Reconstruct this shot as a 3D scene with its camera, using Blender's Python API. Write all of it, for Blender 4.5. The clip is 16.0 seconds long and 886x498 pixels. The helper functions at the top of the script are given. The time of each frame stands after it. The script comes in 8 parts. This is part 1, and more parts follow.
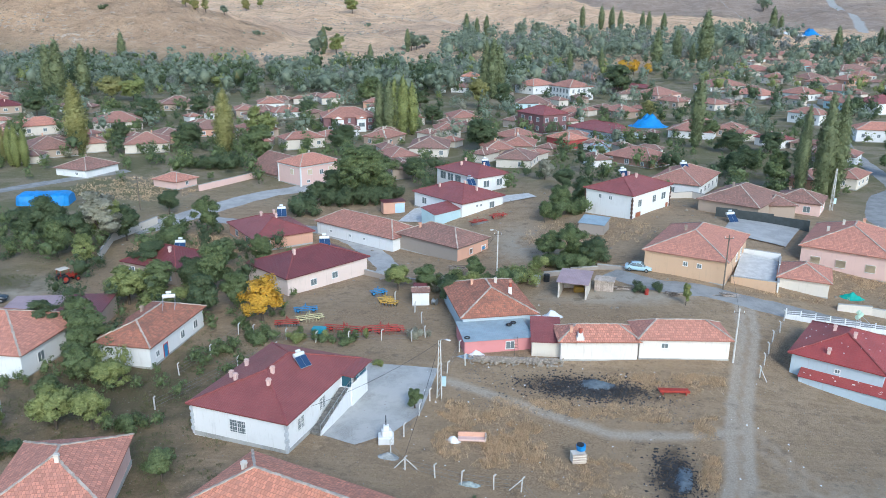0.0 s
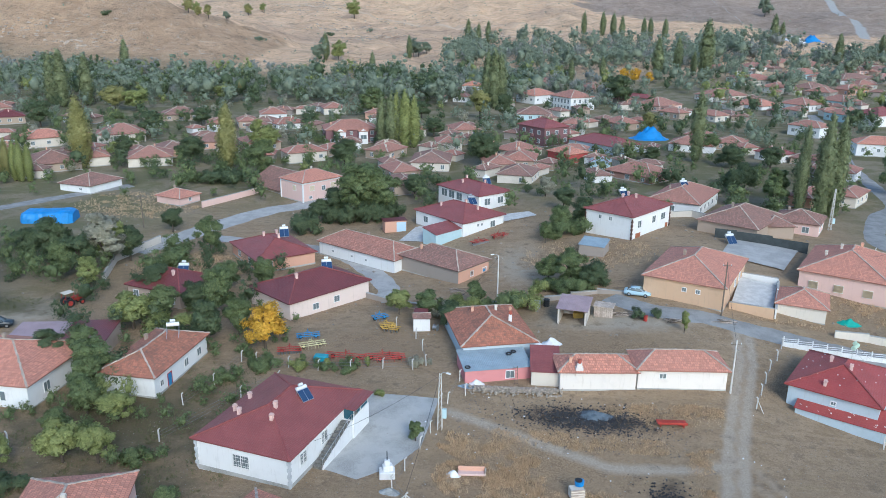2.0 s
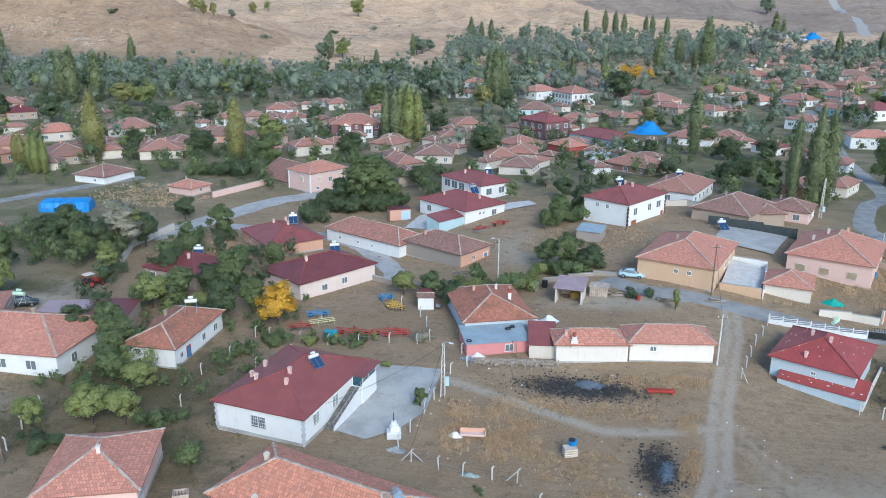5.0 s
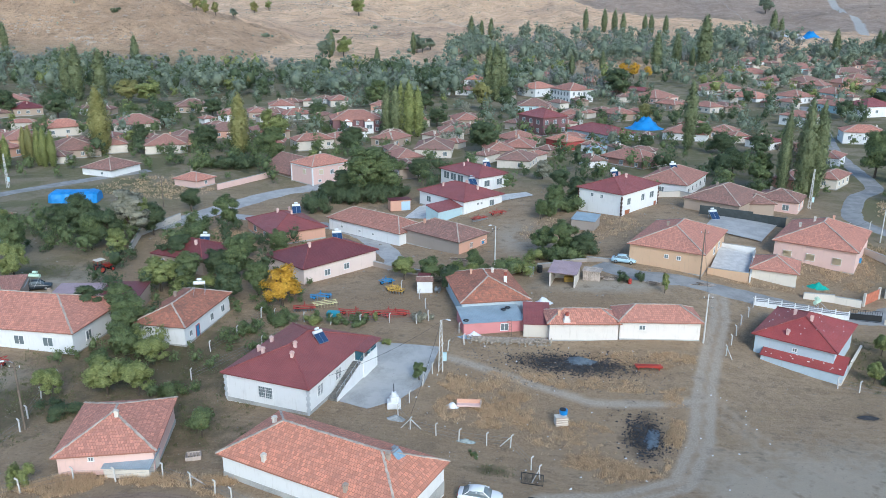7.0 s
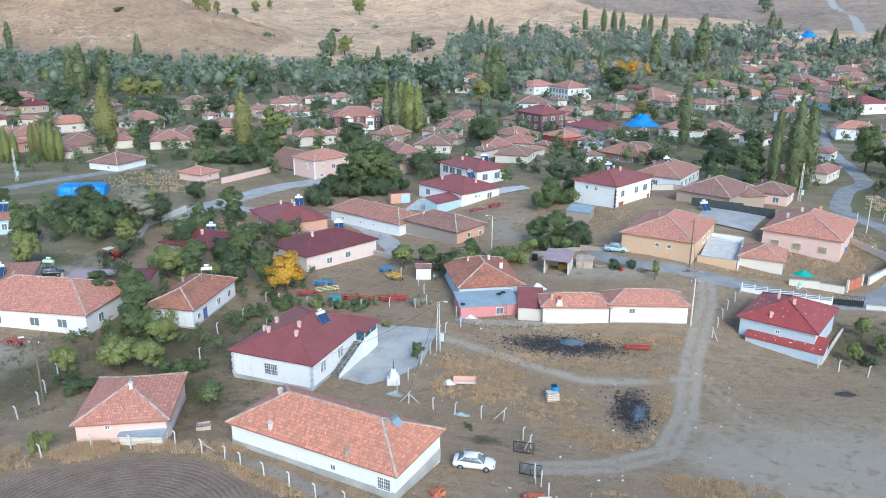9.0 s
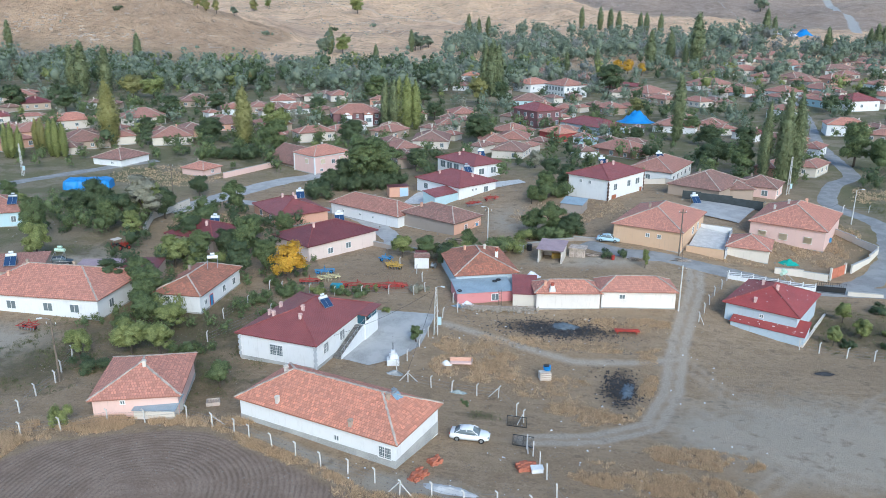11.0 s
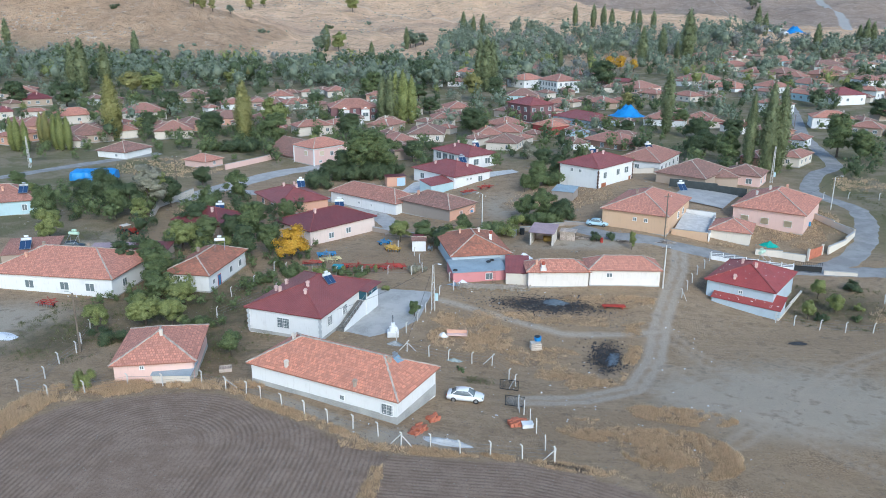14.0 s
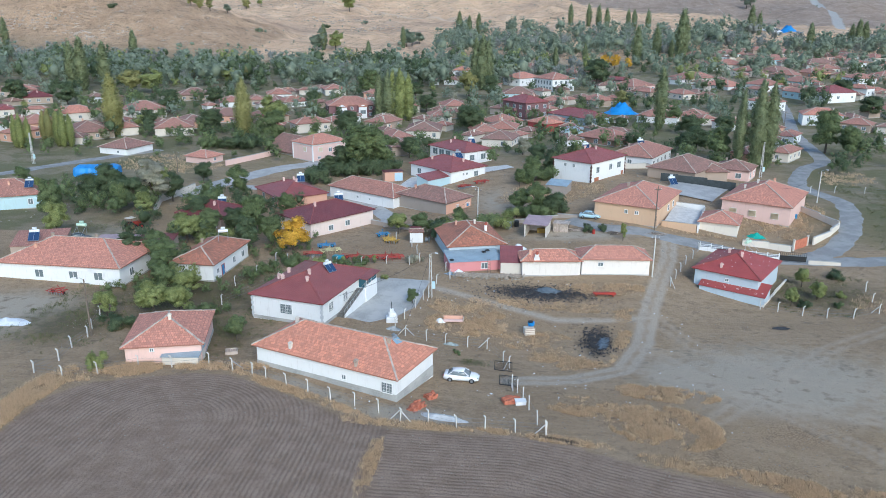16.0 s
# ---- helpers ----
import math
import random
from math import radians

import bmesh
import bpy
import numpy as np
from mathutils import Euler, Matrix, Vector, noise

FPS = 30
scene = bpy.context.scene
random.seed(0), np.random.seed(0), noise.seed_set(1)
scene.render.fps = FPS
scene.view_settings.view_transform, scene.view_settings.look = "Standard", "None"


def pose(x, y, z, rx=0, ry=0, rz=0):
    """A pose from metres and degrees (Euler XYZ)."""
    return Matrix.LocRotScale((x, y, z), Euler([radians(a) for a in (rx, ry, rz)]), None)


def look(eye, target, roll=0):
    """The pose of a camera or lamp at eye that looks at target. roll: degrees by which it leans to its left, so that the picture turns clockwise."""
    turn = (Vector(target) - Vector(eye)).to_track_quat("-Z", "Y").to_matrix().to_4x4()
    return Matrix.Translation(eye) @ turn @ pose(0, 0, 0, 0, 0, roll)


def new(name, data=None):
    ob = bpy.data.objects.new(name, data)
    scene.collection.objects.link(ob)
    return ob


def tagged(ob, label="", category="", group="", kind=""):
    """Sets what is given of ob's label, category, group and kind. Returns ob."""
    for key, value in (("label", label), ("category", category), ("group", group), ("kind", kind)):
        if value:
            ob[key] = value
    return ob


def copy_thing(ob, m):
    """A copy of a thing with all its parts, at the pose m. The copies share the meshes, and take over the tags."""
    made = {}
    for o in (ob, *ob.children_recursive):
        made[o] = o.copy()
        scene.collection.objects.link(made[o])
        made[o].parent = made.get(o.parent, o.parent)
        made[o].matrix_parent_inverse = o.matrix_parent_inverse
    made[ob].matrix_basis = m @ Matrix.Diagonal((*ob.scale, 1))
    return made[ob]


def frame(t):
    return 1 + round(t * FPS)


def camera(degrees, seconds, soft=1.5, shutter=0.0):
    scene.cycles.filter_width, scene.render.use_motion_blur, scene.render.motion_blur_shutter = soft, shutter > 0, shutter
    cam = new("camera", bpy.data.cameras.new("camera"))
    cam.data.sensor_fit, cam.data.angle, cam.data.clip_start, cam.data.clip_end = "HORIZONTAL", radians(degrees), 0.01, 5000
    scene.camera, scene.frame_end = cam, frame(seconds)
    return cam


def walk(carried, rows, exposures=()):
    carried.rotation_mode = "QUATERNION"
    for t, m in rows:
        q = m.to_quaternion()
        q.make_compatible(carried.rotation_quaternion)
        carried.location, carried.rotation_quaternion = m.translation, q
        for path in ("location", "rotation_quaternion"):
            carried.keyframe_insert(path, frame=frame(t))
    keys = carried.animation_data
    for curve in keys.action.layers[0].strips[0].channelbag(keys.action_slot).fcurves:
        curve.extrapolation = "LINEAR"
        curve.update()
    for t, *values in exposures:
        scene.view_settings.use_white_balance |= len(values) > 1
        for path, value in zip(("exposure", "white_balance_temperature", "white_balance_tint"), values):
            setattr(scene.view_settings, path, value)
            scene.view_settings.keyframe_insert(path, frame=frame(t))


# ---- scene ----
cam = camera(60.3, 16.0, 0.75)
PATH = [
    (0, (-0.64, 13.788, 42.595), (-0.849, 15.687, 42.004), 0.4),
    (0.5, (-0.635, 13.89, 43.577), (-0.844, 15.79, 42.987), 0.5),
    (1, (-0.648, 13.793, 44.707), (-0.859, 15.692, 44.117), 0.5),
    (1.5, (-0.571, 13.77, 45.782), (-0.784, 15.669, 45.191), 0.5),
    (2, (-0.595, 13.785, 46.714), (-0.808, 15.685, 46.126), 0.5),
    (2.5, (-0.624, 13.377, 46.862), (-0.837, 15.277, 46.274), 0.5),
    (3, (-0.51, 12.382, 46.803), (-0.724, 14.281, 46.21), 0.5),
    (3.5, (-0.351, 11.206, 46.637), (-0.567, 13.103, 46.044), 0.4),
    (4, (-0.171, 9.886, 46.455), (-0.389, 11.784, 45.863), 0.4),
    (6.5, (0.944, 3.191, 45.257), (0.72, 5.089, 44.666), 0.4),
    (7, (1.24, 1.913, 45.045), (1.017, 3.811, 44.454), 0.4),
    (7.5, (1.554, 0.645, 44.831), (1.329, 2.542, 44.24), 0.4),
    (8, (1.786, -0.588, 44.706), (1.562, 1.31, 44.116), 0.5),
    (8.5, (2.088, -1.851, 44.57), (1.862, 0.047, 43.979), 0.4),
    (9, (2.317, -3.063, 44.458), (2.092, -1.166, 43.867), 0.4),
    (11.5, (3.072, -9.097, 44.024), (2.855, -7.2, 43.431), 0.4),
    (12, (3.171, -10.23, 43.808), (2.956, -8.332, 43.215), 0.4),
    (12.5, (3.269, -11.411, 43.625), (3.056, -9.513, 43.032), 0.4),
    (13, (3.386, -12.611, 43.485), (3.175, -10.714, 42.89), 0.3),
    (13.5, (3.49, -13.751, 43.386), (3.281, -11.853, 42.79), 0.4),
    (14, (3.605, -14.966, 43.32), (3.398, -13.068, 42.724), 0.3),
    (14.5, (3.706, -16.131, 43.264), (3.502, -14.233, 42.668), 0.3),
    (15, (3.847, -17.271, 43.174), (3.644, -15.373, 42.578), 0.3),
    (15.5, (3.962, -18.409, 43.148), (3.762, -16.51, 42.552), 0.3),
    (16, (4.068, -19.515, 43.058), (3.87, -17.616, 42.461), 0.3),
]
walk(cam, [(t, look(eye, target, roll)) for t, eye, target, roll in PATH],
     [(t, e, 5640, 3) for t, e in ((0, 1.1), (0.4, 0.96), (1.5, 0.94), (3.0, 0.99), (4.2, 1.0), (6.3, 0.98), (8.6, 0.96), (9.0, 1.2), (9.3, 1.2), (11.3, 1.0), (12.2, 0.97), (16, 0.98))])

# ---- light ----
world = bpy.data.worlds.new("world")
scene.world = world
world.use_nodes = True
wt = world.node_tree
sky = wt.nodes.new("ShaderNodeTexSky")
sky.sky_type, sky.sun_disc = "NISHITA", False
sky.sun_elevation, sky.sun_rotation = radians(30), radians(155)
sky.air_density, sky.dust_density = 1.0, 1.0
wt.links.new(sky.outputs[0], wt.nodes["Background"].inputs[0])
wt.nodes["Background"].inputs[1].default_value = 0.122
sun = new("sun", bpy.data.lights.new("sun", "SUN"))
sun.data.energy, sun.data.angle, sun.data.color = 1.1, radians(24), (1.0, 0.94, 0.86)
sun.matrix_world = look((0, 0, 0), (-0.35, 0.75, -0.55))

# ---- terrain ----
MOUNDS = [(-3, 70, 14, -0.9), (8, 88, 16, -2.5), (27, 108, 14, 1.04), (54, 121, 20, -1.71), (-38, 88, 16, -1.46), (-28, 140, 22, -0.57),
          (0, 196, 25, 2.45), (36, 165, 18, 2.13), (40, 99, 16, -1.19), (27, 133, 16, 1.7), (-40, 65, 35, -0.42), (0, 90, 30, 1.15),
          (35, 95, 30, -1.98), (30, 150, 45, 0.62), (-50, 170, 60, -2.9), (-140, 210, 80, -0.64), (60, 320, 110, -2.93), (-60, 430, 130, 2.09),
          (60, 20, 50, -2.47), (150, 420, 120, 4.52)]
HILLS = [(-120, 1150, 260, 160, 30), (500, 1500, 500, 200, 40)]


def spur(x, y):
    """The rounded spur that comes down to the river from the west."""
    k = min(1, max(0, (-212 - x) / 200))
    return k * (1.3 - 0.3 * k) * math.exp(-((y - 700) / 78) ** 2 / 2)


def land(x, y):
    z = 1.6
    for a, b, s, h in MOUNDS:
        q = ((x - a) ** 2 + (y - b) ** 2) / (2 * s * s)
        if q < 12:
            z += h * math.exp(-q)
    if y > 460:
        z += 0.055 * (y - 460)
        if y > 900:
            z += 0.00008 * (y - 900) ** 2
        for a, b, sx, sy, h in HILLS:
            z += h * math.exp(-((x - a) / sx) ** 2 / 2 - ((y - b) / sy) ** 2 / 2)
        z += 54 * spur(x, y)
        if y > 560:
            k = min(1, (y - 560) / 120)
            z += k * (8 * noise.fractal(Vector((x / 110, y / 120, 3)), 0.9, 2.2, 6) + 7 * abs(noise.noise(Vector((x / 30 + y / 90, y / 130, 7)))) + 1.6 * noise.noise(Vector((x / 13, y / 17, 5))))
    elif y < 170 and -90 < x < 100:
        z += 0.06 * noise.noise(Vector((x / 2.3, y / 2.3, 0)))
    return z


# ---- materials ----
def mat(name):
    m = bpy.data.materials.new(name)
    m.use_nodes = True
    t = m.node_tree
    return m, t, t.nodes["Principled BSDF"]


def node(t, kind, **kw):
    n = t.nodes.new("ShaderNode" + kind)
    for k, v in kw.items():
        if k in n.inputs:
            n.inputs[k].default_value = v
    return n


def coords(t, which="Object"):
    return t.nodes.new("ShaderNodeTexCoord").outputs[which]


def noise_tex(t, src, scale, detail=4, rough=0.6, dist=0.0):
    n = node(t, "TexNoise", Scale=scale, Detail=detail, Roughness=rough, Distortion=dist)
    t.links.new(src, n.inputs["Vector"])
    r = node(t, "MapRange")
    r.inputs["From Min"].default_value, r.inputs["From Max"].default_value = 0.24, 0.76
    t.links.new(n.outputs["Fac"], r.inputs["Value"])
    return r.outputs["Result"]


def span(t, src, lo, hi, a=0.0, b=1.0):
    n = node(t, "MapRange")
    for k, v in (("From Min", lo), ("From Max", hi), ("To Min", a), ("To Max", b)):
        n.inputs[k].default_value = v
    t.links.new(src, n.inputs["Value"])
    return n.outputs["Result"]


def mix(t, fac, a, b, mode="MIX"):
    n = t.nodes.new("ShaderNodeMix")
    n.data_type, n.blend_type = "RGBA", mode
    for i, v in ((0, fac), (6, a), (7, b)):
        if isinstance(v, (int, float)):
            n.inputs[i].default_value = v
        elif isinstance(v, tuple):
            n.inputs[i].default_value = (*v, 1)
        else:
            t.links.new(v, n.inputs[i])
    return n.outputs[2]


def bump(t, bsdf, height, strength=0.4, dist=0.03):
    b = node(t, "Bump", Strength=strength, Distance=dist)
    t.links.new(height, b.inputs["Height"])
    t.links.new(b.outputs[0], bsdf.inputs["Normal"])


def math_n(t, op, a, b=0.0):
    n = t.nodes.new("ShaderNodeMath")
    n.operation = op
    for i, v in ((0, a), (1, b)):
        if isinstance(v, (int, float)):
            n.inputs[i].default_value = v
        else:
            t.links.new(v, n.inputs[i])
    return n.outputs[0]


def plain(name, col, rough=0.8, metal=0.0, vary=0.25, scale=3.0, bumpy=0.2):
    """Paint, metal or plaster with soft stains and fine grain."""
    m, t, b = mat(name)
    c = coords(t)
    big, fine = noise_tex(t, c, scale * 0.25, 3), noise_tex(t, c, scale * 6, 4)
    dark = tuple(v * (1 - vary) for v in col)
    one = mix(t, span(t, big, 0.35, 0.7), dark, col)
    two = mix(t, span(t, fine, 0.3, 0.75, 0, 0.5), one, tuple(min(1, v * (1 + vary * 0.5)) for v in col))
    t.links.new(two, b.inputs["Base Color"])
    b.inputs["Roughness"].default_value, b.inputs["Metallic"].default_value = rough, metal
    bump(t, b, fine, bumpy, 0.02)
    return m


def plaster(name, col, dirt=(0.32, 0.27, 0.22), amount=0.75):
    """Painted plaster with rain streaks and blotches."""
    m, t, b = mat(name)
    c = coords(t)
    mp = node(t, "Mapping")
    mp.inputs["Scale"].default_value = (1.6, 1.6, 0.18)
    t.links.new(c, mp.inputs["Vector"])
    streak = noise_tex(t, mp.outputs[0], 2.2, 5, 0.65)
    blot, fine = noise_tex(t, c, 0.55, 5, 0.6), noise_tex(t, c, 26, 3)
    one = mix(t, span(t, streak, 0.62, 0.98, 0, amount * 0.4), col, dirt)
    two = mix(t, span(t, blot, 0.6, 0.95, 0, amount * 0.45), one, tuple(v * 0.72 for v in col))
    inf = t.nodes.new("ShaderNodeObjectInfo")
    t.links.new(mix(t, span(t, inf.outputs["Random"], 0, 1, 0, 0.22), two, tuple(v * 0.6 for v in col)), b.inputs["Base Color"])
    b.inputs["Roughness"].default_value = 0.9
    bump(t, b, fine, 0.25, 0.02)
    return m


def tiles(name, col, old, weather, w=0.3, h=0.4):
    """Clay roof tiles in courses; u runs along the eave, v up the slope, in metres."""
    m, t, b = mat(name)
    uv = coords(t, "UV")
    br = node(t, "TexBrick", Scale=1.0)
    br.offset, br.squash = 0.5, 1.0
    for k, v in (("Mortar Size", 0.02), ("Brick Width", w), ("Row Height", h), ("Bias", 0.0)):
        br.inputs[k].default_value = v
    br.inputs["Color1"].default_value, br.inputs["Color2"].default_value = (*(v * 0.74 for v in col), 1), (*(min(1, v * 1.25) for v in col), 1)
    br.inputs["Mortar"].default_value = (*(v * 0.5 for v in col), 1)
    t.links.new(uv, br.inputs["Vector"])
    ob = coords(t)
    big, mid, fine = noise_tex(t, uv, 0.35, 4), noise_tex(t, uv, 1.7, 5, 0.7), noise_tex(t, uv, 9, 3)
    patch = node(t, "TexVoronoi", Scale=2.2)
    t.links.new(uv, patch.inputs["Vector"])
    one = mix(t, span(t, mid, 0.45, 0.75, 0, weather), br.outputs["Color"], old)
    two = mix(t, span(t, big, 0.45, 0.9, 0, weather * 0.7), one, tuple(v * 0.6 for v in old))
    pale = mix(t, span(t, fine, 0.7, 0.95, 0, 0.35), two, (0.5, 0.38, 0.3))
    inf = t.nodes.new("ShaderNodeObjectInfo")
    last = mix(t, span(t, inf.outputs["Random"], 0, 1, 0, 0.35), pale, old)
    t.links.new(last, b.inputs["Base Color"])
    b.inputs["Roughness"].default_value = 0.85
    sep = t.nodes.new("ShaderNodeSeparateXYZ")
    t.links.new(uv, sep.inputs[0])
    roll = math_n(t, "ABSOLUTE", math_n(t, "SINE", math_n(t, "MULTIPLY", sep.outputs[0], math.pi / w)))
    lip = math_n(t, "FRACT", math_n(t, "DIVIDE", sep.outputs[1], h))
    hgt = math_n(t, "ADD", math_n(t, "ADD", roll, math_n(t, "MULTIPLY", lip, -0.9)), math_n(t, "MULTIPLY", fine, 0.5))
    bump(t, b, hgt, 0.5, 0.05)
    return m


def sheet(name, col):
    """Painted profiled steel roof sheet with ribs up the slope."""
    m, t, b = mat(name)
    uv = coords(t, "UV")
    sep = t.nodes.new("ShaderNodeSeparateXYZ")
    t.links.new(uv, sep.inputs[0])
    big, fine = noise_tex(t, uv, 0.4, 5, 0.65), noise_tex(t, uv, 5, 4, 0.7)
    step = math_n(t, "FRACT", math_n(t, "DIVIDE", sep.outputs[1], 0.37))
    rib = math_n(t, "POWER", math_n(t, "ABSOLUTE", math_n(t, "SINE", math_n(t, "MULTIPLY", sep.outputs[0], math.pi / 0.25))), 2.0)
    one = mix(t, span(t, big, 0.35, 0.7, 0, 0.6), col, tuple(v * 0.72 for v in col))
    two = mix(t, span(t, fine, 0.55, 0.8, 0, 0.3), one, (0.32, 0.2, 0.18))
    three = mix(t, span(t, step, 0.0, 0.12, 0.35, 0), two, tuple(v * 0.4 for v in col))
    t.links.new(three, b.inputs["Base Color"])
    b.inputs["Roughness"].default_value = 0.5
    bump(t, b, math_n(t, "ADD", rib, math_n(t, "MULTIPLY", step, -0.6)), 0.6, 0.03)
    return m


def leafy(name, col, alt, dry=(0.2, 0.15, 0.05), even=0.35):
    """Foliage: sprays differ one by one, with leaf-sized light and dark, painted gap shade and rough relief."""
    m, t, b = mat(name)
    geo = t.nodes.new("ShaderNodeNewGeometry")
    inf = t.nodes.new("ShaderNodeObjectInfo")
    pos = geo.outputs["Position"]
    big, leaf, leaf_gap = noise_tex(t, pos, 0.16, 3), noise_tex(t, pos, 3.6, 5, 0.75), noise_tex(t, pos, 1.1, 4, 0.7)
    one = mix(t, geo.outputs["Random Per Island"], tuple(v * 0.7 for v in col), tuple(v * 1.3 for v in alt))
    two = mix(t, span(t, big, 0.3, 0.7, 0.5 * even, even), one, mix(t, span(t, big, 0.3, 0.7), col, alt))
    three = mix(t, span(t, geo.outputs["Random Per Island"], 0.93, 1.0, 0, 0.7), two, dry)
    # shaded gaps between sprays, painted as a darker leaf tone
    four = mix(t, span(t, leaf_gap, 0.45, 0.2, 0, 0.45), three, tuple(v * 0.6 for v in col))
    five = mix(t, span(t, leaf, 0.55, 0.85, 0, 0.6 - 0.5 * even), four, tuple(v * 1.5 for v in alt))
    last = mix(t, span(t, inf.outputs["Random"], 0, 1, 0, 0.35), five, tuple(v * 0.9 for v in alt))
    t.links.new(last, b.inputs["Base Color"])
    b.inputs["Roughness"].default_value = 0.65
    thru, both = node(t, "BsdfTranslucent"), node(t, "MixShader", Fac=0.38)
    t.links.new(last, thru.inputs["Color"])
    t.links.new(b.outputs[0], both.inputs[1])
    t.links.new(thru.outputs[0], both.inputs[2])
    t.links.new(both.outputs[0], t.nodes["Material Output"].inputs["Surface"])
    return m


WALL = {k: plaster("plaster_" + k, c) for k, c in {
    "white": (0.78, 0.78, 0.77), "cream": (0.68, 0.62, 0.54), "rose": (0.74, 0.52, 0.46), "peach": (0.66, 0.38, 0.27), "turq": (0.5, 0.66, 0.7),
    "lime": (0.75, 0.7, 0.65), "blush": (0.76, 0.63, 0.57), "mud": (0.42, 0.33, 0.26), "maroon": (0.2, 0.105, 0.11), "brickred": (0.45, 0.09, 0.08), "brown": (0.35, 0.21, 0.16), "ochre": (0.6, 0.41, 0.27),
    # ice: pale blue, darkened in colour for the shade on its wall
    "stone": (0.36, 0.31, 0.27), "sky": (0.45, 0.6, 0.72), "ice": (0.5, 0.58, 0.64), "pinkred": (0.6, 0.25, 0.25)}.items()}
SAYS = {"blush": "pale pinkish-white plastered", "lime": "whitewashed", "white": "white plastered", "cream": "cream plastered", "rose": "pale pink plastered", "peach": "salmon-pink plastered", "turq": "pale turquoise painted",
        "mud": "weathered mud-brown", "maroon": "dark maroon brick", "brickred": "brick-red painted", "brown": "brown rendered", "ochre": "ochre painted",
        "stone": "grey fieldstone", "sky": "sky-blue painted", "ice": "pale ice-blue painted", "pinkred": "faded pinkish-red painted"}
# tile_mid and tile_old have the far roofs' haze greyed into their colour
ROOF = {"tile_patchy": tiles("tile_patchy", (0.57, 0.205, 0.12), (0.22, 0.12, 0.085), 0.8), "tile_warm": tiles("tile_warm", (0.6, 0.255, 0.175), (0.45, 0.225, 0.17), 0.45), "tile_new": tiles("tile_new", (0.66, 0.265, 0.165), (0.5, 0.25, 0.18), 0.4), "tile_mid": tiles("tile_mid", (0.45, 0.2, 0.145), (0.33, 0.19, 0.15), 0.55),
        "tile_old": tiles("tile_old", (0.34, 0.175, 0.135), (0.24, 0.16, 0.13), 0.7), "sheet_red": sheet("sheet_red", (0.285, 0.08, 0.072)), "sheet_bright": sheet("sheet_bright", (0.37, 0.07, 0.062)),
        "sheet_dark": sheet("sheet_dark", (0.18, 0.045, 0.045)), "sheet_blue": sheet("sheet_blue", (0.33, 0.41, 0.46)), "sheet_lilac": sheet("sheet_lilac", (0.42, 0.3, 0.31))}
ROOFSAYS = {"tile_patchy": "patched dark orange tiles", "tile_warm": "orange tiles", "tile_new": "bright orange tiles", "tile_mid": "haze-greyed faded orange tiles", "tile_old": "old brown tiles", "sheet_red": "red steel sheets", "sheet_bright": "bright red steel sheets", "sheet_dark": "dark red steel sheets",
            "sheet_blue": "pale blue steel sheets", "sheet_lilac": "lilac steel sheets"}
mortar = plain("mortar", (0.52, 0.43, 0.36), 0.95, 0, 0.4, 4)
brown_trim = plain("brown_trim", (0.12, 0.07, 0.05), 0.8, 0, 0.2, 4)
grey_trim = plain("grey_trim", (0.55, 0.56, 0.57), 0.8, 0, 0.15, 4)
ridge_red = plain("ridge_red", (0.3, 0.085, 0.078), 0.6, 0, 0.3, 3)
concrete = plain("concrete", (0.44, 0.43, 0.405), 0.9, 0, 0.3, 1.2)
post_mat = plain("post_concrete", (0.62, 0.6, 0.57), 0.9, 0, 0.25, 2)
wood = plain("wood", (0.19, 0.15, 0.115), 0.85, 0, 0.4, 5)
bark = plain("bark", (0.13, 0.1, 0.075), 0.95, 0, 0.4, 6, 0.6)
pvc = plain("white_frame", (0.75, 0.75, 0.74), 0.4, 0, 0.1)
steel = plain("steel", (0.5, 0.52, 0.54), 0.4, 0.8, 0.2)
dark_steel = plain("dark_steel", (0.03, 0.032, 0.035), 0.5, 0.3, 0.2)
rust_red = plain("red_paint", (0.42, 0.05, 0.035), 0.55, 0, 0.35, 4)
blue_paint = plain("blue_paint", (0.05, 0.25, 0.5), 0.5, 0, 0.25, 4)
yellow_paint = plain("yellow_paint", (0.6, 0.38, 0.08), 0.55, 0, 0.3, 4)
# base colour lightened to stand for sky reflected in the panes
glass, gt, gb = mat("window_glass")
gb.inputs["Base Color"].default_value, gb.inputs["Roughness"].default_value = (0.16, 0.19, 0.2, 1), 0.1
gb.inputs["Specular IOR Level"].default_value = 0.6
LEAF = {"green": leafy("leaf_green", (0.13, 0.178, 0.076), (0.21, 0.26, 0.112)), "dark": leafy("leaf_dark", (0.088, 0.13, 0.066), (0.145, 0.188, 0.092)),
        "olive": leafy("leaf_olive", (0.256, 0.300, 0.111), (0.354, 0.384, 0.143)), "gold": leafy("leaf_gold", (0.671, 0.390, 0.037), (0.793, 0.512, 0.073), (0.512, 0.220, 0.037)),
        "pale": leafy("leaf_pale", (0.329, 0.336, 0.260), (0.439, 0.420, 0.325)), "poplar": leafy("leaf_poplar", (0.183, 0.228, 0.117), (0.268, 0.300, 0.156)),
        # willow and river carry distance haze in their colour: paler and bluer
        "amber": leafy("leaf_amber", (0.415, 0.384, 0.130), (0.366, 0.360, 0.156)), "willow": leafy("leaf_willow_hazed", (0.27, 0.29, 0.265), (0.36, 0.365, 0.325), (0.38, 0.34, 0.3), 0.85),
        "river": leafy("leaf_river_hazed", (0.215, 0.265, 0.195), (0.3, 0.35, 0.25), (0.4, 0.39, 0.26), 0.85)}


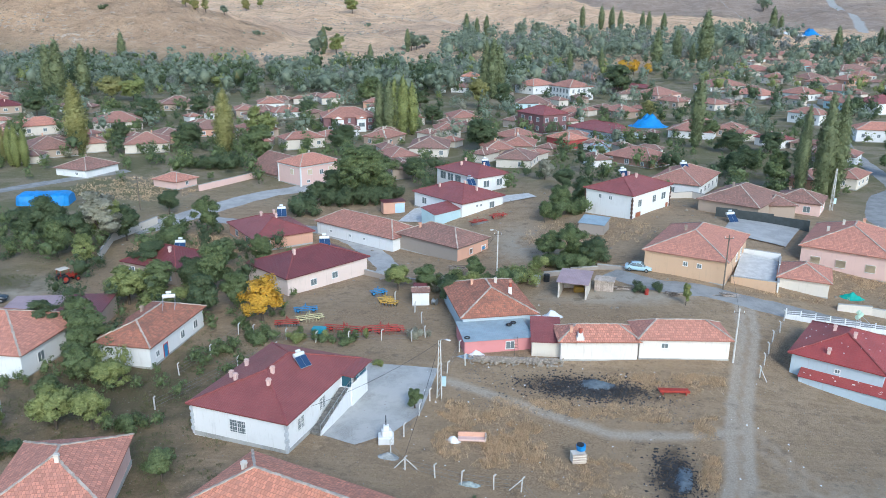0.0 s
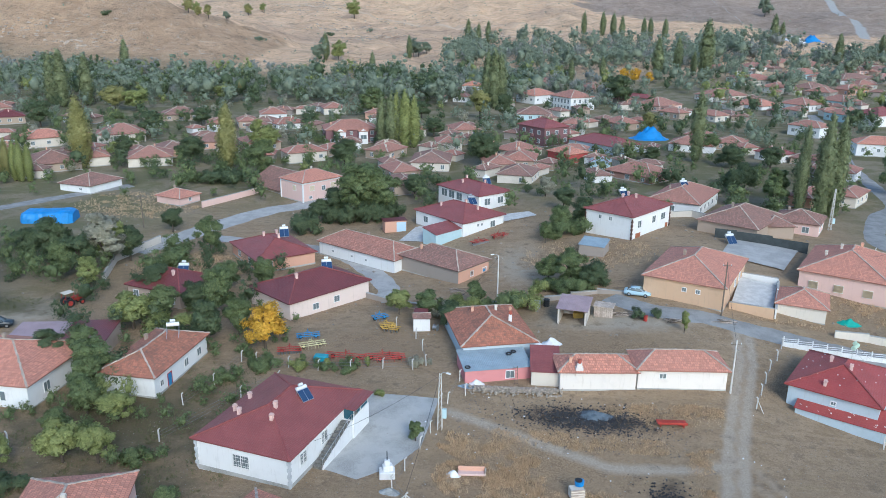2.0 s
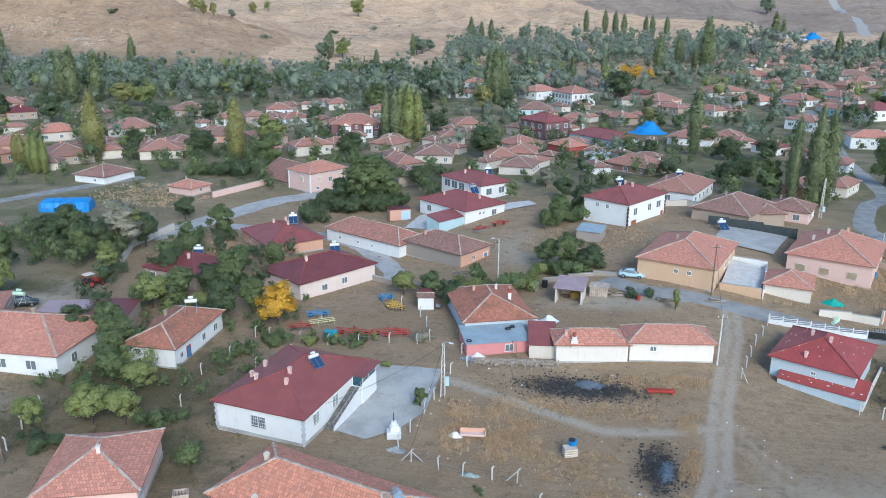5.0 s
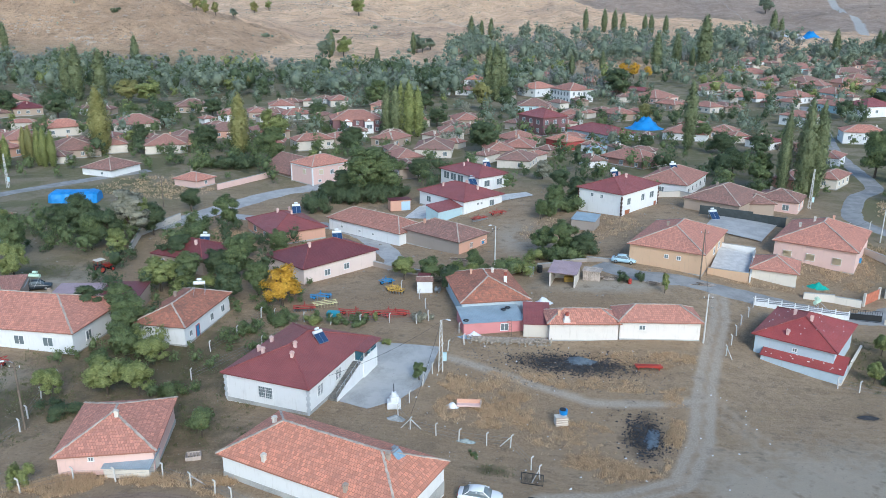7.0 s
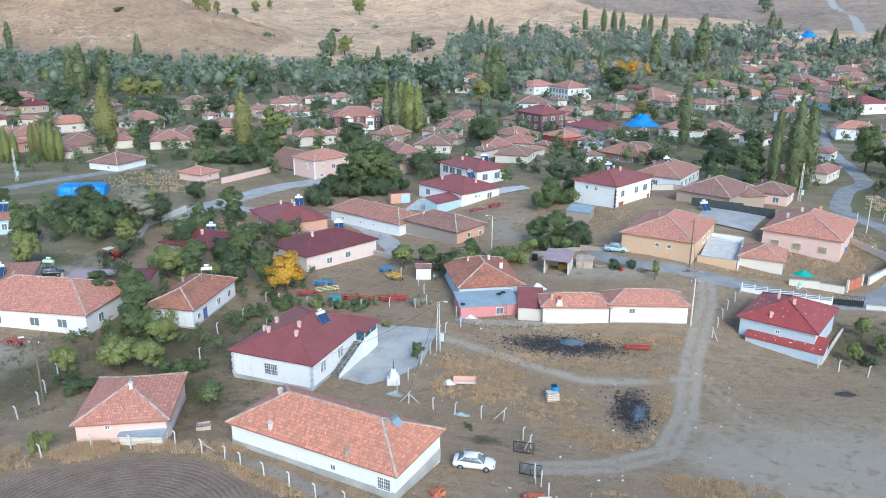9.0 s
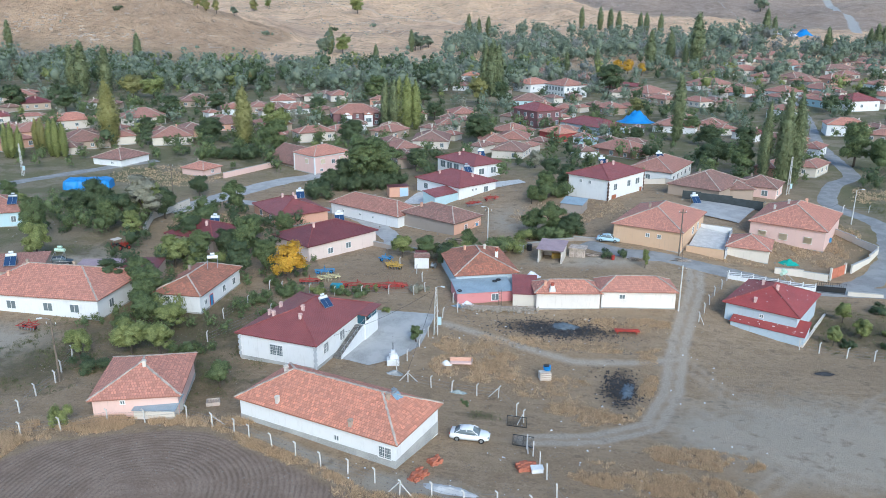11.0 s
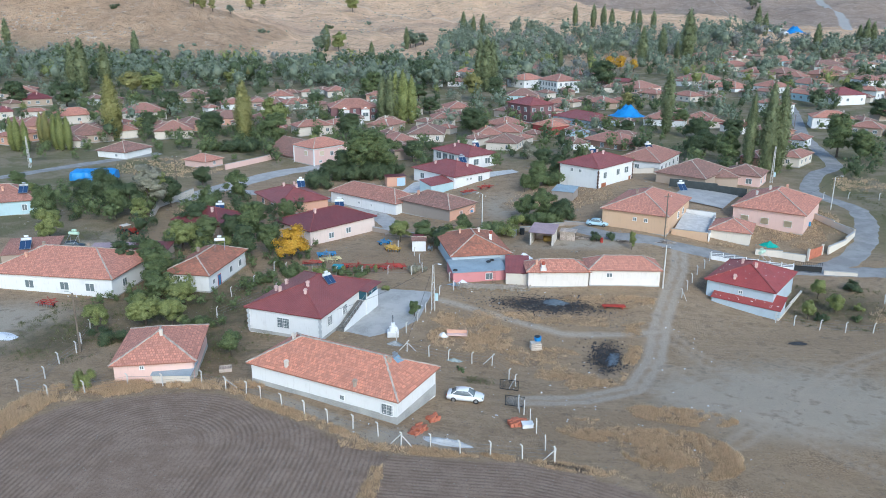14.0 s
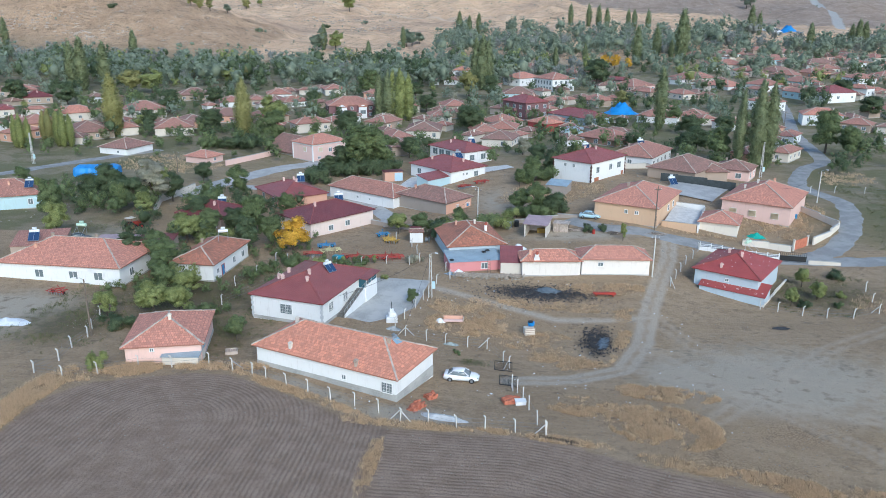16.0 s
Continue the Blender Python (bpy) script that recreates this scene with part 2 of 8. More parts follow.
# ---- building helpers ----
def mesh_of(bm, name):
    me = bpy.data.meshes.new(name)
    bm.normal_update()
    bm.to_mesh(me)
    bm.free()
    return me


def part(name, bm, material, parent=None, label=""):
    """One mesh object from a bmesh or ready mesh, under a thing or part."""
    me = bm if isinstance(bm, bpy.types.Mesh) else mesh_of(bm, name)
    if material and not me.materials:
        me.materials.append(material)
    ob = new(name, me)
    ob.parent = parent
    if label:
        ob["label"] = label
    return ob


def thing(name, m, label, category, group="", kind=""):
    ob = new(name)
    ob.matrix_world = m
    return tagged(ob, label, category, group, kind)


def box(bm, c, s, rz=0.0, rx=0.0, ry=0.0, bevel=0.0):
    r = bmesh.ops.create_cube(bm, size=1.0, matrix=Matrix.Translation(c) @ Euler((rx, ry, rz)).to_matrix().to_4x4() @ Matrix.Diagonal((*s, 1)))
    if bevel:
        es = list({e for v in r["verts"] for e in v.link_edges})
        bmesh.ops.bevel(bm, geom=es, offset=bevel, segments=1, affect="EDGES")
    return bm


def boxes(*items):
    bm = bmesh.new()
    for it in items:
        box(bm, *it)
    return bm


def rod(bm, a, b, r0, r1=None, n=6):
    """A tapered rod from a to b."""
    a, b = Vector(a), Vector(b)
    d = b - a
    m = Matrix.Translation((a + b) / 2) @ d.to_track_quat("Z", "Y").to_matrix().to_4x4()
    bmesh.ops.create_cone(bm, cap_ends=True, segments=n, radius1=r0, radius2=r0 if r1 is None else r1, depth=d.length, matrix=m)
    return bm


def tube(bm, pts, r, n=3):
    """One unbroken wire through all the points."""
    rings = []
    for i, p in enumerate(pts):
        d = (Vector(pts[min(i + 1, len(pts) - 1)]) - Vector(pts[max(i - 1, 0)])).normalized()
        side = d.cross(Vector((0, 0, 1))).normalized()
        top = side.cross(d)
        rings.append([bm.verts.new(Vector(p) + (side * math.cos(k * 6.283 / n) + top * math.sin(k * 6.283 / n)) * r) for k in range(n)])
    for a, b in zip(rings, rings[1:]):
        for k in range(n):
            bm.faces.new((a[k], a[(k + 1) % n], b[(k + 1) % n], b[k]))
    return bm


def rods(items, r, n=6):
    bm = bmesh.new()
    for a, b in items:
        rod(bm, a, b, r, None, n)
    return bm


def roof_mesh(a, b, rise, gable=False, thick=0.14, lean=None):
    """Hip, gable or lean-to roof over a x b with eaves at z 0; uv in metres along and up each slope."""
    bm = bmesh.new()
    uv = bm.loops.layers.uv.new("uv")
    x, y = a / 2, b / 2
    lo = [bm.verts.new(p) for p in ((-x, -y, 0), (x, -y, 0), (x, y, 0), (-x, y, 0))]
    up = [bm.verts.new((v.co.x, v.co.y, thick)) for v in lo]
    if lean:
        for v in up[2:] + lo[2:]:
            v.co.z += rise
        tops = [up]
    else:
        if a >= b:
            k = x if gable else x - y * 0.96
            r = [bm.verts.new((-k, 0, rise + thick)), bm.verts.new((k, 0, rise + thick))]
            tops = [[up[0], up[1], r[1], r[0]], [up[1], up[2], r[1]], [up[2], up[3], r[0], r[1]], [up[3], up[0], r[0]]]
        else:
            k = y if gable else y - x * 0.96
            r = [bm.verts.new((0, -k, rise + thick)), bm.verts.new((0, k, rise + thick))]
            tops = [[up[0], up[1], r[0]], [up[1], up[2], r[1], r[0]], [up[2], up[3], r[1]], [up[3], up[0], r[0], r[1]]]
    for vs in tops:
        f = bm.faces.new(vs)
        e = (vs[1].co - vs[0].co).normalized()
        f.normal_update()
        s = f.normal.cross(e)
        for lp in f.loops:
            d = lp.vert.co - vs[0].co
            lp[uv].uv = (d.dot(e) + 40, d.dot(s) + 40)
    for i in range(4):
        j = (i + 1) % 4
        bm.faces.new((lo[i], lo[j], up[j], up[i]))
    bm.faces.new(lo[::-1])
    return bm


def cap_line(bm, p, q, rng, w=0.3, step=0.42):
    """Uneven half-round cap tiles bedded in mortar from p to q."""
    p, q = Vector(p), Vector(q)
    n = max(2, int((q - p).length / step))
    rot = (q - p).to_track_quat("X", "Z").to_euler()
    for i in range(n):
        c = p.lerp(q, (i + 0.5) / n) + Vector((rng.uniform(-0.03, 0.03), rng.uniform(-0.03, 0.03), rng.uniform(0, 0.04)))
        s = (step * 1.02, w * rng.uniform(0.8, 1.15), 0.1)
        box(bm, c, s, rot.z + rng.uniform(-0.06, 0.06), rot.x, rot.y)


SHARED = {}


def window_meshes(w, h, grille):
    key = (round(w, 1), round(h, 1), grille)
    if key not in SHARED:
        t = 0.09
        fr = boxes(((0, 0, h / 2), (w, 0.1, t)), ((0, 0, -h / 2), (w + 0.16, 0.2, 0.07)), ((-w / 2, 0, 0), (t, 0.1, h)), ((w / 2, 0, 0), (t, 0.1, h)), ((0, 0, 0), (0.06, 0.09, h)))
        gr = bmesh.new()
        for i in range(-3, 4):
            box(gr, (i * w / 7, -0.1, 0), (0.02, 0.02, h))
        for k in (-0.3, 0, 0.3):
            box(gr, (0, -0.1, k * h), (w, 0.025, 0.025))
        SHARED[key] = (mesh_of(fr, "frame"), mesh_of(boxes(((0, 0.0, 0), (w, 0.04, h))), "pane"), mesh_of(gr, "grille"))
        SHARED[key][2].materials.append(pvc)
        SHARED[key][0].materials.append(pvc)
        SHARED[key][1].materials.append(glass)
    return SHARED[key]


def side_pose(side, u, z, a, b):
    """A place on one side of a block a x b: u metres from its middle, facing outwards along local -y."""
    return {"s": pose(u, -b / 2, z), "w": pose(-a / 2, -u, z, 0, 0, -90), "e": pose(a / 2, u, z, 0, 0, 90), "n": pose(-u, b / 2, z, 0, 0, 180)}[side]


def window(parent, side, u, z, a, b, w=1.2, h=1.3, grille=False, name="window"):
    fr, pn, gr = window_meshes(w, h, grille)
    f = part(name, fr, None, parent)
    f.matrix_local = side_pose(side, u, z, a, b) @ pose(0, -0.03, 0)
    part("pane", pn, None, f)
    if grille:
        part("grille", gr, None, f)
    return f


def chimney(parent, x, y, z, material, w=0.4, h=0.62):
    bm = boxes(((0, 0, 0), (w, w, h * 1.6)), ((0, 0, h * 0.82), (w * 1.3, w * 1.3, 0.1)), ((0, 0, h * 0.95), (w * 0.7, w * 0.7, 0.18)), ((0, 0, h * 1.08), (w * 1.2, w * 1.2, 0.07)))
    c = part("chimney", bm, material, parent)
    c.location = (x, y, z)
    return c


FOOT = []


def house(x, y, yaw, a, b, eave, wall, roof, pitch=0.42, over=0.45, wins=None, chims=None, gable=False, label="", caps=None, seed=None, base=None, name="house", storeys=None, plinth=0.3):
    """A village house: centre, yaw, eave rectangle a x b, eave height; S side is local -y, W side local -x."""
    rng = random.Random(seed if seed is not None else int(x * 7 + y * 13))
    if y > 300 and x > 20 and abs(yaw) < 30:
        yaw, a = yaw + 38, a * 0.82
    co, si = math.cos(radians(yaw)), math.sin(radians(yaw))
    ground = min(land(x + co * u - si * v, y + si * u + co * v) for u in (-a / 2, a / 2) for v in (-b / 2, b / 2)) if base is None else base
    hh = eave - ground
    FOOT.append((x, y, math.hypot(a, b) / 2))
    n = storeys or (2 if hh > 5 else 1)
    text = label or f"{'two-storey' if n > 1 else 'low'} {SAYS[wall]} house, {'gable' if gable else 'hip'} roof of {ROOFSAYS[roof]}"
    top = thing(name, pose(x, y, ground, 0, 0, yaw), text, "house", "village houses")
    aw, bw = a - 2 * over, b - 2 * over
    w = part("wall", boxes(((0, 0, hh / 2 - 0.25), (aw, bw, hh + 0.4))), WALL[wall], top, SAYS[wall] + " walls")
    part("plinth", boxes(((0, 0, plinth / 2 - 0.1), (aw + 0.08, bw + 0.08, plinth + 0.2))), concrete, top, "grey concrete plinth")
    if y > 185 and pitch == 0.42:
        pitch = 0.4
    rise = pitch * min(a, b) / 2
    r = part("roof", roof_mesh(a, b, rise, gable), ROOF[roof], top, ROOFSAYS[roof])
    r.location.z = hh
    if gable:
        bm = bmesh.new()
        for s in (-1, 1):
            p = [(s * aw / 2, -bw / 2, hh), (s * aw / 2, bw / 2, hh), (s * aw / 2, 0, hh + rise * 0.94)] if a >= b else [(-aw / 2, s * bw / 2, hh), (aw / 2, s * bw / 2, hh), (0, s * bw / 2, hh + rise * 0.94)]
            bm.faces.new([bm.verts.new(q) for q in p])
        part("gable", bm, WALL[wall], top)
    tiled = roof.startswith("tile")
    if caps is None or caps:
        bm = bmesh.new()
        zt, k = hh + rise + 0.17, abs(a - b) / 2 + (min(a, b) / 2 * 0.04)
        if gable:
            k = max(a, b) / 2
        e = [(-k, 0, zt), (k, 0, zt)] if a >= b else [(0, -k, zt), (0, k, zt)]
        big = 0.42 if y < 130 else 0.8
        wd = (0.24 if y < 250 else 0.42) * (1 if tiled else 0.8)
        cap_line(bm, e[0], e[1], rng, wd, big)
        if not gable:
            for cx in (-a / 2, a / 2):
                for cy in (-b / 2, b / 2):
                    near_e = min(e, key=lambda q: (q[0] - cx) ** 2 + (q[1] - cy) ** 2)
                    cap_line(bm, (cx, cy, hh + 0.16), near_e, rng, wd, big)
        part("hip_tiles" if tiled else "ridge_cap", bm, mortar if tiled else ridge_red, top, "pale mortared cap tiles" if tiled else "red sheet caps")
    if wins is None:
        wins = []
        for lev in range(n):
            zc = hh * (lev + 0.55) / n
            for side, ln in (("s", aw), ("w", bw), ("e", bw)):
                c = max(1, int(ln / rng.uniform(3.2, 4.4)))
                for i in range(c):
                    if rng.random() < 0.8:
                        wins.append((side, (i + 0.5) / c * ln - ln / 2 + rng.uniform(-0.3, 0.3), zc, rng.choice((1.0, 1.2, 1.4)), rng.choice((1.1, 1.3))))
    for wd in wins:
        window(top, wd[0], wd[1], wd[2], aw, bw, *wd[3:])
    if chims is None:
        chims = [(rng.uniform(-0.3, 0.3) * a, rng.uniform(-0.3, 0.3) * b) for _ in range(rng.choice((0, 1, 1, 2)))]
    for cx, cy in chims:
        z = hh + rise * max(0, 1 - max(abs(cx) - max(0, (a - b) / 2), abs(cy) - max(0, (b - a) / 2), 0) / (min(a, b) / 2))
        chimney(top, cx, cy, z + 0.15, WALL[rng.choice(("cream", "peach", "mud"))] if tiled else WALL["rose"], 0.4 if y > 130 else 0.36, 0.8 if y > 130 else 0.7)
    return top


# ---- trees ----
def leaf_tris(rng, clumps, count, size):
    """Small leaf sprays over the outside of clumps (centre, radii), with soft outward normals."""
    vol = np.array([c[1][0] * c[1][1] * c[1][2] for c in clumps]) ** 0.66
    pick = rng.choice(len(clumps), count, p=vol / vol.sum())
    cen, rad = np.array([c[0] for c in clumps])[pick], np.array([c[1] for c in clumps])[pick]
    d = rng.normal(size=(count, 3))
    d /= np.linalg.norm(d, axis=1, keepdims=True)
    pos = cen + d * rad * (0.35 + 0.85 * rng.random((count, 1)))
    mid = np.array([c[0] for c in clumps]).mean(axis=0)
    out = (pos - mid) / (np.linalg.norm(pos - mid, axis=1, keepdims=True) + 1e-6)
    soft = d * 0.55 + out * 0.6 + rng.normal(size=(count, 3)) * 0.3 + (0, 0, 0.3)
    soft /= np.linalg.norm(soft, axis=1, keepdims=True)
    n = soft + rng.normal(size=(count, 3)) * 0.42
    n /= np.linalg.norm(n, axis=1, keepdims=True)
    u = np.cross(n, rng.normal(size=(count, 3)))
    u /= np.linalg.norm(u, axis=1, keepdims=True)
    v = np.cross(n, u)
    s = size * rng.uniform(0.6, 1.35, (count, 1))
    tri = np.stack([pos - u * s * 0.6 - v * s * 0.35, pos + u * s * 0.6 - v * s * 0.25, pos + v * s * 0.75], 1)
    return tri.reshape(-1, 3), np.repeat(soft, 3, axis=0)


def lumps(rng, clumps, k=0.8):
    """Uneven inner masses of foliage, one in each clump."""
    V, N = [], []
    for c, r in clumps:
        ball = BALL_V * (1 + rng.normal(size=(len(BALL_V), 1)) * 0.25)
        V.append((ball * np.array(r) * k + np.array(c))[BALL_F].reshape(-1, 3))
        N.append(BALL_V[BALL_F].reshape(-1, 3))
    return np.concatenate(V), np.concatenate(N)


def foliage(rng, clumps, count, size, k=0.8):
    v, n = leaf_tris(rng, clumps, count, size)
    lv, ln = lumps(rng, clumps, k)
    return np.concatenate([v, lv]), np.concatenate([n, ln])


_b = bmesh.new()
bmesh.ops.create_icosphere(_b, subdivisions=1, radius=1.0)
bmesh.ops.triangulate(_b, faces=_b.faces[:])
BALL_V, BALL_F = np.array([v.co[:] for v in _b.verts]), np.array([[v.index for v in f.verts] for f in _b.faces])
_b.free()


def leaf_mesh(name, vs, ns, material):
    me = bpy.data.meshes.new(name)
    me.from_pydata(vs.tolist(), [], np.arange(len(vs)).reshape(-1, 3).tolist())
    me.polygons.foreach_set("use_smooth", np.ones(len(vs) // 3, bool))
    me.normals_split_custom_set_from_vertices(ns.tolist())
    me.materials.append(material)
    return me


def clumps_for(kind, rng):
    """Clumps of a tree one unit high."""
    out = []
    if kind == "poplar":
        for i in range(20):
            k = (i + 0.5) / 20
            r = 0.112 * math.sin(math.pi * min(1, 0.14 + k * 0.84)) ** 0.7 + 0.012
            out.append(((rng.normal() * 0.009, rng.normal() * 0.009, 0.07 + 0.9 * k), (r, r, 0.11)))
    elif kind == "bush":
        for i in range(12):
            out.append(((rng.normal() * 0.28, rng.normal() * 0.28, 0.2 + rng.random() * 0.5), (0.2, 0.2, 0.22)))
    else:
        wide = {"broad": 0.36, "fruit": 0.38, "tall": 0.25}[kind]
        lean = rng.normal(size=2) * wide * 0.1
        for i in range(46):
            a, u, v = i * 2.4 + rng.normal() * 0.4, rng.uniform(-0.85, 0.97), rng.random() ** 0.45
            r = wide * 0.8 * math.sqrt(1 - u * u) * v * rng.uniform(0.8, 1.12)
            s = rng.uniform(0.055, 0.125) * (wide / 0.36)
            out.append(((r * math.cos(a) + lean[0] * u, r * math.sin(a) + lean[1] * u, 0.55 + 0.37 * u * (0.6 + 0.4 * v) * rng.uniform(0.85, 1.08)), (s, s, s * 0.8)))
    return out


TREES = {}


def tree(kind, col, x, y, h, spread=1.0, variant=0, label=""):
    far = y > 262
    spread = min(spread, 1.4)
    key = (kind, col, variant, far)
    says = {"green": "green", "dark": "dark green", "olive": "yellow-green", "gold": "bright golden-yellow autumn", "pale": "pale grey-green", "poplar": "dusty green", "amber": "yellowing", "willow": "grey-green", "river": "green"}[col]
    form = {"poplar": "slender columnar poplar", "bush": "low rounded shrub", "broad": "broad-crowned tree", "fruit": "small fruit tree", "tall": "tall upright tree"}[kind]
    m = pose(x, y, land(x, y) - 0.1, 0, 0, (x * 37 + y * 11) % 360) @ Matrix.Diagonal((h * spread, h * spread, h, 1))
    text = label or f"{form} with {says} leaves in the village"
    if key not in TREES:
        rng = np.random.default_rng(len(TREES) + 5)
        top = thing("shrub" if kind == "bush" else "tree", Matrix(), text, "bush" if kind == "bush" else "tree", "village trees")
        cl = clumps_for(kind, rng)
        count, size = {"poplar": (9000, 0.019), "bush": (4600, 0.048), "broad": (14000, 0.026), "fruit": (10500, 0.032), "tall": (10500, 0.026)}[kind]
        if far:
            count, size = int(count * 0.38), size * 1.5
        if col == "gold":
            count = int(count * 0.5)
        vs, ns = foliage(rng, cl, count, size, 0.3 if col == "gold" else 0.75 if kind == "poplar" else 0.5)
        bm = bmesh.new()
        if kind == "bush":
            for i in range(4):
                rod(bm, (0, 0, 0), (rng.normal() * 0.2, rng.normal() * 0.2, 0.45), 0.02, 0.006, 5)
        else:
            rod(bm, (0, 0, -0.01), (0.01, 0.0, 0.36), 0.026, 0.018, 7)
            rod(bm, (0.01, 0, 0.35), (0, 0.01, 0.82), 0.018, 0.004, 6)
            if kind != "poplar":
                for c, _ in cl[2:16:2]:
                    rod(bm, (0.005, 0, 0.25 + rng.random() * 0.15), c, 0.011, 0.003, 5)
        part("trunk", bm, bark, top, "grey-brown bark")
        part("crown", leaf_mesh("crown", vs, ns, LEAF[col]), None, top)
        top.matrix_world = m
        TREES[key] = top
        return top
    ob = TREES[key]
    old = ob.scale.copy()
    ob.scale = (1, 1, 1)
    c = copy_thing(ob, m)
    ob.scale = old
    return tagged(c, text)


# ---- ground ----
def spread_axis(lo, hi, step, far_lo, far_hi, grow, flat_lo, flat_hi, cap=7.0):
    a = list(np.arange(lo, hi + 1e-6, step))
    s, v = step, hi
    while v < far_hi:
        s = s * grow if s < cap or v > flat_hi else cap
        v += s
        a.append(v)
    s, v = step, lo
    while v > far_lo:
        s = s * grow if s < cap or v < flat_lo else cap
        v -= s
        a.insert(0, v)
    return a


def near_line(x, y, pts):
    best = 1e9
    for (ax, ay), (bx, by) in zip(pts, pts[1:]):
        dx, dy = bx - ax, by - ay
        k = max(0, min(1, ((x - ax) * dx + (y - ay) * dy) / (dx * dx + dy * dy)))
        best = min(best, math.hypot(x - ax - k * dx, y - ay - k * dy))
    return best


TRACK = [(33, 126), (31.3, 116.6), (28, 106), (25.5, 97.8), (22.3, 83.7), (18.3, 73.8), (11.5, 69.9), (3.8, 68.4)]
PATHWAY = [(-9, 99), (-0.5, 95.8), (10.4, 91.4), (18.1, 91.8), (24, 93)]
WHEELS = [[(25, 94), (30, 82), (40, 73), (58, 66), (80, 62)], [(22.5, 82), (27, 73), (35, 63), (44, 52), (52, 40)], [(19, 74.5), (26, 70.5), (40, 63.5), (60, 58)], [(27, 60), (36, 70), (48, 84), (60, 92)]]
FIELD_EDGE = [(-50.5, 10), (-49.6, 38), (-49.3, 45.8), (-49.5, 50), (-49, 54.2), (-45.9, 58.3), (-39.9, 60.7), (-35.8, 62.2), (-31, 62.4), (-25.1, 59.5), (-19.7, 57), (-14.6, 54.2), (-9.9, 52.4), (-3.5, 52.6), (4.8, 52.9), (10.8, 51.5), (14.6, 49.8), (20, 48), (25.3, 46.9), (30.2, 45.5), (60, 39), (110, 30)]


def field_depth(x, y):
    """Metres inside the ploughed field, negative outside it."""
    inside = y < 12
    pts = FIELD_EDGE + [(110, -500), (-50.5, -500)]
    for (ax, ay), (bx, by) in zip(pts, pts[1:] + pts[:1]):
        if (ay > y) != (by > y) and x < ax + (bx - ax) * (y - ay) / (by - ay):
            inside = not inside
    if y < 12:
        inside = -50.5 < x < 110
    return near_line(x, y, FIELD_EDGE) * (1 if inside else -1)


def furrow_phase(x, y):
    """Metres across the furrows, which run towards the south and bend round the field's northern end."""
    if x > -9.5:
        return 8 + near_line(x, y, FIELD_EDGE)
    return abs(x + 33) if y < 50 else math.hypot(x + 33, y - 50)


def blob(x, y, cx, cy, rx, ry, rot=0.0):
    c, s = math.cos(radians(rot)), math.sin(radians(rot))
    dx, dy = x - cx, y - cy
    return max(0, 1.25 - math.hypot((dx * c + dy * s) / rx, (-dx * s + dy * c) / ry))


BURNS = [(4.5, 100.6, 5.5, 2.6, 2), (11.5, 100.2, 5.5, 2.2, 2), (15.8, 84, 2.7, 6.2, -8), (9, 52.9, 3.2, 0.7, -12), (-10.2, 50.6, 0.8, 1.5, 10), (43.9, 91.7, 1.7, 0.8, 0)]
DRY_NEAR = [(22.5, 66.3, 5.5, 2.0, -8), (20.8, 57.5, 5.5, 4.5, -12), (13, 61.5, 5, 2.4, -10), (22, 49.7, 4.5, 1.3, -10), (28.5, 48.2, 6, 1.1, -8), (36, 46.3, 7, 1.6, -7), (14.6, 74.6, 5, 1.8, 4), (19.4, 82, 1.4, 7, -14), (20.2, 91, 1.3, 4, -8),
            (-4, 92, 5.5, 2.6, -10), (-3.5, 86.5, 5.5, 3.6, 10), (6.5, 83.5, 5, 3.2, 10), (9, 78, 4.5, 2.2, 0), (9, 95.8, 12, 1.5, 0), (18, 102.5, 8, 2.2, 4)]
DRY_EDGE = [(-44, 61.6, 7, 1.4, 28), (-36, 64.2, 8, 1.0, 6), (-51.3, 55, 1.7, 6, -6), (-51.6, 47, 1.6, 6, 0), (-22, 59.3, 10, 0.8, -26), (-8, 53.6, 7, 0.8, 0), (8, 53.0, 7, 0.7, -8), (-9.9, 44.5, 0.7, 5.5, 0)]
DRY_FAR = [(62, 148, 9, 14, 0), (55, 138, 10, 5, 0), (-100, 195, 14, 12, 0), (12, 160, 12, 8, 0), (86, 190, 10, 9, 0), (47, 130.5, 12, 0.8, -8), (61, 101, 3, 5, 0), (-66, 150, 10, 8, 0)]
DRY = DRY_NEAR + DRY_EDGE + DRY_FAR
SOIL = [(-22, 118, 12, 8, 0), (3, 158, 7, 14, 0), (14, 118, 14, 4, 0), (-10, 141, 9, 4, 0), (20, 166, 9, 7, 0), (58, 141, 9, 7, 0), (50, 131.5, 10, 1.5, -8), (34, 112, 3.5, 7, -25), (-66, 168, 14, 8, 0), (-30, 100, 10, 6, 0), (2, 92, 15, 11, 0), (0, 82, 13, 7, 0), (12, 100, 12, 5, 0), (16, 62, 12, 6, 10), (28, 50, 16, 4, -20), (36, 58, 9, 5, 0)]
GREENS = [(-48, 92, 18, 16, 0), (-60, 76, 8, 10, 0), (-40, 75, 9, 10, 0), (-2, 73.5, 2.6, 1.2, 0), (54, 107, 11, 9, 0), (-86, 124, 8, 4, 0), (100, 150, 30, 30, 0), (-78, 130, 4, 2.5, 0)]
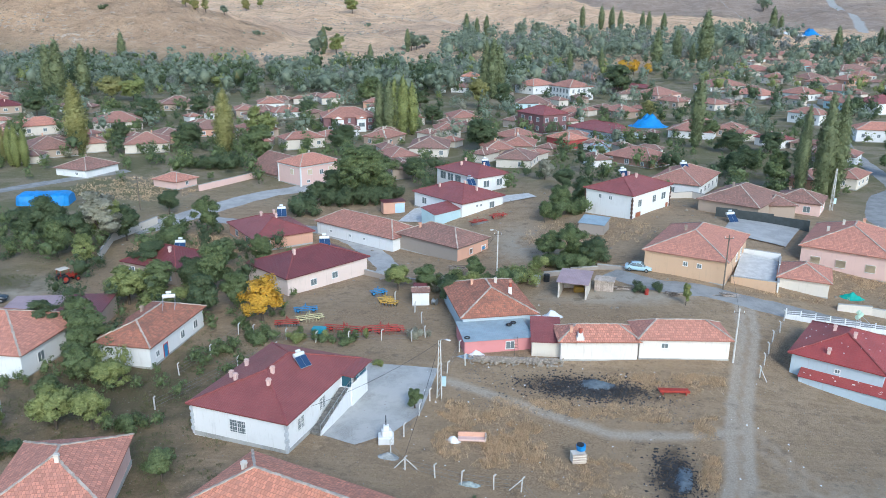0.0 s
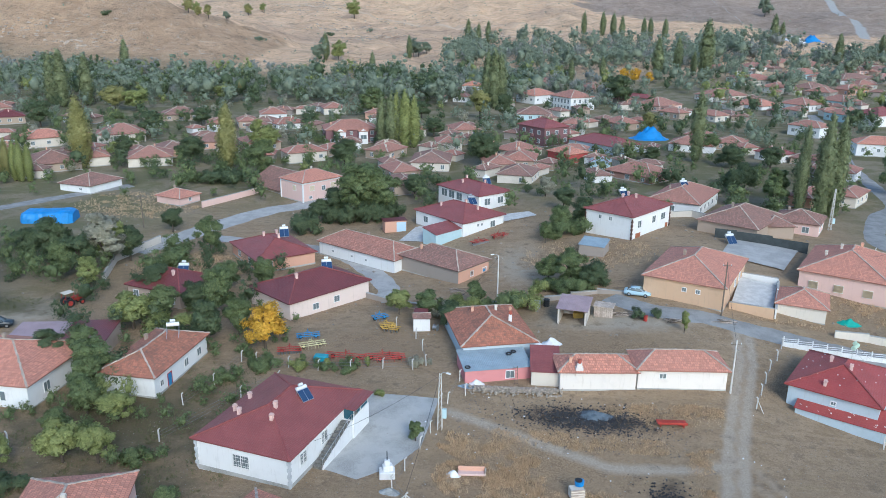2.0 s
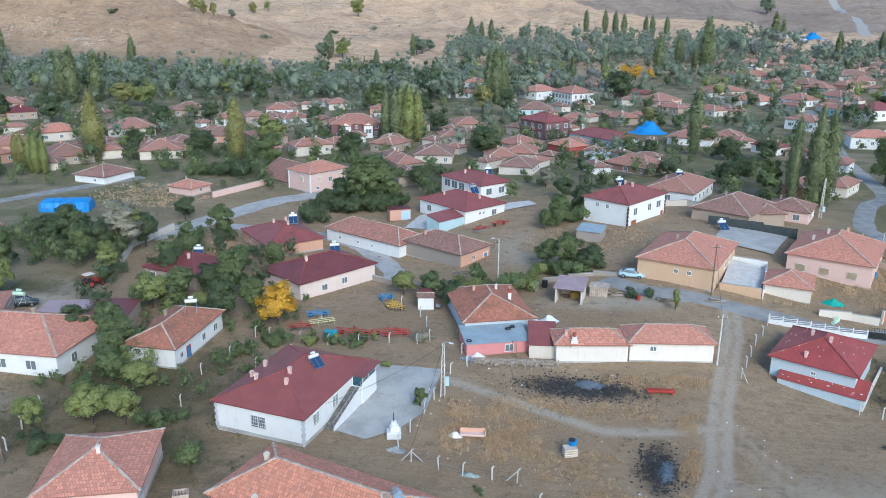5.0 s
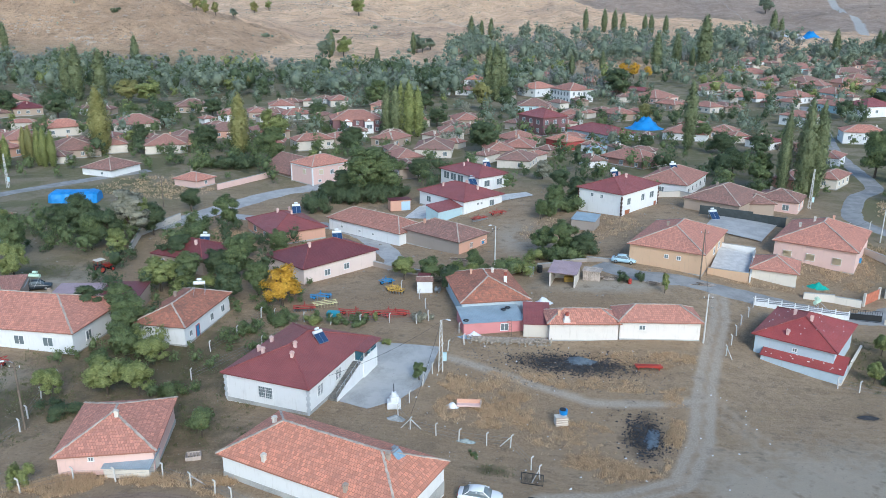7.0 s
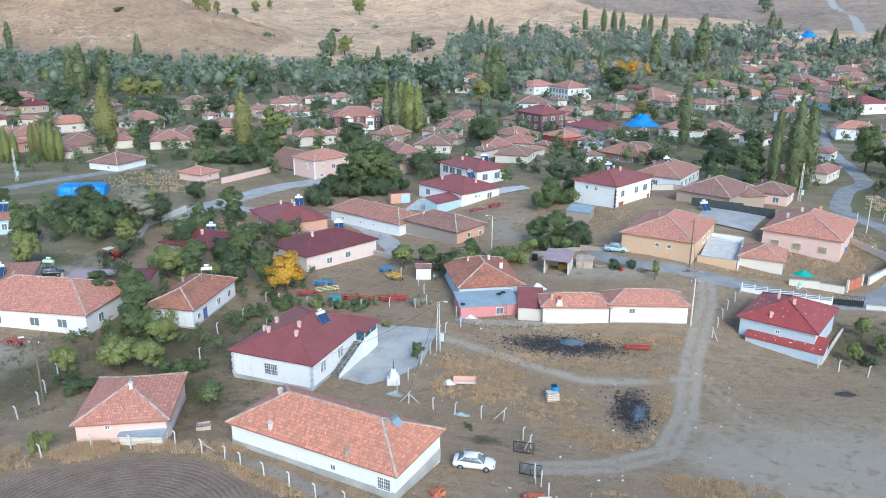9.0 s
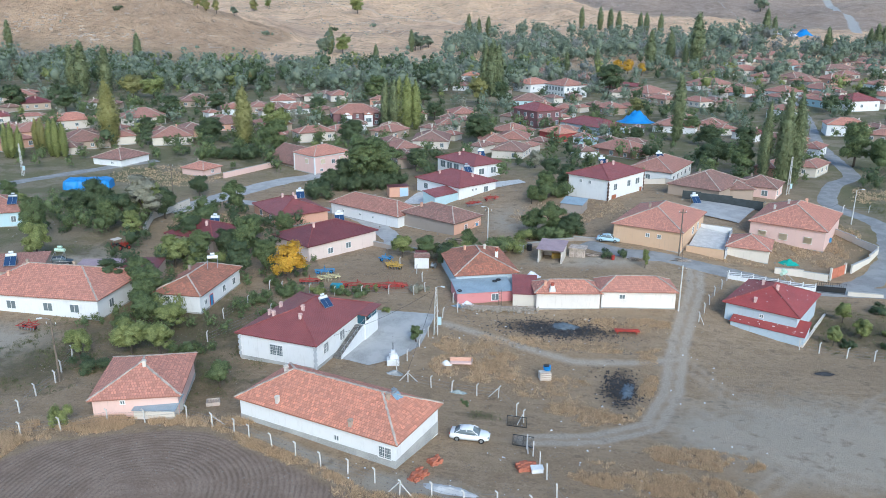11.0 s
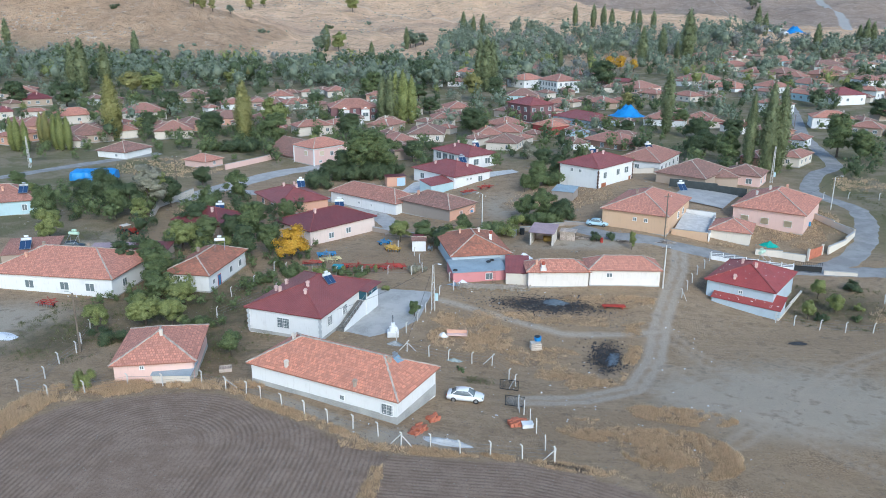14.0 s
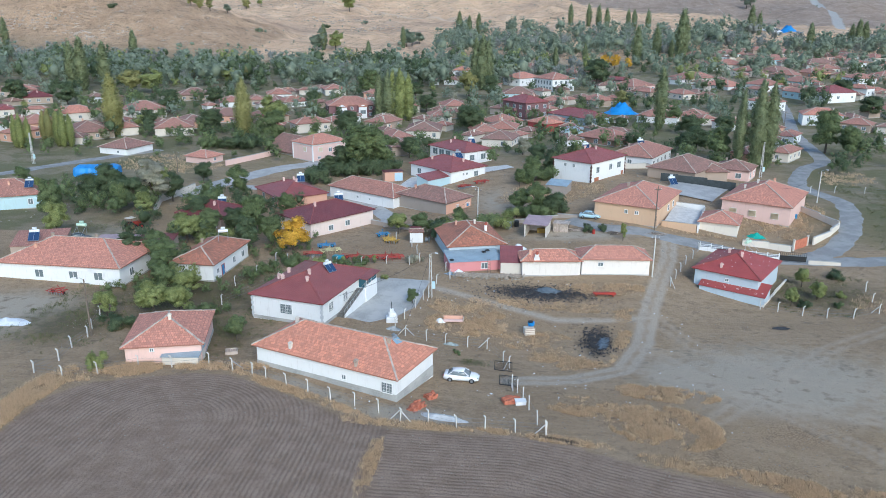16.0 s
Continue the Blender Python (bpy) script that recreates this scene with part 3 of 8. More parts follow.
PALE = [(-82, 122, 9, 8, 0), (-70, 76, 10, 12, 0), (14, 127, 14, 4, 0), (0, 156, 7, 14, 0), (-70, 80, 12, 9, 0), (38, 72, 20, 14, 0), (-8, 56, 8, 2.5, 0), (-5, 55.8, 4, 1.6, 0), (-20, 60, 10, 1.6, -25), (26, 72, 7, 9, 20)]


FAR_ROAD = [(346, 890), (352, 918), (369, 980), (384, 1045), (396, 1104), (406, 1164), (425, 1300)]
FAR_PATH = [(-320, 1045), (-230, 985), (-139, 931), (-80, 875), (-28, 838), (60, 826), (150, 850)]


def side_of(x, y, pts):
    """Distance to a line, negative on its left side."""
    best = None
    for (ax, ay), (bx, by) in zip(pts, pts[1:]):
        d = near_line(x, y, [(ax, ay), (bx, by)])
        if best is None or d < best[0]:
            best = (d, (bx - ax) * (y - ay) - (by - ay) * (x - ax))
    return math.copysign(best[0], -best[1])


def ground():
    xs, ys = spread_axis(-82, 92, 0.8, -2600, 2600, 1.09, -520, 300, 10.0), spread_axis(36, 150, 0.75, -400, 4200, 1.06, 0, 940, 9.0)
    nx, ny = len(xs), len(ys)
    vs = [(x, y, land(x, y)) for y in ys for x in xs]
    fs = [(j * nx + i, j * nx + i + 1, (j + 1) * nx + i + 1, (j + 1) * nx + i) for j in range(ny - 1) for i in range(nx - 1)]
    me = bpy.data.meshes.new("ground")
    me.from_pydata(vs, [], fs)
    me.polygons.foreach_set("use_smooth", [True] * len(me.polygons))
    cols = {k: [] for k in ("dry", "burn", "track", "field", "green", "pale", "hill", "spur", "plough", "garden", "wheel", "phase", "far_road", "far_path")}
    for x, y, z in vs:
        near = -95 < x < 110 and 20 < y < 230
        f = lambda table: max([blob(x, y, *e) for e in table] + [0]) if near else 0.0
        cols["dry"].append(max(f(DRY), 0.8 * f(SOIL))), cols["burn"].append(f(BURNS)), cols["green"].append(f(GREENS)), cols["pale"].append(f(PALE))
        cols["track"].append(max(0, 1.3 - abs(near_line(x, y, TRACK) - 0.9) / 0.75, 0.5 - near_line(x, y, TRACK) / 5.0, 1.1 - near_line(x, y, PATHWAY) / 1.4) if near else 0.0)
        cols["field"].append(min(1, max(0, field_depth(x, y) * 0.6 + 0.5)) if y < 80 else 0.0)
        cols["phase"].append(furrow_phase(x, y) if y < 80 and abs(x) < 150 else 0.0)
        cols["wheel"].append(max(max(0, 1 - abs(near_line(x, y, w) - 0.85) / 0.8) for w in WHEELS) if 15 < x < 90 and 38 < y < 100 else 0.0)
        cols["garden"].append(min(1, max(0, (y - 180) / 40, (-70 - x) / 30 if y > 120 else 0)) if x < 0 else min(1, max(0, (y - 180) / 40, (x - 58) / 25 if y > 128 else 0)))
        cols["far_road"].append(side_of(x, y, FAR_ROAD) if 250 < x < 560 and 860 < y < 1400 else 100.0)
        cols["far_path"].append(side_of(x, y, FAR_PATH) if -420 < x < 260 and 780 < y < 1100 else 100.0)
        cols["hill"].append(min(1, max(0, (y - 500) / 90)))
        cols["spur"].append(min(1, max(0, (-205 - x) / 30)) * min(1, max(0, (735 - y) / 30)) if y > 500 else 0.0)
        cols["plough"].append(max(blob(x, y, 360, 1130, 330, 230, 8), blob(x, y, 560, 950, 220, 140)) if y > 700 else 0.0)
    for k, v in cols.items():
        me.attributes.new(k, "FLOAT", "POINT").data.foreach_set("value", v)
    m, t, b = mat("earth")
    c = coords(t)
    n_big, n_mid, n_fine = noise_tex(t, c, 0.05, 5, 0.6), noise_tex(t, c, 0.45, 6, 0.65), noise_tex(t, c, 5, 4, 0.7)
    grit = noise_tex(t, c, 22, 3, 0.7)

    def att(name):
        n = t.nodes.new("ShaderNodeAttribute")
        n.attribute_name = name
        return n.outputs["Fac"]

    def mask(name, soft=0.3, wob=0.6, src=None):
        e = math_n(t, "ADD", att(name), math_n(t, "MULTIPLY", math_n(t, "SUBTRACT", src or n_mid, 0.5), wob))
        return span(t, e, 0.5 - soft, 0.5 + soft)

    col = mix(t, span(t, n_mid, 0.35, 0.7), (0.342, 0.268, 0.184), (0.492, 0.388, 0.273))
    col = mix(t, span(t, n_big, 0.42, 0.62, 0, 0.75), col, (0.369, 0.286, 0.195))
    col = mix(t, span(t, n_fine, 0.5, 0.8, 0, 0.75), col, (0.268, 0.200, 0.133))
    col = mix(t, span(t, noise_tex(t, c, 1.4, 6, 0.75, 0.8), 0.55, 0.8, 0, 0.6), col, (0.449, 0.345, 0.216))
    col = mix(t, span(t, noise_tex(t, c, 0.16, 5, 0.7, 0.5), 0.5, 0.75, 0, 0.5), col, (0.289, 0.220, 0.147))
    spots = noise_tex(t, c, 2.6, 6, 0.8, 0.3)
    weedy = noise_tex(t, c, 0.33, 6, 0.8, 1.0)
    col = mix(t, span(t, weedy, 0.58, 0.75, 0, 0.55), col, mix(t, span(t, n_fine, 0.35, 0.65), (0.24, 0.19, 0.11), (0.5, 0.4, 0.26)))
    col = mix(t, span(t, weedy, 0.38, 0.22, 0, 0.5), col, (0.2, 0.165, 0.13))
    col = mix(t, span(t, spots, 0.62, 0.8, 0, 0.8), col, (0.535, 0.430, 0.304))
    col = mix(t, span(t, spots, 0.38, 0.2, 0, 0.8), col, (0.214, 0.165, 0.115))
    drift = node(t, "Mapping", Rotation=(0, 0, 1.1), Scale=(0.075, 0.700, 0.276))
    t.links.new(c, drift.inputs["Vector"])
    ruts = noise_tex(t, drift.outputs[0], 1.0, 6, 0.7, 1.2)
    col = mix(t, span(t, ruts, 0.56, 0.72, 0, 0.22), col, (0.535, 0.430, 0.317))
    col = mix(t, span(t, ruts, 0.42, 0.3, 0, 0.22), col, (0.246, 0.190, 0.133))
    col = mix(t, 1.0, col, (0.98, 0.91, 0.84), "MULTIPLY")
    col = mix(t, math_n(t, "MULTIPLY", mask("pale"), 0.75), col, (0.47, 0.41, 0.325))
    col = mix(t, math_n(t, "MULTIPLY", mask("green", 0.4, 1.0), 0.82), col, mix(t, span(t, n_fine, 0.4, 0.65), (0.128, 0.100, 0.060), (0.086, 0.090, 0.037)))
    col = mix(t, math_n(t, "MULTIPLY", mask("dry", 0.35, 1.1), 0.85), col, mix(t, span(t, n_fine, 0.35, 0.7), (0.25, 0.168, 0.1), (0.47, 0.335, 0.205)))
    col = mix(t, mask("track", 0.3, 0.5), col, mix(t, span(t, n_fine, 0.3, 0.7), (0.396, 0.325, 0.248), (0.514, 0.430, 0.336)))
    col = mix(t, math_n(t, "MULTIPLY", mask("wheel", 0.4, 0.7), 0.5), col, (0.492, 0.400, 0.304))
    burnt = math_n(t, "MULTIPLY", mask("burn", 0.4, 1.1), span(t, noise_tex(t, c, 1.1, 6, 0.75, 0.6), 0.2, 0.6, 0.35, 0.97))
    col = mix(t, burnt, col, mix(t, span(t, n_fine, 0.3, 0.75), (0.016, 0.014, 0.013), (0.080, 0.065, 0.055)))
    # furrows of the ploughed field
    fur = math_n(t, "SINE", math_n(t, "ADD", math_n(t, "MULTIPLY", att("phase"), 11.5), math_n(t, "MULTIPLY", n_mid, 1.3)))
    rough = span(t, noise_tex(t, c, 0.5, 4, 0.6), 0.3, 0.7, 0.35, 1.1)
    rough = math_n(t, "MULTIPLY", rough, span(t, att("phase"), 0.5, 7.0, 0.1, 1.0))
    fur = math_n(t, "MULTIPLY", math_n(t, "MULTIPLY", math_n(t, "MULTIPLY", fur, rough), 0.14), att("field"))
    fieldc = mix(t, span(t, n_mid, 0.3, 0.75), (0.27, 0.19, 0.136), (0.37, 0.27, 0.2))
    fieldc = mix(t, span(t, spots, 0.55, 0.8, 0, 0.4), fieldc, (0.36, 0.26, 0.19))
    fieldc = mix(t, span(t, n_fine, 0.55, 0.8, 0, 0.5), fieldc, (0.14, 0.095, 0.068))
    # furrow shading put into the soil colour: crests lighter, troughs darker
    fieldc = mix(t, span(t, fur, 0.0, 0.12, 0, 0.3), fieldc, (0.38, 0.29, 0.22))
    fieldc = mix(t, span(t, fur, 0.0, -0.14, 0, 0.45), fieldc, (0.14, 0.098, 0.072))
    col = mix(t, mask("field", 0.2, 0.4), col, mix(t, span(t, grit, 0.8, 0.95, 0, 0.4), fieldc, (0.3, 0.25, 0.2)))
    plots = noise_tex(t, c, 0.09, 5, 0.65, 0.4)
    gard = mix(t, span(t, plots, 0.36, 0.58), mix(t, n_fine, (0.19, 0.165, 0.11), (0.3, 0.26, 0.18)), mix(t, n_fine, (0.1, 0.115, 0.055), (0.19, 0.18, 0.09)))
    col = mix(t, math_n(t, "MULTIPLY", att("garden"), 0.85), col, gard)
    h_big, h_mid, h_fine = noise_tex(t, c, 0.008, 6, 0.65, 0.6), noise_tex(t, c, 0.04, 7, 0.75, 1.2), noise_tex(t, c, 0.16, 6, 0.8, 0.5)
    # slope behind the spur painted pale and warm as sunlit
    hillc = mix(t, span(t, h_mid, 0.2, 0.8), (0.63, 0.41, 0.255), (0.88, 0.63, 0.415))
    hillc = mix(t, span(t, h_big, 0.5, 0.75, 0, 0.6), hillc, (0.44, 0.3, 0.22))
    # spur face darkened in its colour to read as shaded
    spurc = mix(t, span(t, h_mid, 0.2, 0.85), (0.4, 0.265, 0.165), (0.61, 0.42, 0.27))
    hillc = mix(t, span(t, math_n(t, "ADD", att("plough"), math_n(t, "MULTIPLY", math_n(t, "SUBTRACT", h_big, 0.5), 0.4)), 0.3, 0.36, 0, 0.9), hillc, mix(t, span(t, h_mid, 0.3, 0.7), (0.31, 0.24, 0.195), (0.4, 0.315, 0.26)))
    lay = node(t, "Mapping", Rotation=(0, 0, 0.42), Scale=(0.006, 0.075, 0.03))
    t.links.new(c, lay.inputs["Vector"])
    terrace = noise_tex(t, lay.outputs[0], 1.0, 5, 0.7, 0.6)
    hillc = mix(t, span(t, terrace, 0.6, 0.72, 0, 0.35), hillc, (0.2, 0.155, 0.11))
    hillc = mix(t, span(t, terrace, 0.36, 0.26, 0, 0.3), hillc, (0.6, 0.5, 0.39))
    hillc = mix(t, span(t, h_fine, 0.6, 0.8, 0, 0.75), hillc, (0.19, 0.15, 0.1))
    hillc = mix(t, span(t, h_fine, 0.34, 0.16, 0, 0.75), hillc, (0.68, 0.56, 0.43))
    spurc = mix(t, span(t, h_fine, 0.55, 0.8, 0, 0.7), spurc, (0.14, 0.11, 0.075))
    spurc = mix(t, span(t, noise_tex(t, c, 0.12, 7, 0.8, 1.5), 0.62, 0.75, 0, 0.75), spurc, (0.55, 0.46, 0.37))
    hillc = mix(t, span(t, math_n(t, "ADD", att("spur"), math_n(t, "MULTIPLY", math_n(t, "SUBTRACT", h_mid, 0.5), 0.25)), 0.4, 0.6), hillc, spurc)
    hillc = mix(t, span(t, math_n(t, "ABSOLUTE", att("far_path")), 2.0, 4.5, 0.6, 0), hillc, (0.74, 0.58, 0.42))
    hillc = mix(t, span(t, math_n(t, "ABSOLUTE", att("far_road")), 4.0, 6.5, 0.95, 0), hillc, (0.5, 0.49, 0.47))
    col = mix(t, att("hill"), col, hillc)
    col = mix(t, span(t, grit, 0.45, 0.85, 0, 0.5), col, mix(t, 0.5, col, (0.1, 0.08, 0.06)))
    t.links.new(col, b.inputs["Base Color"])
    b.inputs["Roughness"].default_value = 0.95
    b.inputs["Specular IOR Level"].default_value = 0.2
    hgt = math_n(t, "ADD", math_n(t, "ADD", math_n(t, "MULTIPLY", n_fine, 0.35), math_n(t, "MULTIPLY", grit, 0.25)), math_n(t, "ADD", fur, math_n(t, "MULTIPLY", n_mid, 0.4)))
    hgt = math_n(t, "ADD", hgt, math_n(t, "MULTIPLY", att("hill"), math_n(t, "ADD", math_n(t, "MULTIPLY", h_mid, 16.0), math_n(t, "ADD", math_n(t, "MULTIPLY", h_fine, 5.0), math_n(t, "MULTIPLY", terrace, 8.0)))))
    bump(t, b, hgt, 0.8, 0.25)
    me.materials.append(m)
    g = new("ground", me)
    tagged(g, "bare dusty village earth rising to dry tan hills", "ground", "", "structure")


ground()


def strip(name, pts, width, material, label, lift=0.06, kind="structure", cat="road"):
    """A road laid over the land along a smoothed line."""
    p = [Vector((a, b, 0)) for a, b in pts]
    line = []
    for i in range(len(p) - 1):
        p0, p1, p2, p3 = p[max(0, i - 1)], p[i], p[i + 1], p[min(len(p) - 1, i + 2)]
        n = max(2, int((p2 - p1).length / 2))
        for k in range(n):
            u = k / n
            line.append(0.5 * ((2 * p1) + (p2 - p0) * u + (2 * p0 - 5 * p1 + 4 * p2 - p3) * u * u + (3 * p1 - p0 - 3 * p2 + p3) * u ** 3))
    line.append(p[-1])
    bm = bmesh.new()
    rows = []
    for i, c in enumerate(line):
        d = (line[min(i + 1, len(line) - 1)] - line[max(i - 1, 0)]).normalized()
        s = Vector((-d.y, d.x, 0))
        row = []
        for k in range(7):
            e = (k / 6 - 0.5) * (width + (1.6 if c.y < 600 else 0) * noise.noise(c * 0.25 + Vector((k, 0, 0))))
            q = c + s * e
            z = land(q.x, q.y) if q.y < 600 else sum(land(q.x, q.y + d) for d in (-24, -12, 0, 12, 24)) / 5
            row.append(bm.verts.new((q.x, q.y, z + (lift if 0 < k < 6 else -0.05 if lift < 1 else lift - 1))))
        rows.append(row)
    for a, b in zip(rows, rows[1:]):
        for k in range(6):
            bm.faces.new((a[k], a[k + 1], b[k + 1], b[k])).smooth = True
    ob = part(name, bm, material)
    return tagged(ob, label, cat, "", kind)


asphalt = plain("worn_asphalt", (0.3, 0.295, 0.285), 0.9, 0, 0.3, 1.5)
paver = plain("pale_paving", (0.43, 0.415, 0.395), 0.85, 0, 0.25, 1.5)
strip("road", [(14, 137), (20, 131.5), (27, 130), (34, 127.5), (43, 125.5), (48, 124), (55, 123), (63, 127), (72, 140), (78, 160), (74, 178), (83, 201), (92, 213), (96, 233), (101, 266), (112, 310), (119, 340), (126, 380)], 5.2, asphalt, "worn grey village street curving through the houses")
strip("road", [(55, 123.5), (80, 122), (130, 128)], 5.2, asphalt, "worn grey village street between walls")
strip("road", [(-140, 165), (-131, 183), (-122, 199), (-112, 214)], 5.0, asphalt, "grey country road past low trees")
strip("road", [(-82, 158), (-73, 182), (-66, 196), (-58, 204), (-52, 222)], 8.0, paver, "pale paved street by the pink house")
strip("road", [(-72, 172), (-51, 168), (-39, 163), (-28, 149), (-23, 136)], 5.0, paver, "pale paved lane behind the long tiled barn")

# ---- near houses ----
red_house = house(-27.6, 89.5, 76, 16.8, 12.5, 2.71, "white", "sheet_red", 0.36, wins=[("s", -5.2, 2.1, 1.3, 1.4, True), ("s", -0.6, 2.1, 1.3, 1.4, True), ("w", -0.1, 1.9, 2.0, 1.5, True)], chims=[(-2.6, 4.4), (0.6, 4.6), (-3.9, 2.9), (-2.3, -0.8), (-4.2, -1.5)],
      label="white plastered house with a red hipped sheet roof and outside stair", base=-0.8, seed=1)
house(-17.4, 66.8, 69, 10.0, 21.4, 2.46, "white", "tile_new", 0.5, wins=[("w", 9.0, 1.9, 1.5, 1.3, True), ("w", 3.0, 1.9, 0.6, 0.6)], chims=[(-4.2, 5.1), (-4.4, -4.7), (0.3, 7.4), (-0.3, -6.8)], plinth=1.25, label="long white house with a bright orange tiled hip roof", base=-0.8, seed=2)
house(-41.7, 69.9, 105, 11.5, 10.2, 2.39, "rose", "tile_warm", 0.42, wins=[("w", -1.4, 2.2, 0.5, 0.45)], chims=[(-1.4, -0.4)], label="small pale pink house with an orange tiled hip roof", base=-0.3, seed=3)
house(-71.1, 98.7, 88, 14.0, 22.5, 2.73, "white", "tile_warm", 0.4, wins=[("w", 7.0, 1.9, 1.5, 1.3), ("w", 2.6, 1.9, 1.5, 1.3), ("w", -3.5, 1.9, 1.5, 1.3), ("s", -3, 1.8, 1.2, 1.3)], chims=[(0.5, -3), (0.3, 5), (-3, 6)], seed=4)
house(-50.5, 104.9, 86, 15.0, 8.6, 1.9, "white", "tile_patchy", 0.42, wins=[("s", 1.0, 1.5, 1.0, 1.1), ("s", 4.6, 1.5, 1.1, 1.1), ("s", -5.4, 1.5, 0.8, 0.8)], chims=[(2, 2.5)], seed=5)
house(-5.6, 119.9, 17, 11.4, 14.8, 2.2, "ice", "tile_patchy", 0.4, wins=[("s", -1, 1.3, 1.0, 1.0)], chims=[(1.5, 1.5), (4.2, 3.0), (-2.0, 2.0)], label="old pale-blue-walled farmhouse with a patched tiled hip roof", seed=6)
house(9.5, 109.4, 7, 11.0, 5.6, 1.74, "lime", "tile_warm", 0.5, wins=[], chims=[(-3.6, -1.2)], label="low whitewashed farm shed with an orange tiled roof", seed=7)
house(20.6, 111.0, 5, 12.6, 6.4, 2.1, "lime", "tile_warm", 0.5, wins=[("s", -2.6, 2.1, 0.9, 0.7)], chims=[], label="taller whitewashed farm shed with an orange tiled roof", seed=8)
house(41.8, 110.3, 59, 13.1, 11.4, 1.3, "ice", "sheet_bright", 0.4, wins=[("w", 0.2, 2.7, 0.6, 0.5)], chims=[(-5.2, 1.2), (0.6, 1.8), (-1.4, -0.9)], label="white and pale blue house with a scuffed red sheet roof", base=-2.4, seed=9)
house(29.1, 143.3, 66, 19.0, 13.9, 5.3, "ochre", "tile_warm", 0.4, wins=[("w", 0.2, 2.7, 0.7, 0.7), ("w", 2.4, 2.7, 0.7, 0.7), ("s", 0, 2.4), ("s", 4, 2.4)], chims=[(-1, 2)], label="ochre house with a broad orange tiled hip roof", base=1.3, seed=10)
pink_house = house(57.8, 151.6, 62, 18.2, 14.8, 4.3, "rose", "tile_warm", 0.42, wins=[("w", 4, 2.0, 1.5, 1.3), ("w", -0.5, 2.0, 1.5, 1.3), ("w", -4.5, 2.0, 1.5, 1.3)], chims=[(-2, 4), (1, 2), (3, -1)], seed=11)
white_house = house(21.4, 177.9, 53, 16.9, 12.1, 7.33, "white", "sheet_red", 0.36, wins=[("w", 0.5, 4.7, 0.7, 0.8), ("w", -2, 4.7, 0.7, 0.8), ("s", -5, 3.9, 1.4, 1.5), ("s", 1, 3.9, 1.4, 1.5), ("s", 5, 3.9, 1.8, 1.5)], chims=[(-1, 1), (3, 2), (1, -1)], label="two-storey white house with a red sheet hip roof", base=1.5, seed=12)

# ---- the village beyond ----
house(38.4, 205.2, 64, 19.5, 12.9, 4.3, "white", "tile_mid")
house(45.6, 180.0, 56, 16.5, 13.4, 5.2, "mud", "tile_old", wins=[], chims=[(0, 2)])
house(45.2, 137.5, 71, 8.8, 8.2, 2.4, "cream", "tile_warm", wins=[], chims=[])
blue_glazed = house(-14.0, 202.0, 44, 11.0, 17.0, 4.9, "white", "sheet_red", 0.34, wins=[("s", -2.4, 3.0, 1.8, 1.6), ("s", 1.8, 3.0, 1.8, 1.6), ("s", 2.6, 0.6, 0.9, 0.6), ("w", -5.5, 3.3, 2.2, 1.8), ("w", -2.5, 3.3, 2.2, 1.8), ("w", 0.5, 3.3, 2.2, 1.8)], chims=[(-2, 2), (1, 4), (2, -2)], label="white house with a red sheet roof and dark blue glazing")
house(-15.9, 183.6, 48, 13.5, 17.0, 3.2, "white", "sheet_red", 0.36, wins=[("s", 2.8, 2.0, 1.5, 1.4), ("s", -0.6, 2.4, 0.6, 0.6), ("s", -1.8, 2.4, 0.6, 0.6), ("w", -4.5, 2.0, 1.5, 1.4)], chims=[(-3, 3), (2, 0), (1, -5)])
stone_barn = house(-16.1, 153.5, 56, 10.0, 15.7, 1.8, "stone", "tile_old", wins=[("s", -0.6, 1.7, 0.9, 1.0)], chims=[(-2, 4)])
part("painted_wall", boxes(((0, -7.42, 1.45), (9.1, 0.06, 2.6))), WALL["peach"], stone_barn, "salmon painted end wall")
house(-52.0, 158.6, 40, 12.8, 15.9, 0.76, "peach", "sheet_red", 0.36, wins=[("s", -3.6, 1.5, 1.2, 1.2), ("w", -3, 1.5, 1.4, 1.2), ("w", 3, 1.5, 1.4, 1.2)], chims=[(-1, 2), (1, -1), (2.5, 4)])
house(-37.5, 135.8, 52, 17.5, 12.5, 1.7, "blush", "sheet_dark", 0.36, wins=[("s", -3.2, 1.6, 1.2, 1.1), ("s", 1.2, 1.8, 1.2, 1.1)], chims=[(-3.5, -1)], label="pale pink house with a dark red sheet roof")
house(-61.9, 134.6, 72, 10.7, 12.6, 1.4, "mud", "sheet_dark")
house(-32.3, 160.8, -32, 22.0, 9.0, 1.2, "white", "tile_mid", 0.5, wins=[("s", -6.5, 1.5, 0.6, 0.5), ("s", -1.0, 1.5, 0.6, 0.5), ("s", 3.0, 1.5, 0.5, 0.5)], chims=[(-3, 3)], label="long low whitewashed barn with an uneven tiled roof")
house(52.3, 179.1, 7, 7.1, 7.2, 4.5, "mud", "tile_old", wins=[], chims=[])
house(59.9, 186.1, -26, 10.0, 10.0, 4.0, "rose", "tile_old")
house(-244.8, 337.9, 38, 18.5, 12.6, 4.9, "mud", "tile_mid")
house(-216.9, 311.3, 40, 12.3, 12.6, 5.0, "mud", "sheet_dark")
house(-170.6, 264.6, 45, 15.5, 12.0, 4.65, "cream", "tile_warm")
house(-150.1, 280.0, 28, 17.2, 15.2, 4.4, "cream", "tile_mid")
house(-170.9, 240.4, 40, 13.3, 13.8, 4.1, "peach", "tile_mid")
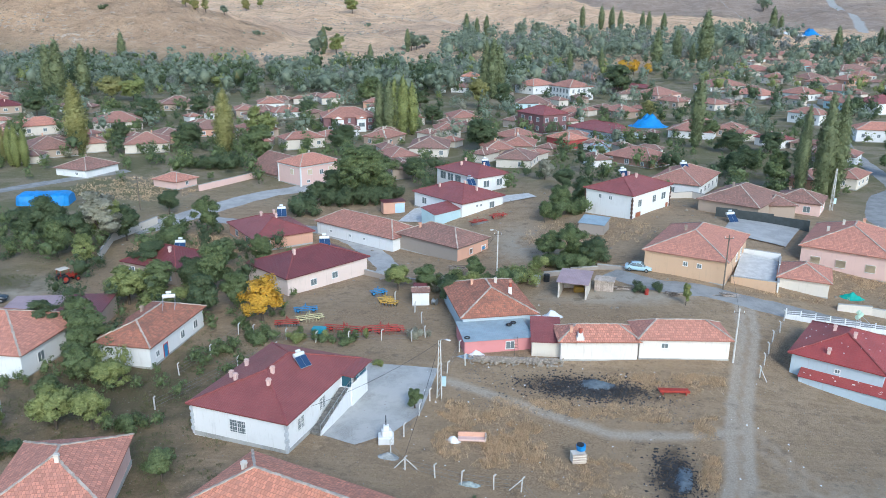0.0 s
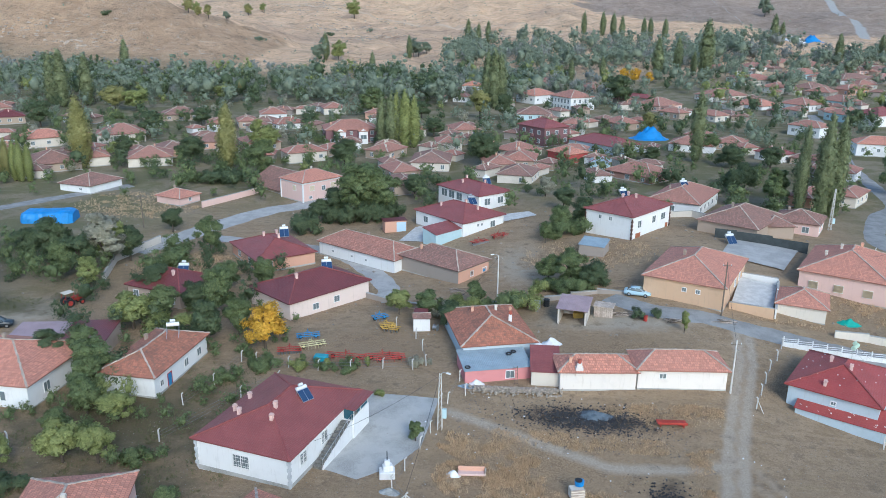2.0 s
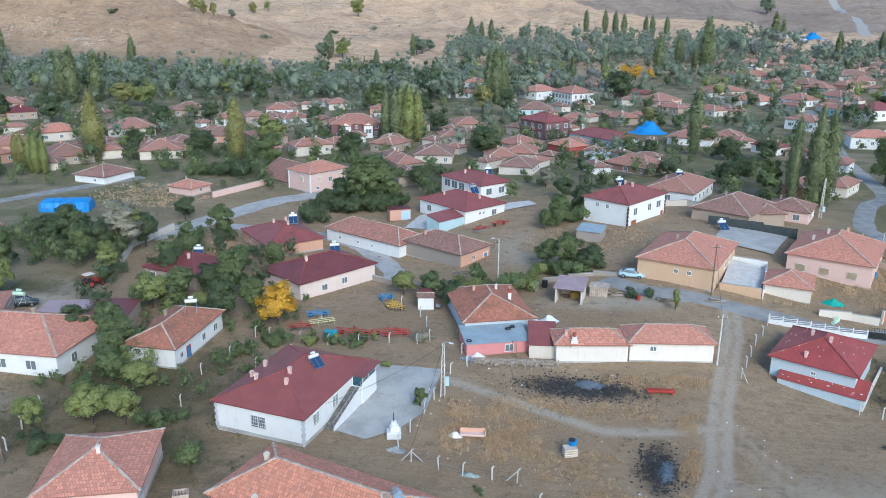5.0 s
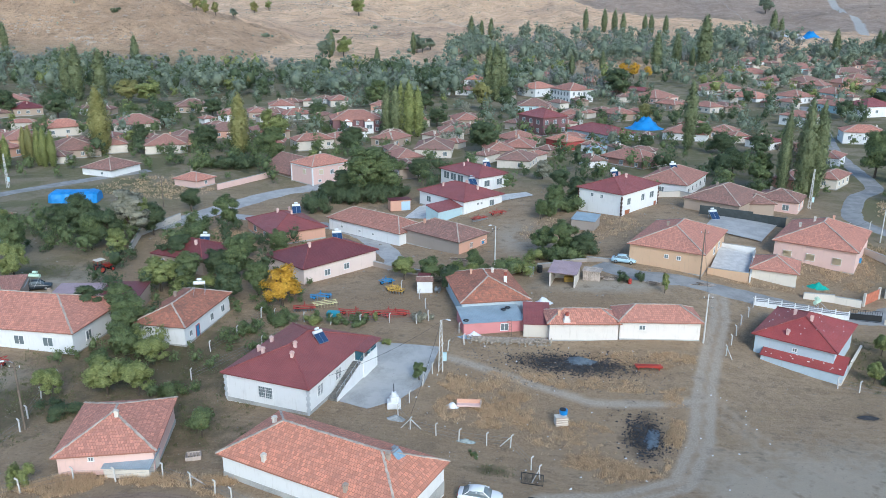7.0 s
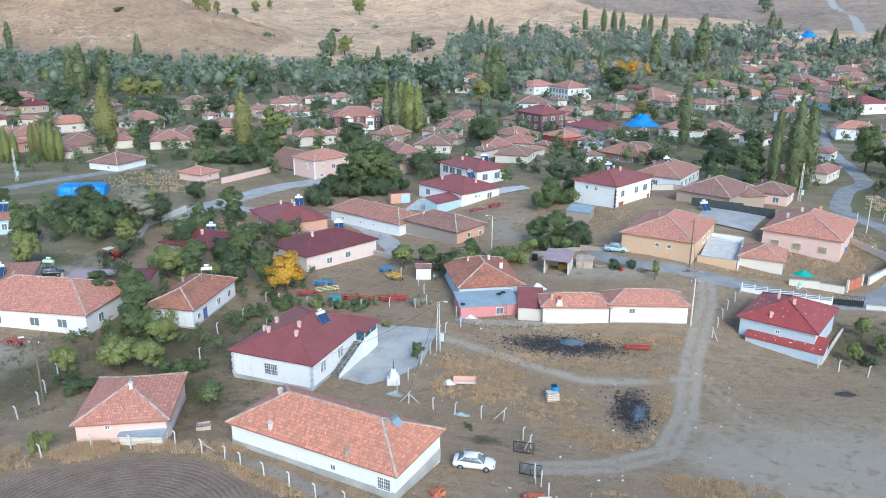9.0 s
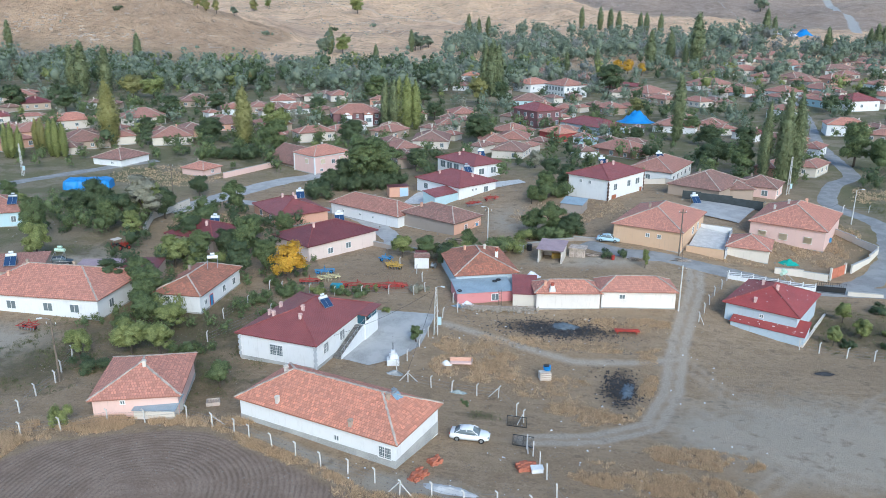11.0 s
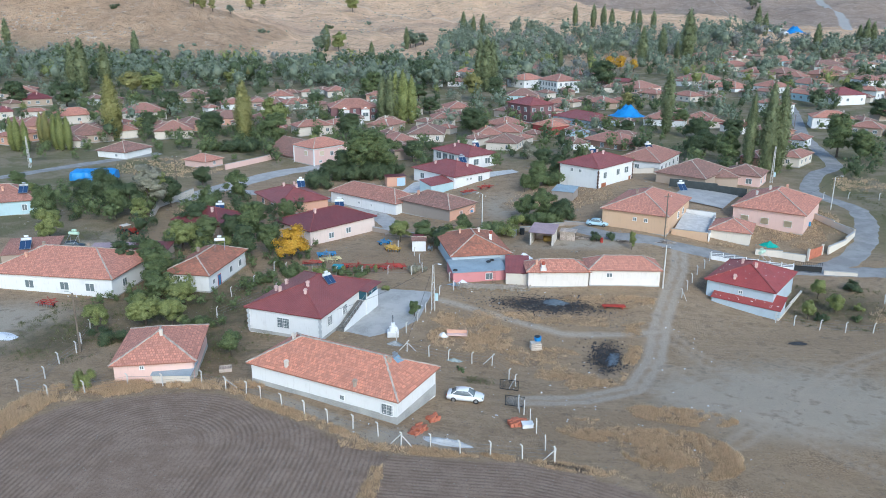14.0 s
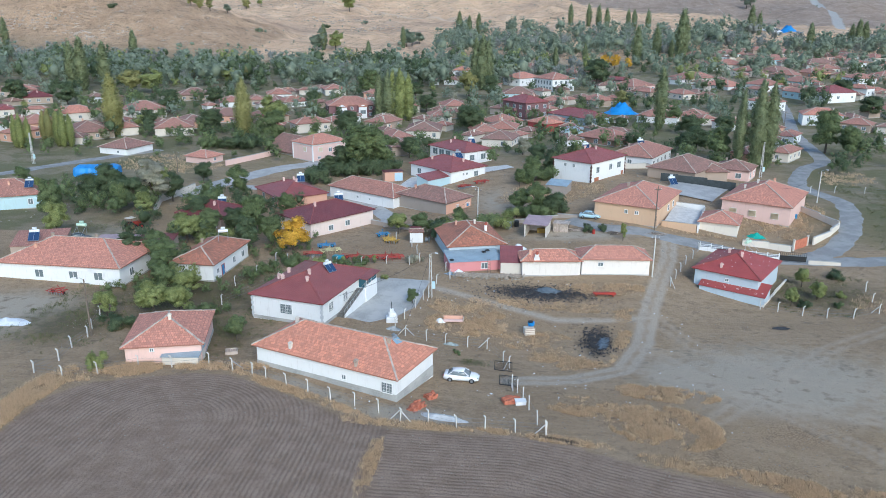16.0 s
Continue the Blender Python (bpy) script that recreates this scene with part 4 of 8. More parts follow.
house(-146.1, 230.9, 40, 15.0, 16.6, 3.1, "mud", "tile_old")
house(-120.6, 243.4, 25, 13.9, 13.8, 3.2, "cream", "tile_mid")
house(-151.6, 333.1, 26, 16.0, 13.9, 4.8, "mud", "tile_old")
house(-123.1, 306.1, 23, 10.6, 12.6, 5.0, "white", "tile_mid")
house(-112.9, 341.1, 21, 11.9, 12.8, 4.9, "white", "tile_mid")
house(-98.6, 317.1, 40, 13.5, 10.3, 4.2, "white", "tile_mid")
house(-120.0, 257.3, 39, 10.4, 12.4, 3.3, "peach", "tile_old")
house(-112.0, 273.3, 15, 14.6, 12.6, 3.5, "peach", "tile_old")

house(-95.5, 273.9, 33, 12.8, 13.8, 3.6, "mud", "tile_mid")
street_house = house(-59.3, 212.8, 53, 13.7, 10.7, 4.02, "rose", "tile_warm", wins=[("s", -3.4, 3.6, 1.5, 1.4), ("s", 3.6, 3.6, 1.5, 1.4), ("s", 0.4, 3.2, 1.2, 1.2), ("s", -4.0, 1.2, 1.0, 0.7), ("w", 1.2, 3.6, 1.4, 1.4)], chims=[(1, 1)], label="two-storey pale pink house with white corners and beige shutters", base=-1.33)
house(-91.7, 200.5, 69, 7.9, 9.1, 0.89, "rose", "tile_warm", wins=[("s", 0, 1.3, 0.9, 0.9)], chims=[(0, 1)])
house(-120.7, 208.8, 75, 12.3, 11.6, 1.85, "white", "tile_old", wins=[("w", 2.0, 1.2, 0.9, 0.7)], chims=[(1, 1)])
villa = house(-67.5, 293.9, 20, 20.0, 14.6, 6.1, "maroon", "tile_mid", chims=[(-4, 3), (2, 3), (6, -2), (-7, -1)], label="maroon villa with white gabled bays and a tiled roof")
house(-74.4, 257.0, 35, 14.0, 9.0, 3.45, "cream", "tile_mid")
house(-48.6, 267.1, -24, 10.0, 12.4, 3.1, "mud", "tile_mid")
house(-39.1, 238.4, 31, 9.5, 12.5, 2.2, "mud", "tile_mid")
house(-31.4, 253.9, 3, 12.8, 16.7, 2.6, "cream", "tile_old")
house(-26.4, 312.3, 18, 11.0, 13.8, 4.4, "mud", "tile_mid")
house(-44.7, 309.6, 19, 6.8, 11.2, 4.1, "cream", "tile_mid")
house(-4.4, 275.9, 45, 13.0, 12.0, 2.8, "cream", "tile_mid")
house(-9.9, 250.5, 12, 10.2, 12.4, 3.0, "mud", "tile_mid")
house(-3.3, 234.7, -12, 10.8, 12.6, 3.0, "cream", "tile_old")
maroon_house = house(4.5, 300.5, 40, 12.5, 15.5, 7.7, "maroon", "sheet_red", 0.4, wins=[(sd, u, z, 1.5, 1.5) for sd, n in (("s", 3), ("w", 3)) for u in ((k - 1) * 4.2 for k in range(n)) for z in (1.9, 5.0)], chims=[(0, 2), (2, -3)], label="two-storey maroon brick house with white windows and balcony", base=1.0)
house(19.2, 392.4, 35, 15.0, 17.0, 9.5, "white", "tile_mid", 0.4, wins=[("w", (k - 2.5) * 2.5, z, 1.3, 1.9) for k in range(6) for z in (1.6, 4.6)] + [("s", (k - 1.5) * 3.2, z, 1.2, 1.6) for k in range(4) for z in (1.8, 4.7)], chims=[(2, 2)], label="two-storey white public building with rows of tall windows", base=3.2)
house(-33.1, 442.8, -2, 11.1, 12.8, 9.5, "white", "tile_new")
house(2.3, 415.2, 45, 17.0, 14.0, 7.96, "white", "tile_warm")
house(-1.8, 489.5, -25, 19.7, 13.2, 8.4, "mud", "tile_mid")
house(1.1, 359.5, 3, 16.0, 14.1, 5.1, "turq", "tile_old")
house(12.2, 267.5, 42, 9.3, 11.0, 3.71, "brickred", "tile_warm", wins=[("w", 1.5, 1.8, 1.4, 1.5)], chims=[(1, 1)])
house(25.9, 290.0, 42, 13.5, 23.0, 3.76, "ice", "sheet_red", 0.36, wins=[("w", 7.5, 1.6, 0.9, 1.0), ("w", 2.5, 1.6, 0.9, 1.0)], chims=[])
house(17.1, 331.1, -10, 9.6, 12.6, 5.1, "cream", "tile_mid")
house(32.5, 243.0, 48, 13.2, 17.0, 2.6, "brown", "tile_mid")
house(37.0, 337.6, -7, 13.6, 13.8, 4.8, "mud", "tile_mid")
house(55.0, 421.4, 10, 9.2, 16.7, 6.9, "mud", "sheet_red")
house(60.6, 394.6, 2, 20.7, 15.6, 6.4, "rose", "tile_mid")
house(98.5, 434.9, -7, 26.9, 16.7, 7.6, "cream", "tile_mid")
house(108.1, 404.0, 35, 14.0, 19.0, 6.3, "white", "tile_warm")
house(126.7, 396.2, 38, 14.2, 14.5, 7.74, "white", "tile_mid")
house(126.8, 574.6, -12, 21.3, 14.6, 12.6, "white", "tile_mid")
house(156.3, 592.3, -7, 26.0, 14.9, 13.1, "white", "tile_mid")
house(134.3, 507.9, -15, 25.0, 15.5, 10.5, "cream", "tile_mid")
house(174.6, 547.4, -6, 25.5, 16.1, 11.8, "turq", "tile_mid")
house(198.9, 604.8, -9, 21.1, 16.4, 13.4, "cream", "tile_mid")
house(155.3, 471.5, -1, 22.0, 14.1, 9.2, "mud", "tile_old")
house(149.2, 410.6, -10, 15.8, 15.4, 8.3, "turq", "tile_mid")
house(136.2, 364.8, -13, 17.5, 13.9, 7.2, "turq", "tile_mid")
house(145.3, 355.4, -15, 19.8, 13.8, 8.3, "white", "sheet_red")
house(163.2, 370.9, 1, 9.6, 12.4, 8.8, "white", "tile_mid")
house(107.7, 325.8, 4, 11.8, 13.8, 6.6, "white", "tile_mid")
house(117.5, 289.0, -10, 15.0, 11.0, 6.0, "white", "tile_warm")
house(198.4, 529.7, -20, 26.9, 14.5, 10.7, "mud", "tile_old")
house(240.0, 616.8, 2, 18.5, 13.7, 14.2, "white", "tile_mid")
house(223.2, 538.8, -18, 21.4, 13.1, 10.7, "white", "tile_mid")
house(239.5, 520.9, -22, 25.0, 12.9, 10.1, "cream", "tile_mid")
house(176.4, 471.3, -8, 20.2, 12.9, 8.8, "peach", "tile_mid")
house(216.2, 464.3, -25, 22.4, 14.4, 7.7, "white", "tile_mid")
house(153.6, 311.4, -25, 15.2, 14.0, 5.7, "cream", "tile_mid")
house(80.1, 275.5, 40, 7.5, 10.5, 3.96, "white", "sheet_red")
house(57.3, 292.1, -19, 15.9, 12.6, 3.9, "white", "tile_mid")
house(71.3, 296.2, -23, 10.6, 10.9, 4.1, "mud", "tile_mid")
house(82.2, 216.7, -35, 6.7, 12.4, 3.7, "cream", "tile_mid")
house(131.1, 247.3, -29, 14.1, 12.9, 3.8, "white", "tile_mid")
house(-163.8, 220.6, -19, 6.7, 12.4, 3.8, "peach", "tile_mid")
house(32.9, 463.8, 11, 12.5, 14.8, 7.6, "mud", "tile_mid")
house(-91.0, 360.8, 23, 11.0, 12.4, 5.6, "cream", "tile_mid")
house(22.0, 255.4, -8, 6.7, 8.3, 3.1, "turq", "sheet_blue")
house(78.8, 362.4, -4, 11.4, 12.5, 5.8, "cream", "tile_mid")
house(189.7, 437.9, -16, 15.3, 13.9, 8.4, "white", "tile_mid")
house(117.6, 375.7, -11, 6.7, 11.0, 7.0, "cream", "tile_mid")
house(137.0, 471.6, -4, 16.5, 12.6, 9.2, "cream", "tile_mid")
house(254.2, 578.2, -12, 16.4, 14.8, 12.2, "cream", "tile_mid")
house(192.3, 496.4, -22, 15.9, 12.6, 9.5, "cream", "tile_mid")
house(62.9, 366.3, 3, 9.7, 12.4, 6.1, "mud", "tile_mid")
house(-35.1, 219.8, 21, 7.8, 12.4, 2.4, "mud", "tile_old")
house(-29.4, 285.0, 12, 9.4, 12.4, 3.5, "cream", "tile_mid")
house(-181.2, 244.6, 40, 6.7, 12.4, 4.2, "cream", "tile_mid")
house(-115.8, 316.7, 24, 8.1, 12.4, 4.9, "mud", "tile_mid")
house(-137.0, 239.3, 36, 8.2, 12.4, 3.4, "cream", "tile_mid")
house(-3.4, 259.2, -5, 11.1, 13.9, 2.9, "mud", "tile_mid")
house(70.8, 214.5, -35, 6.7, 12.5, 3.6, "peach", "tile_mid")
house(92.5, 246.9, -32, 6.7, 11.0, 4.0, "white", "tile_mid")
house(-203.6, 269.5, 40, 6.8, 12.6, 4.7, "cream", "sheet_red")
house(-114.0, 141.4, 28, 16.2, 13.2, 2.7, "turq", "tile_mid")
house(-68.9, 223.2, 52, 16.0, 18.1, -0.3, "mud", "tile_old", 0.5, wins=[], chims=[], gable=True, label="big brown-tiled barn with a gable roof nearly down to the ground")
house(-108.0, 317.6, -5, 9.2, 9.1, 4.7, "white", "tile_old")
house(-67.6, 347.7, -10, 9.7, 8.0, 5.2, "peach", "tile_mid")
house(-147.8, 245.3, 31, 8.0, 8.0, 3.7, "stone", "tile_old")
house(-190.9, 316.1, 46, 7.8, 8.0, 4.8, "white", "tile_old")
house(-35.6, 413.0, -14, 9.4, 9.0, 6.3, "white", "tile_mid")
house(139.8, 564.5, -27, 15.6, 13.2, 12.4, "white", "tile_old")
house(237.1, 585.0, 10, 22.4, 13.8, 12.6, "white", "tile_old")
house(125.4, 274.6, -34, 11.0, 8.9, 4.5, "mud", "tile_mid")
house(87.8, 247.7, -2, 7.8, 8.0, 3.8, "stone", "tile_mid")
house(92.2, 265.6, 13, 7.8, 8.0, 4.0, "peach", "tile_mid")
house(-21.4, 405.7, -15, 9.2, 8.6, 6.2, "white", "sheet_red")
house(-17.6, 445.6, -16, 12.1, 12.1, 6.7, "white", "tile_mid")
house(62.9, 310.0, 18, 10.2, 9.2, 4.5, "peach", "tile_mid")
house(153.2, 519.8, -29, 14.4, 12.3, 10.8, "rose", "tile_mid")
house(157.2, 458.9, 12, 15.2, 13.8, 8.2, "stone", "tile_mid")
house(222.3, 581.0, -4, 16.6, 12.5, 12.5, "rose", "tile_old")
house(185.5, 627.0, -19, 17.4, 13.1, 14.5, "mud", "tile_mid")

ROADS_A = [(55, 123), (72, 140), (78, 160), (74, 178), (83, 201), (92, 213), (96, 233), (101, 266), (112, 310), (119, 340), (126, 380)]
ROADS_B = [(-82, 158), (-73, 182), (-66, 196), (-58, 204), (-52, 222)]


def off_road(x, y):
    return near_line(x, y, ROADS_A) > 5.5 and near_line(x, y, ROADS_B) > 7.5


def near_house(x, y, r):
    return any(math.hypot(x - a, y - b) < (q + r) * 0.78 for a, b, q in FOOT) or math.hypot(x - 45, y - 308) < 15


# ---- outbuildings pressed between the houses ----
HOMES = [f for f in FOOT if f[1] > 226]
pick = random.Random(12)
for hx, hy, hr in HOMES:
    for n in range(2):
        ang, ln = pick.uniform(0, 6.28), pick.uniform(6, 10)
        sx, sy = hx + math.cos(ang) * (hr * 0.8 + ln * 0.6), hy + math.sin(ang) * (hr * 0.8 + ln * 0.6)
        if not near_house(sx, sy, ln * 0.5) and off_road(sx, sy):
            house(sx, sy, math.degrees(ang) + pick.choice((0, 90)), ln, pick.uniform(5, 7), land(sx, sy) + pick.uniform(2.0, 2.6), pick.choice(("mud", "stone", "cream", "white")), pick.choice(("tile_old", "tile_mid", "tile_old")),
                  wins=[], label="small outbuilding with a tiled roof beside the village houses", name="outbuilding")

# ---- trees ----
def plant(row, v):
    """One tree, or a close group of three where poplars stand in a clump."""
    kind, col, x, y, h, wide = row
    if kind == "poplar" and wide > 1.2:
        for dx, dy, k in ((-0.085, 0.02, 0.95), (0.01, -0.04, 1.0), (0.095, 0.03, 0.9)):
            tree(kind, col, x + dx * h * wide, y + dy * h, h * k, 0.95, v)
    else:
        tree(kind, col, x, y, h, wide, v)


for i, row in enumerate((
        ("fruit", "gold", -38.3, 114.3, 7.4, 1.35), ("fruit", "green", -34.2, 73.7, 4.2, 1.0), ("fruit", "olive", -50.2, 82.0, 5.7, 1.25),
        ("fruit", "green", -53.5, 92.5, 5.2, 1.1), ("tall", "green", -59.9, 103.3, 7.8, 1.2), ("broad", "dark", -83.9, 142.1, 9.0, 1.1), ("tall", "pale", -80.7, 145.8, 12.5, 1.4),
        ("broad", "green", -95.9, 130.0, 9.8, 0.9), ("fruit", "olive", -88.0, 118.4, 7.8, 0.9), ("broad", "green", -47.6, 140.5, 6.7, 1.0), ("broad", "green", -66.3, 160.4, 8.4, 1.0),
        ("broad", "dark", -80.9, 174.0, 6.4, 1.1), ("broad", "green", 7.6, 142.4, 7.5, 1.1), ("broad", "green", 6.9, 173.0, 7.2, 1.1), ("poplar", "amber", -137.0, 232.1, 21.5, 1.19))):
    plant(row, i % 2)
for i, row in enumerate((
        ("poplar", "amber", -92.6, 237.6, 20.4, 1.15), ("fruit", "olive", 52.9, 110.4, 3.9, 0.9), ("fruit", "olive", 53.5, 104.6, 3.6, 1.0), ("broad", "green", 98.2, 228.6, 14.6, 1.0),
        ("bush", "olive", -47.5, 61.5, 3.0, 0.6), ("broad", "dark", -97.6, 148.4, 7.6, 1.3), ("broad", "dark", -92.2, 146.7, 10.6, 0.99), ("broad", "green", -86.1, 139.3, 8.0, 0.92),
        ("broad", "olive", -81.9, 149.3, 10.4, 1.15), ("broad", "dark", -79.5, 152.3, 8.4, 1.03), ("fruit", "olive", -61.0, 118.3, 6.7, 1.47), ("fruit", "green", -58.1, 122.2, 6.8, 1.17),
        ("broad", "dark", -64.6, 133.0, 6.7, 1.34), ("broad", "dark", -54.4, 126.5, 6.3, 1.12), ("fruit", "dark", -48.0, 115.7, 6.8, 1.08), ("broad", "green", -54.0, 138.5, 6.1, 1.48))):
    plant(row, i % 2)
for i, row in enumerate((
        ("fruit", "green", -44.0, 118.8, 6.4, 0.98), ("broad", "green", -50.1, 125.1, 9.5, 1.02), ("bush", "green", -70.7, 151.9, 5.5, 1.27), ("broad", "green", -56.9, 100.4, 6.9, 1.41),
        ("fruit", "green", -55.5, 96.5, 5.8, 1.1), ("fruit", "green", -53.5, 86.0, 4.2, 1.0), ("broad", "green", -121.8, 158.4, 5.6, 1.23),
        ("fruit", "olive", -109.9, 144.6, 6.6, 1.04), ("tall", "olive", -77.6, 134.3, 7.0, 1.25), ("fruit", "olive", -49.0, 91.5, 4.5, 1.41), ("bush", "green", -42.6, 83.4, 3.3, 1.01), ("tall", "dark", -63.9, 101.2, 7.1, 1.47))):
    plant(row, i % 2)
for i, row in enumerate((
        ("bush", "dark", -54.2, 102.2, 5.4, 0.92), ("bush", "dark", -52.3, 76.0, 2.5, 1.35), ("bush", "olive", -54.6, 116.9, 4.3, 1.27), ("bush", "dark", -50.0, 111.9, 4.1, 1.27),
        ("broad", "dark", -46.5, 190.5, 8.5, 1.2), ("broad", "green", -41.0, 189.5, 15.2, 1.28), ("broad", "green", -35.8, 190.5, 12.5, 1.15), ("bush", "dark", -51.2, 177.8, 5.7, 1.20),
        ("broad", "dark", -50.2, 187.6, 6.2, 1.25), ("broad", "green", 3.6, 168.2, 5.0, 1.0), ("broad", "dark", 12.0, 179.0, 7.4, 1.1), ("fruit", "green", 3.8, 145.0, 5.9, 1.17),
        ("broad", "dark", 11.3, 140.0, 5.8, 1.23), ("bush", "green", -2.9, 131.3, 4.9, 1.01), ("bush", "olive", 0.1, 133.8, 3.9, 1.16))):
    plant(row, i % 2)
for i, row in enumerate((
        ("bush", "green", -8.4, 127.5, 4.3, 1.14), ("fruit", "olive", -20.8, 130.0, 5.0, 1.3), ("fruit", "green", -15.8, 129.5, 4.8, 1.4), ("fruit", "dark", -11.7, 124.8, 4.7, 1.17),
        ("poplar", "poplar", 64.6, 201.5, 21.5, 0.6), ("poplar", "poplar", 68.8, 199.5, 24.2, 0.78), ("poplar", "poplar", 72.2, 200.6, 23.4, 0.78),
        ("broad", "green", 102.0, 221.0, 10.5, 1.1), ("broad", "dark", 54.0, 222.0, 8.0, 1.1), ("tall", "green", 60.2, 206.0, 12.0, 1.15),
        ("tall", "green", -12.4, 92.0, 3.0, 1.3), ("bush", "dark", 60.0, 114.0, 1.8, 1.5), ("fruit", "olive", 48.4, 101.5, 3.6, 0.85), ("bush", "dark", 50.2, 101.0, 1.6, 1.1))):
    plant(row, i % 2)
for i, row in enumerate((
        ("bush", "green", -3.8, 76.2, 0.7, 2.20), ("bush", "olive", -18.5, 101.6, 1.1, 1.18), ("tall", "olive", 23.9, 124.0, 4.0, 0.72), ("bush", "dark", 17.8, 128.5, 1.9, 1.01),
        ("bush", "dark", 20.7, 128.6, 1.9, 0.79), ("bush", "green", 55.5, 101.0, 1.4, 0.9), ("bush", "olive", 57.5, 105.5, 1.3, 1.01), ("bush", "green", -27.6, 108.1, 1.9, 1.32),
        ("bush", "green", -23.9, 108.4, 1.9, 1.32), ("bush", "olive", -31.2, 107.9, 1.9, 1.32), ("bush", "green", -36.7, 107.4, 2.9, 1.35), ("bush", "green", -40.0, 103.6, 2.3, 1.27),
        ("broad", "dark", -221.9, 303.9, 12.2, 1.70), ("broad", "dark", -196.3, 301.4, 11.7, 2.00), ("broad", "dark", -134.8, 253.1, 7.1, 1.85), ("broad", "dark", -143.3, 288.1, 10.6, 2.00))):
    plant(row, i % 2)
for i, row in enumerate((
        ("broad", "dark", -106.8, 243.3, 10.0, 2.19), ("broad", "olive", -91.9, 268.0, 11.8, 1.48), ("broad", "green", -80.6, 233.4, 11.5, 1.35), ("bush", "dark", -92.0, 221.0, 4.5, 1.4), ("bush", "dark", -86.0, 222.0, 5.0, 1.4), ("bush", "green", -98.0, 222.0, 4.0, 1.3), ("broad", "pale", -145.7, 244.5, 8.3, 2.11),
        ("poplar", "amber", -151.7, 217.6, 11.0, 2.19), ("poplar", "olive", -142.9, 211.3, 11.7, 1.99), ("poplar", "olive", -154.3, 206.5, 10.8, 2.19), ("broad", "olive", -183.0, 354.5, 12.9, 1.85),
        ("broad", "amber", -193.0, 353.4, 13.1, 1.54), ("broad", "olive", -159.0, 400.1, 10.4, 2.05), ("broad", "dark", -135.0, 316.1, 8.4, 2.05), ("broad", "dark", -58.8, 250.0, 9.7, 1.64),
        ("broad", "dark", -88.8, 314.2, 7.5, 2.20), ("broad", "green", -71.8, 357.1, 13.4, 1.64), ("poplar", "poplar", -50.0, 281.7, 19.0, 1.86), ("poplar", "olive", -44.9, 282.4, 20.2, 1.75))):
    plant(row, i % 2)
for i, row in enumerate((
        ("broad", "dark", -37.2, 305.7, 8.1, 1.93), ("broad", "dark", -48.2, 349.8, 8.7, 1.64), ("broad", "dark", -15.3, 254.4, 11.8, 1.39), ("tall", "amber", -22.6, 353.5, 14.5, 1.30),
        ("poplar", "poplar", -18.6, 388.2, 27.8, 1.29), ("broad", "dark", -10.9, 348.9, 12.9, 1.10), ("broad", "dark", -30.3, 210.1, 7.3, 1.39), ("broad", "dark", 42.4, 406.0, 16.5, 1.36),
        ("broad", "amber", 47.6, 332.4, 7.7, 1.85), ("broad", "dark", 40.0, 269.3, 5.5, 1.4), ("poplar", "poplar", 53.9, 270.2, 22.9, 0.87), ("broad", "dark", 63.3, 260.9, 7.8, 2.20),
        ("broad", "dark", 58.5, 227.0, 9.0, 1.13), ("broad", "dark", 75.2, 261.8, 7.9, 1.41), ("broad", "dark", 142.6, 305.2, 9.6, 1.58), ("broad", "dark", 131.8, 344.8, 8.4, 1.76))):
    plant(row, i % 2)
for i, row in enumerate((
        ("broad", "dark", 153.9, 364.9, 9.6, 1.85), ("broad", "olive", 135.0, 396.8, 6.8, 1.85), ("broad", "green", 61.9, 286.8, 7.3, 1.64), ("broad", "dark", 8.2, 194.7, 6.2, 1.3),
        ("broad", "pale", 4.2, 209.7, 5.6, 1.2), ("bush", "green", 5.8, 139.8, 4.0, 1.2), ("bush", "green", 9.4, 140.8, 4.2, 1.2), ("bush", "dark", 12.2, 144.0, 4.2, 1.2), ("bush", "olive", 3.4, 140.8, 3.0, 1.2), ("bush", "green", 5.6, 172.0, 4.8, 1.2), ("bush", "green", 10.0, 175.0, 5.0, 1.2))):
    plant(row, i % 2)


def clear(x, y, gap=1.5):
    return not (215 < x < 290 and 660 < y < 815) and math.hypot(x - 45, y - 303) > 14 and math.hypot(x + 112, y - 172) > 13 and all(math.hypot(x - a, y - b) > r * 0.72 + gap for a, b, r in FOOT) and near_line(x, y, ROADS_A) > 4.5 and near_line(x, y, ROADS_B) > 4.5




def woods(name, count, area, seed, size, material, label, quads=150, leaf=0.9, lobes=9, core=0.42):
    """Trees that stand too close and far to count, each a rounded crown of several lobes, as one mass."""
    rng = np.random.default_rng(seed)
    V, N, made = [], [], 0
    while made < count:
        x, y = area(rng)
        if not clear(x, y):
            count -= 0.2
            continue
        made += 1
        h, wide = rng.uniform(*size), rng.uniform(0.75, 1.25)
        z0 = land(x, y)
        cl = [((x, y, z0 + h * 0.5), (h * 0.34 * wide, h * 0.34 * wide, h * 0.45))]
        for k in range(lobes):
            a, r, u = k * 2.4 + rng.normal() * 0.4, h * 0.3 * wide * rng.uniform(0.5, 1.05), rng.uniform(0.25, 0.88)
            q = h * rng.uniform(0.09, 0.17)
            cl.append(((x + r * math.cos(a), y + r * math.sin(a), z0 + h * u), (q * wide, q * wide, q)))
        v, n = foliage(rng, cl, int(quads * 1.4), leaf * 0.75, core)
        V.append(v), N.append(n)
    ob = new(name, leaf_mesh(name, np.concatenate(V), np.concatenate(N), material))
    tagged(ob, label, "trees", "", "stuff")


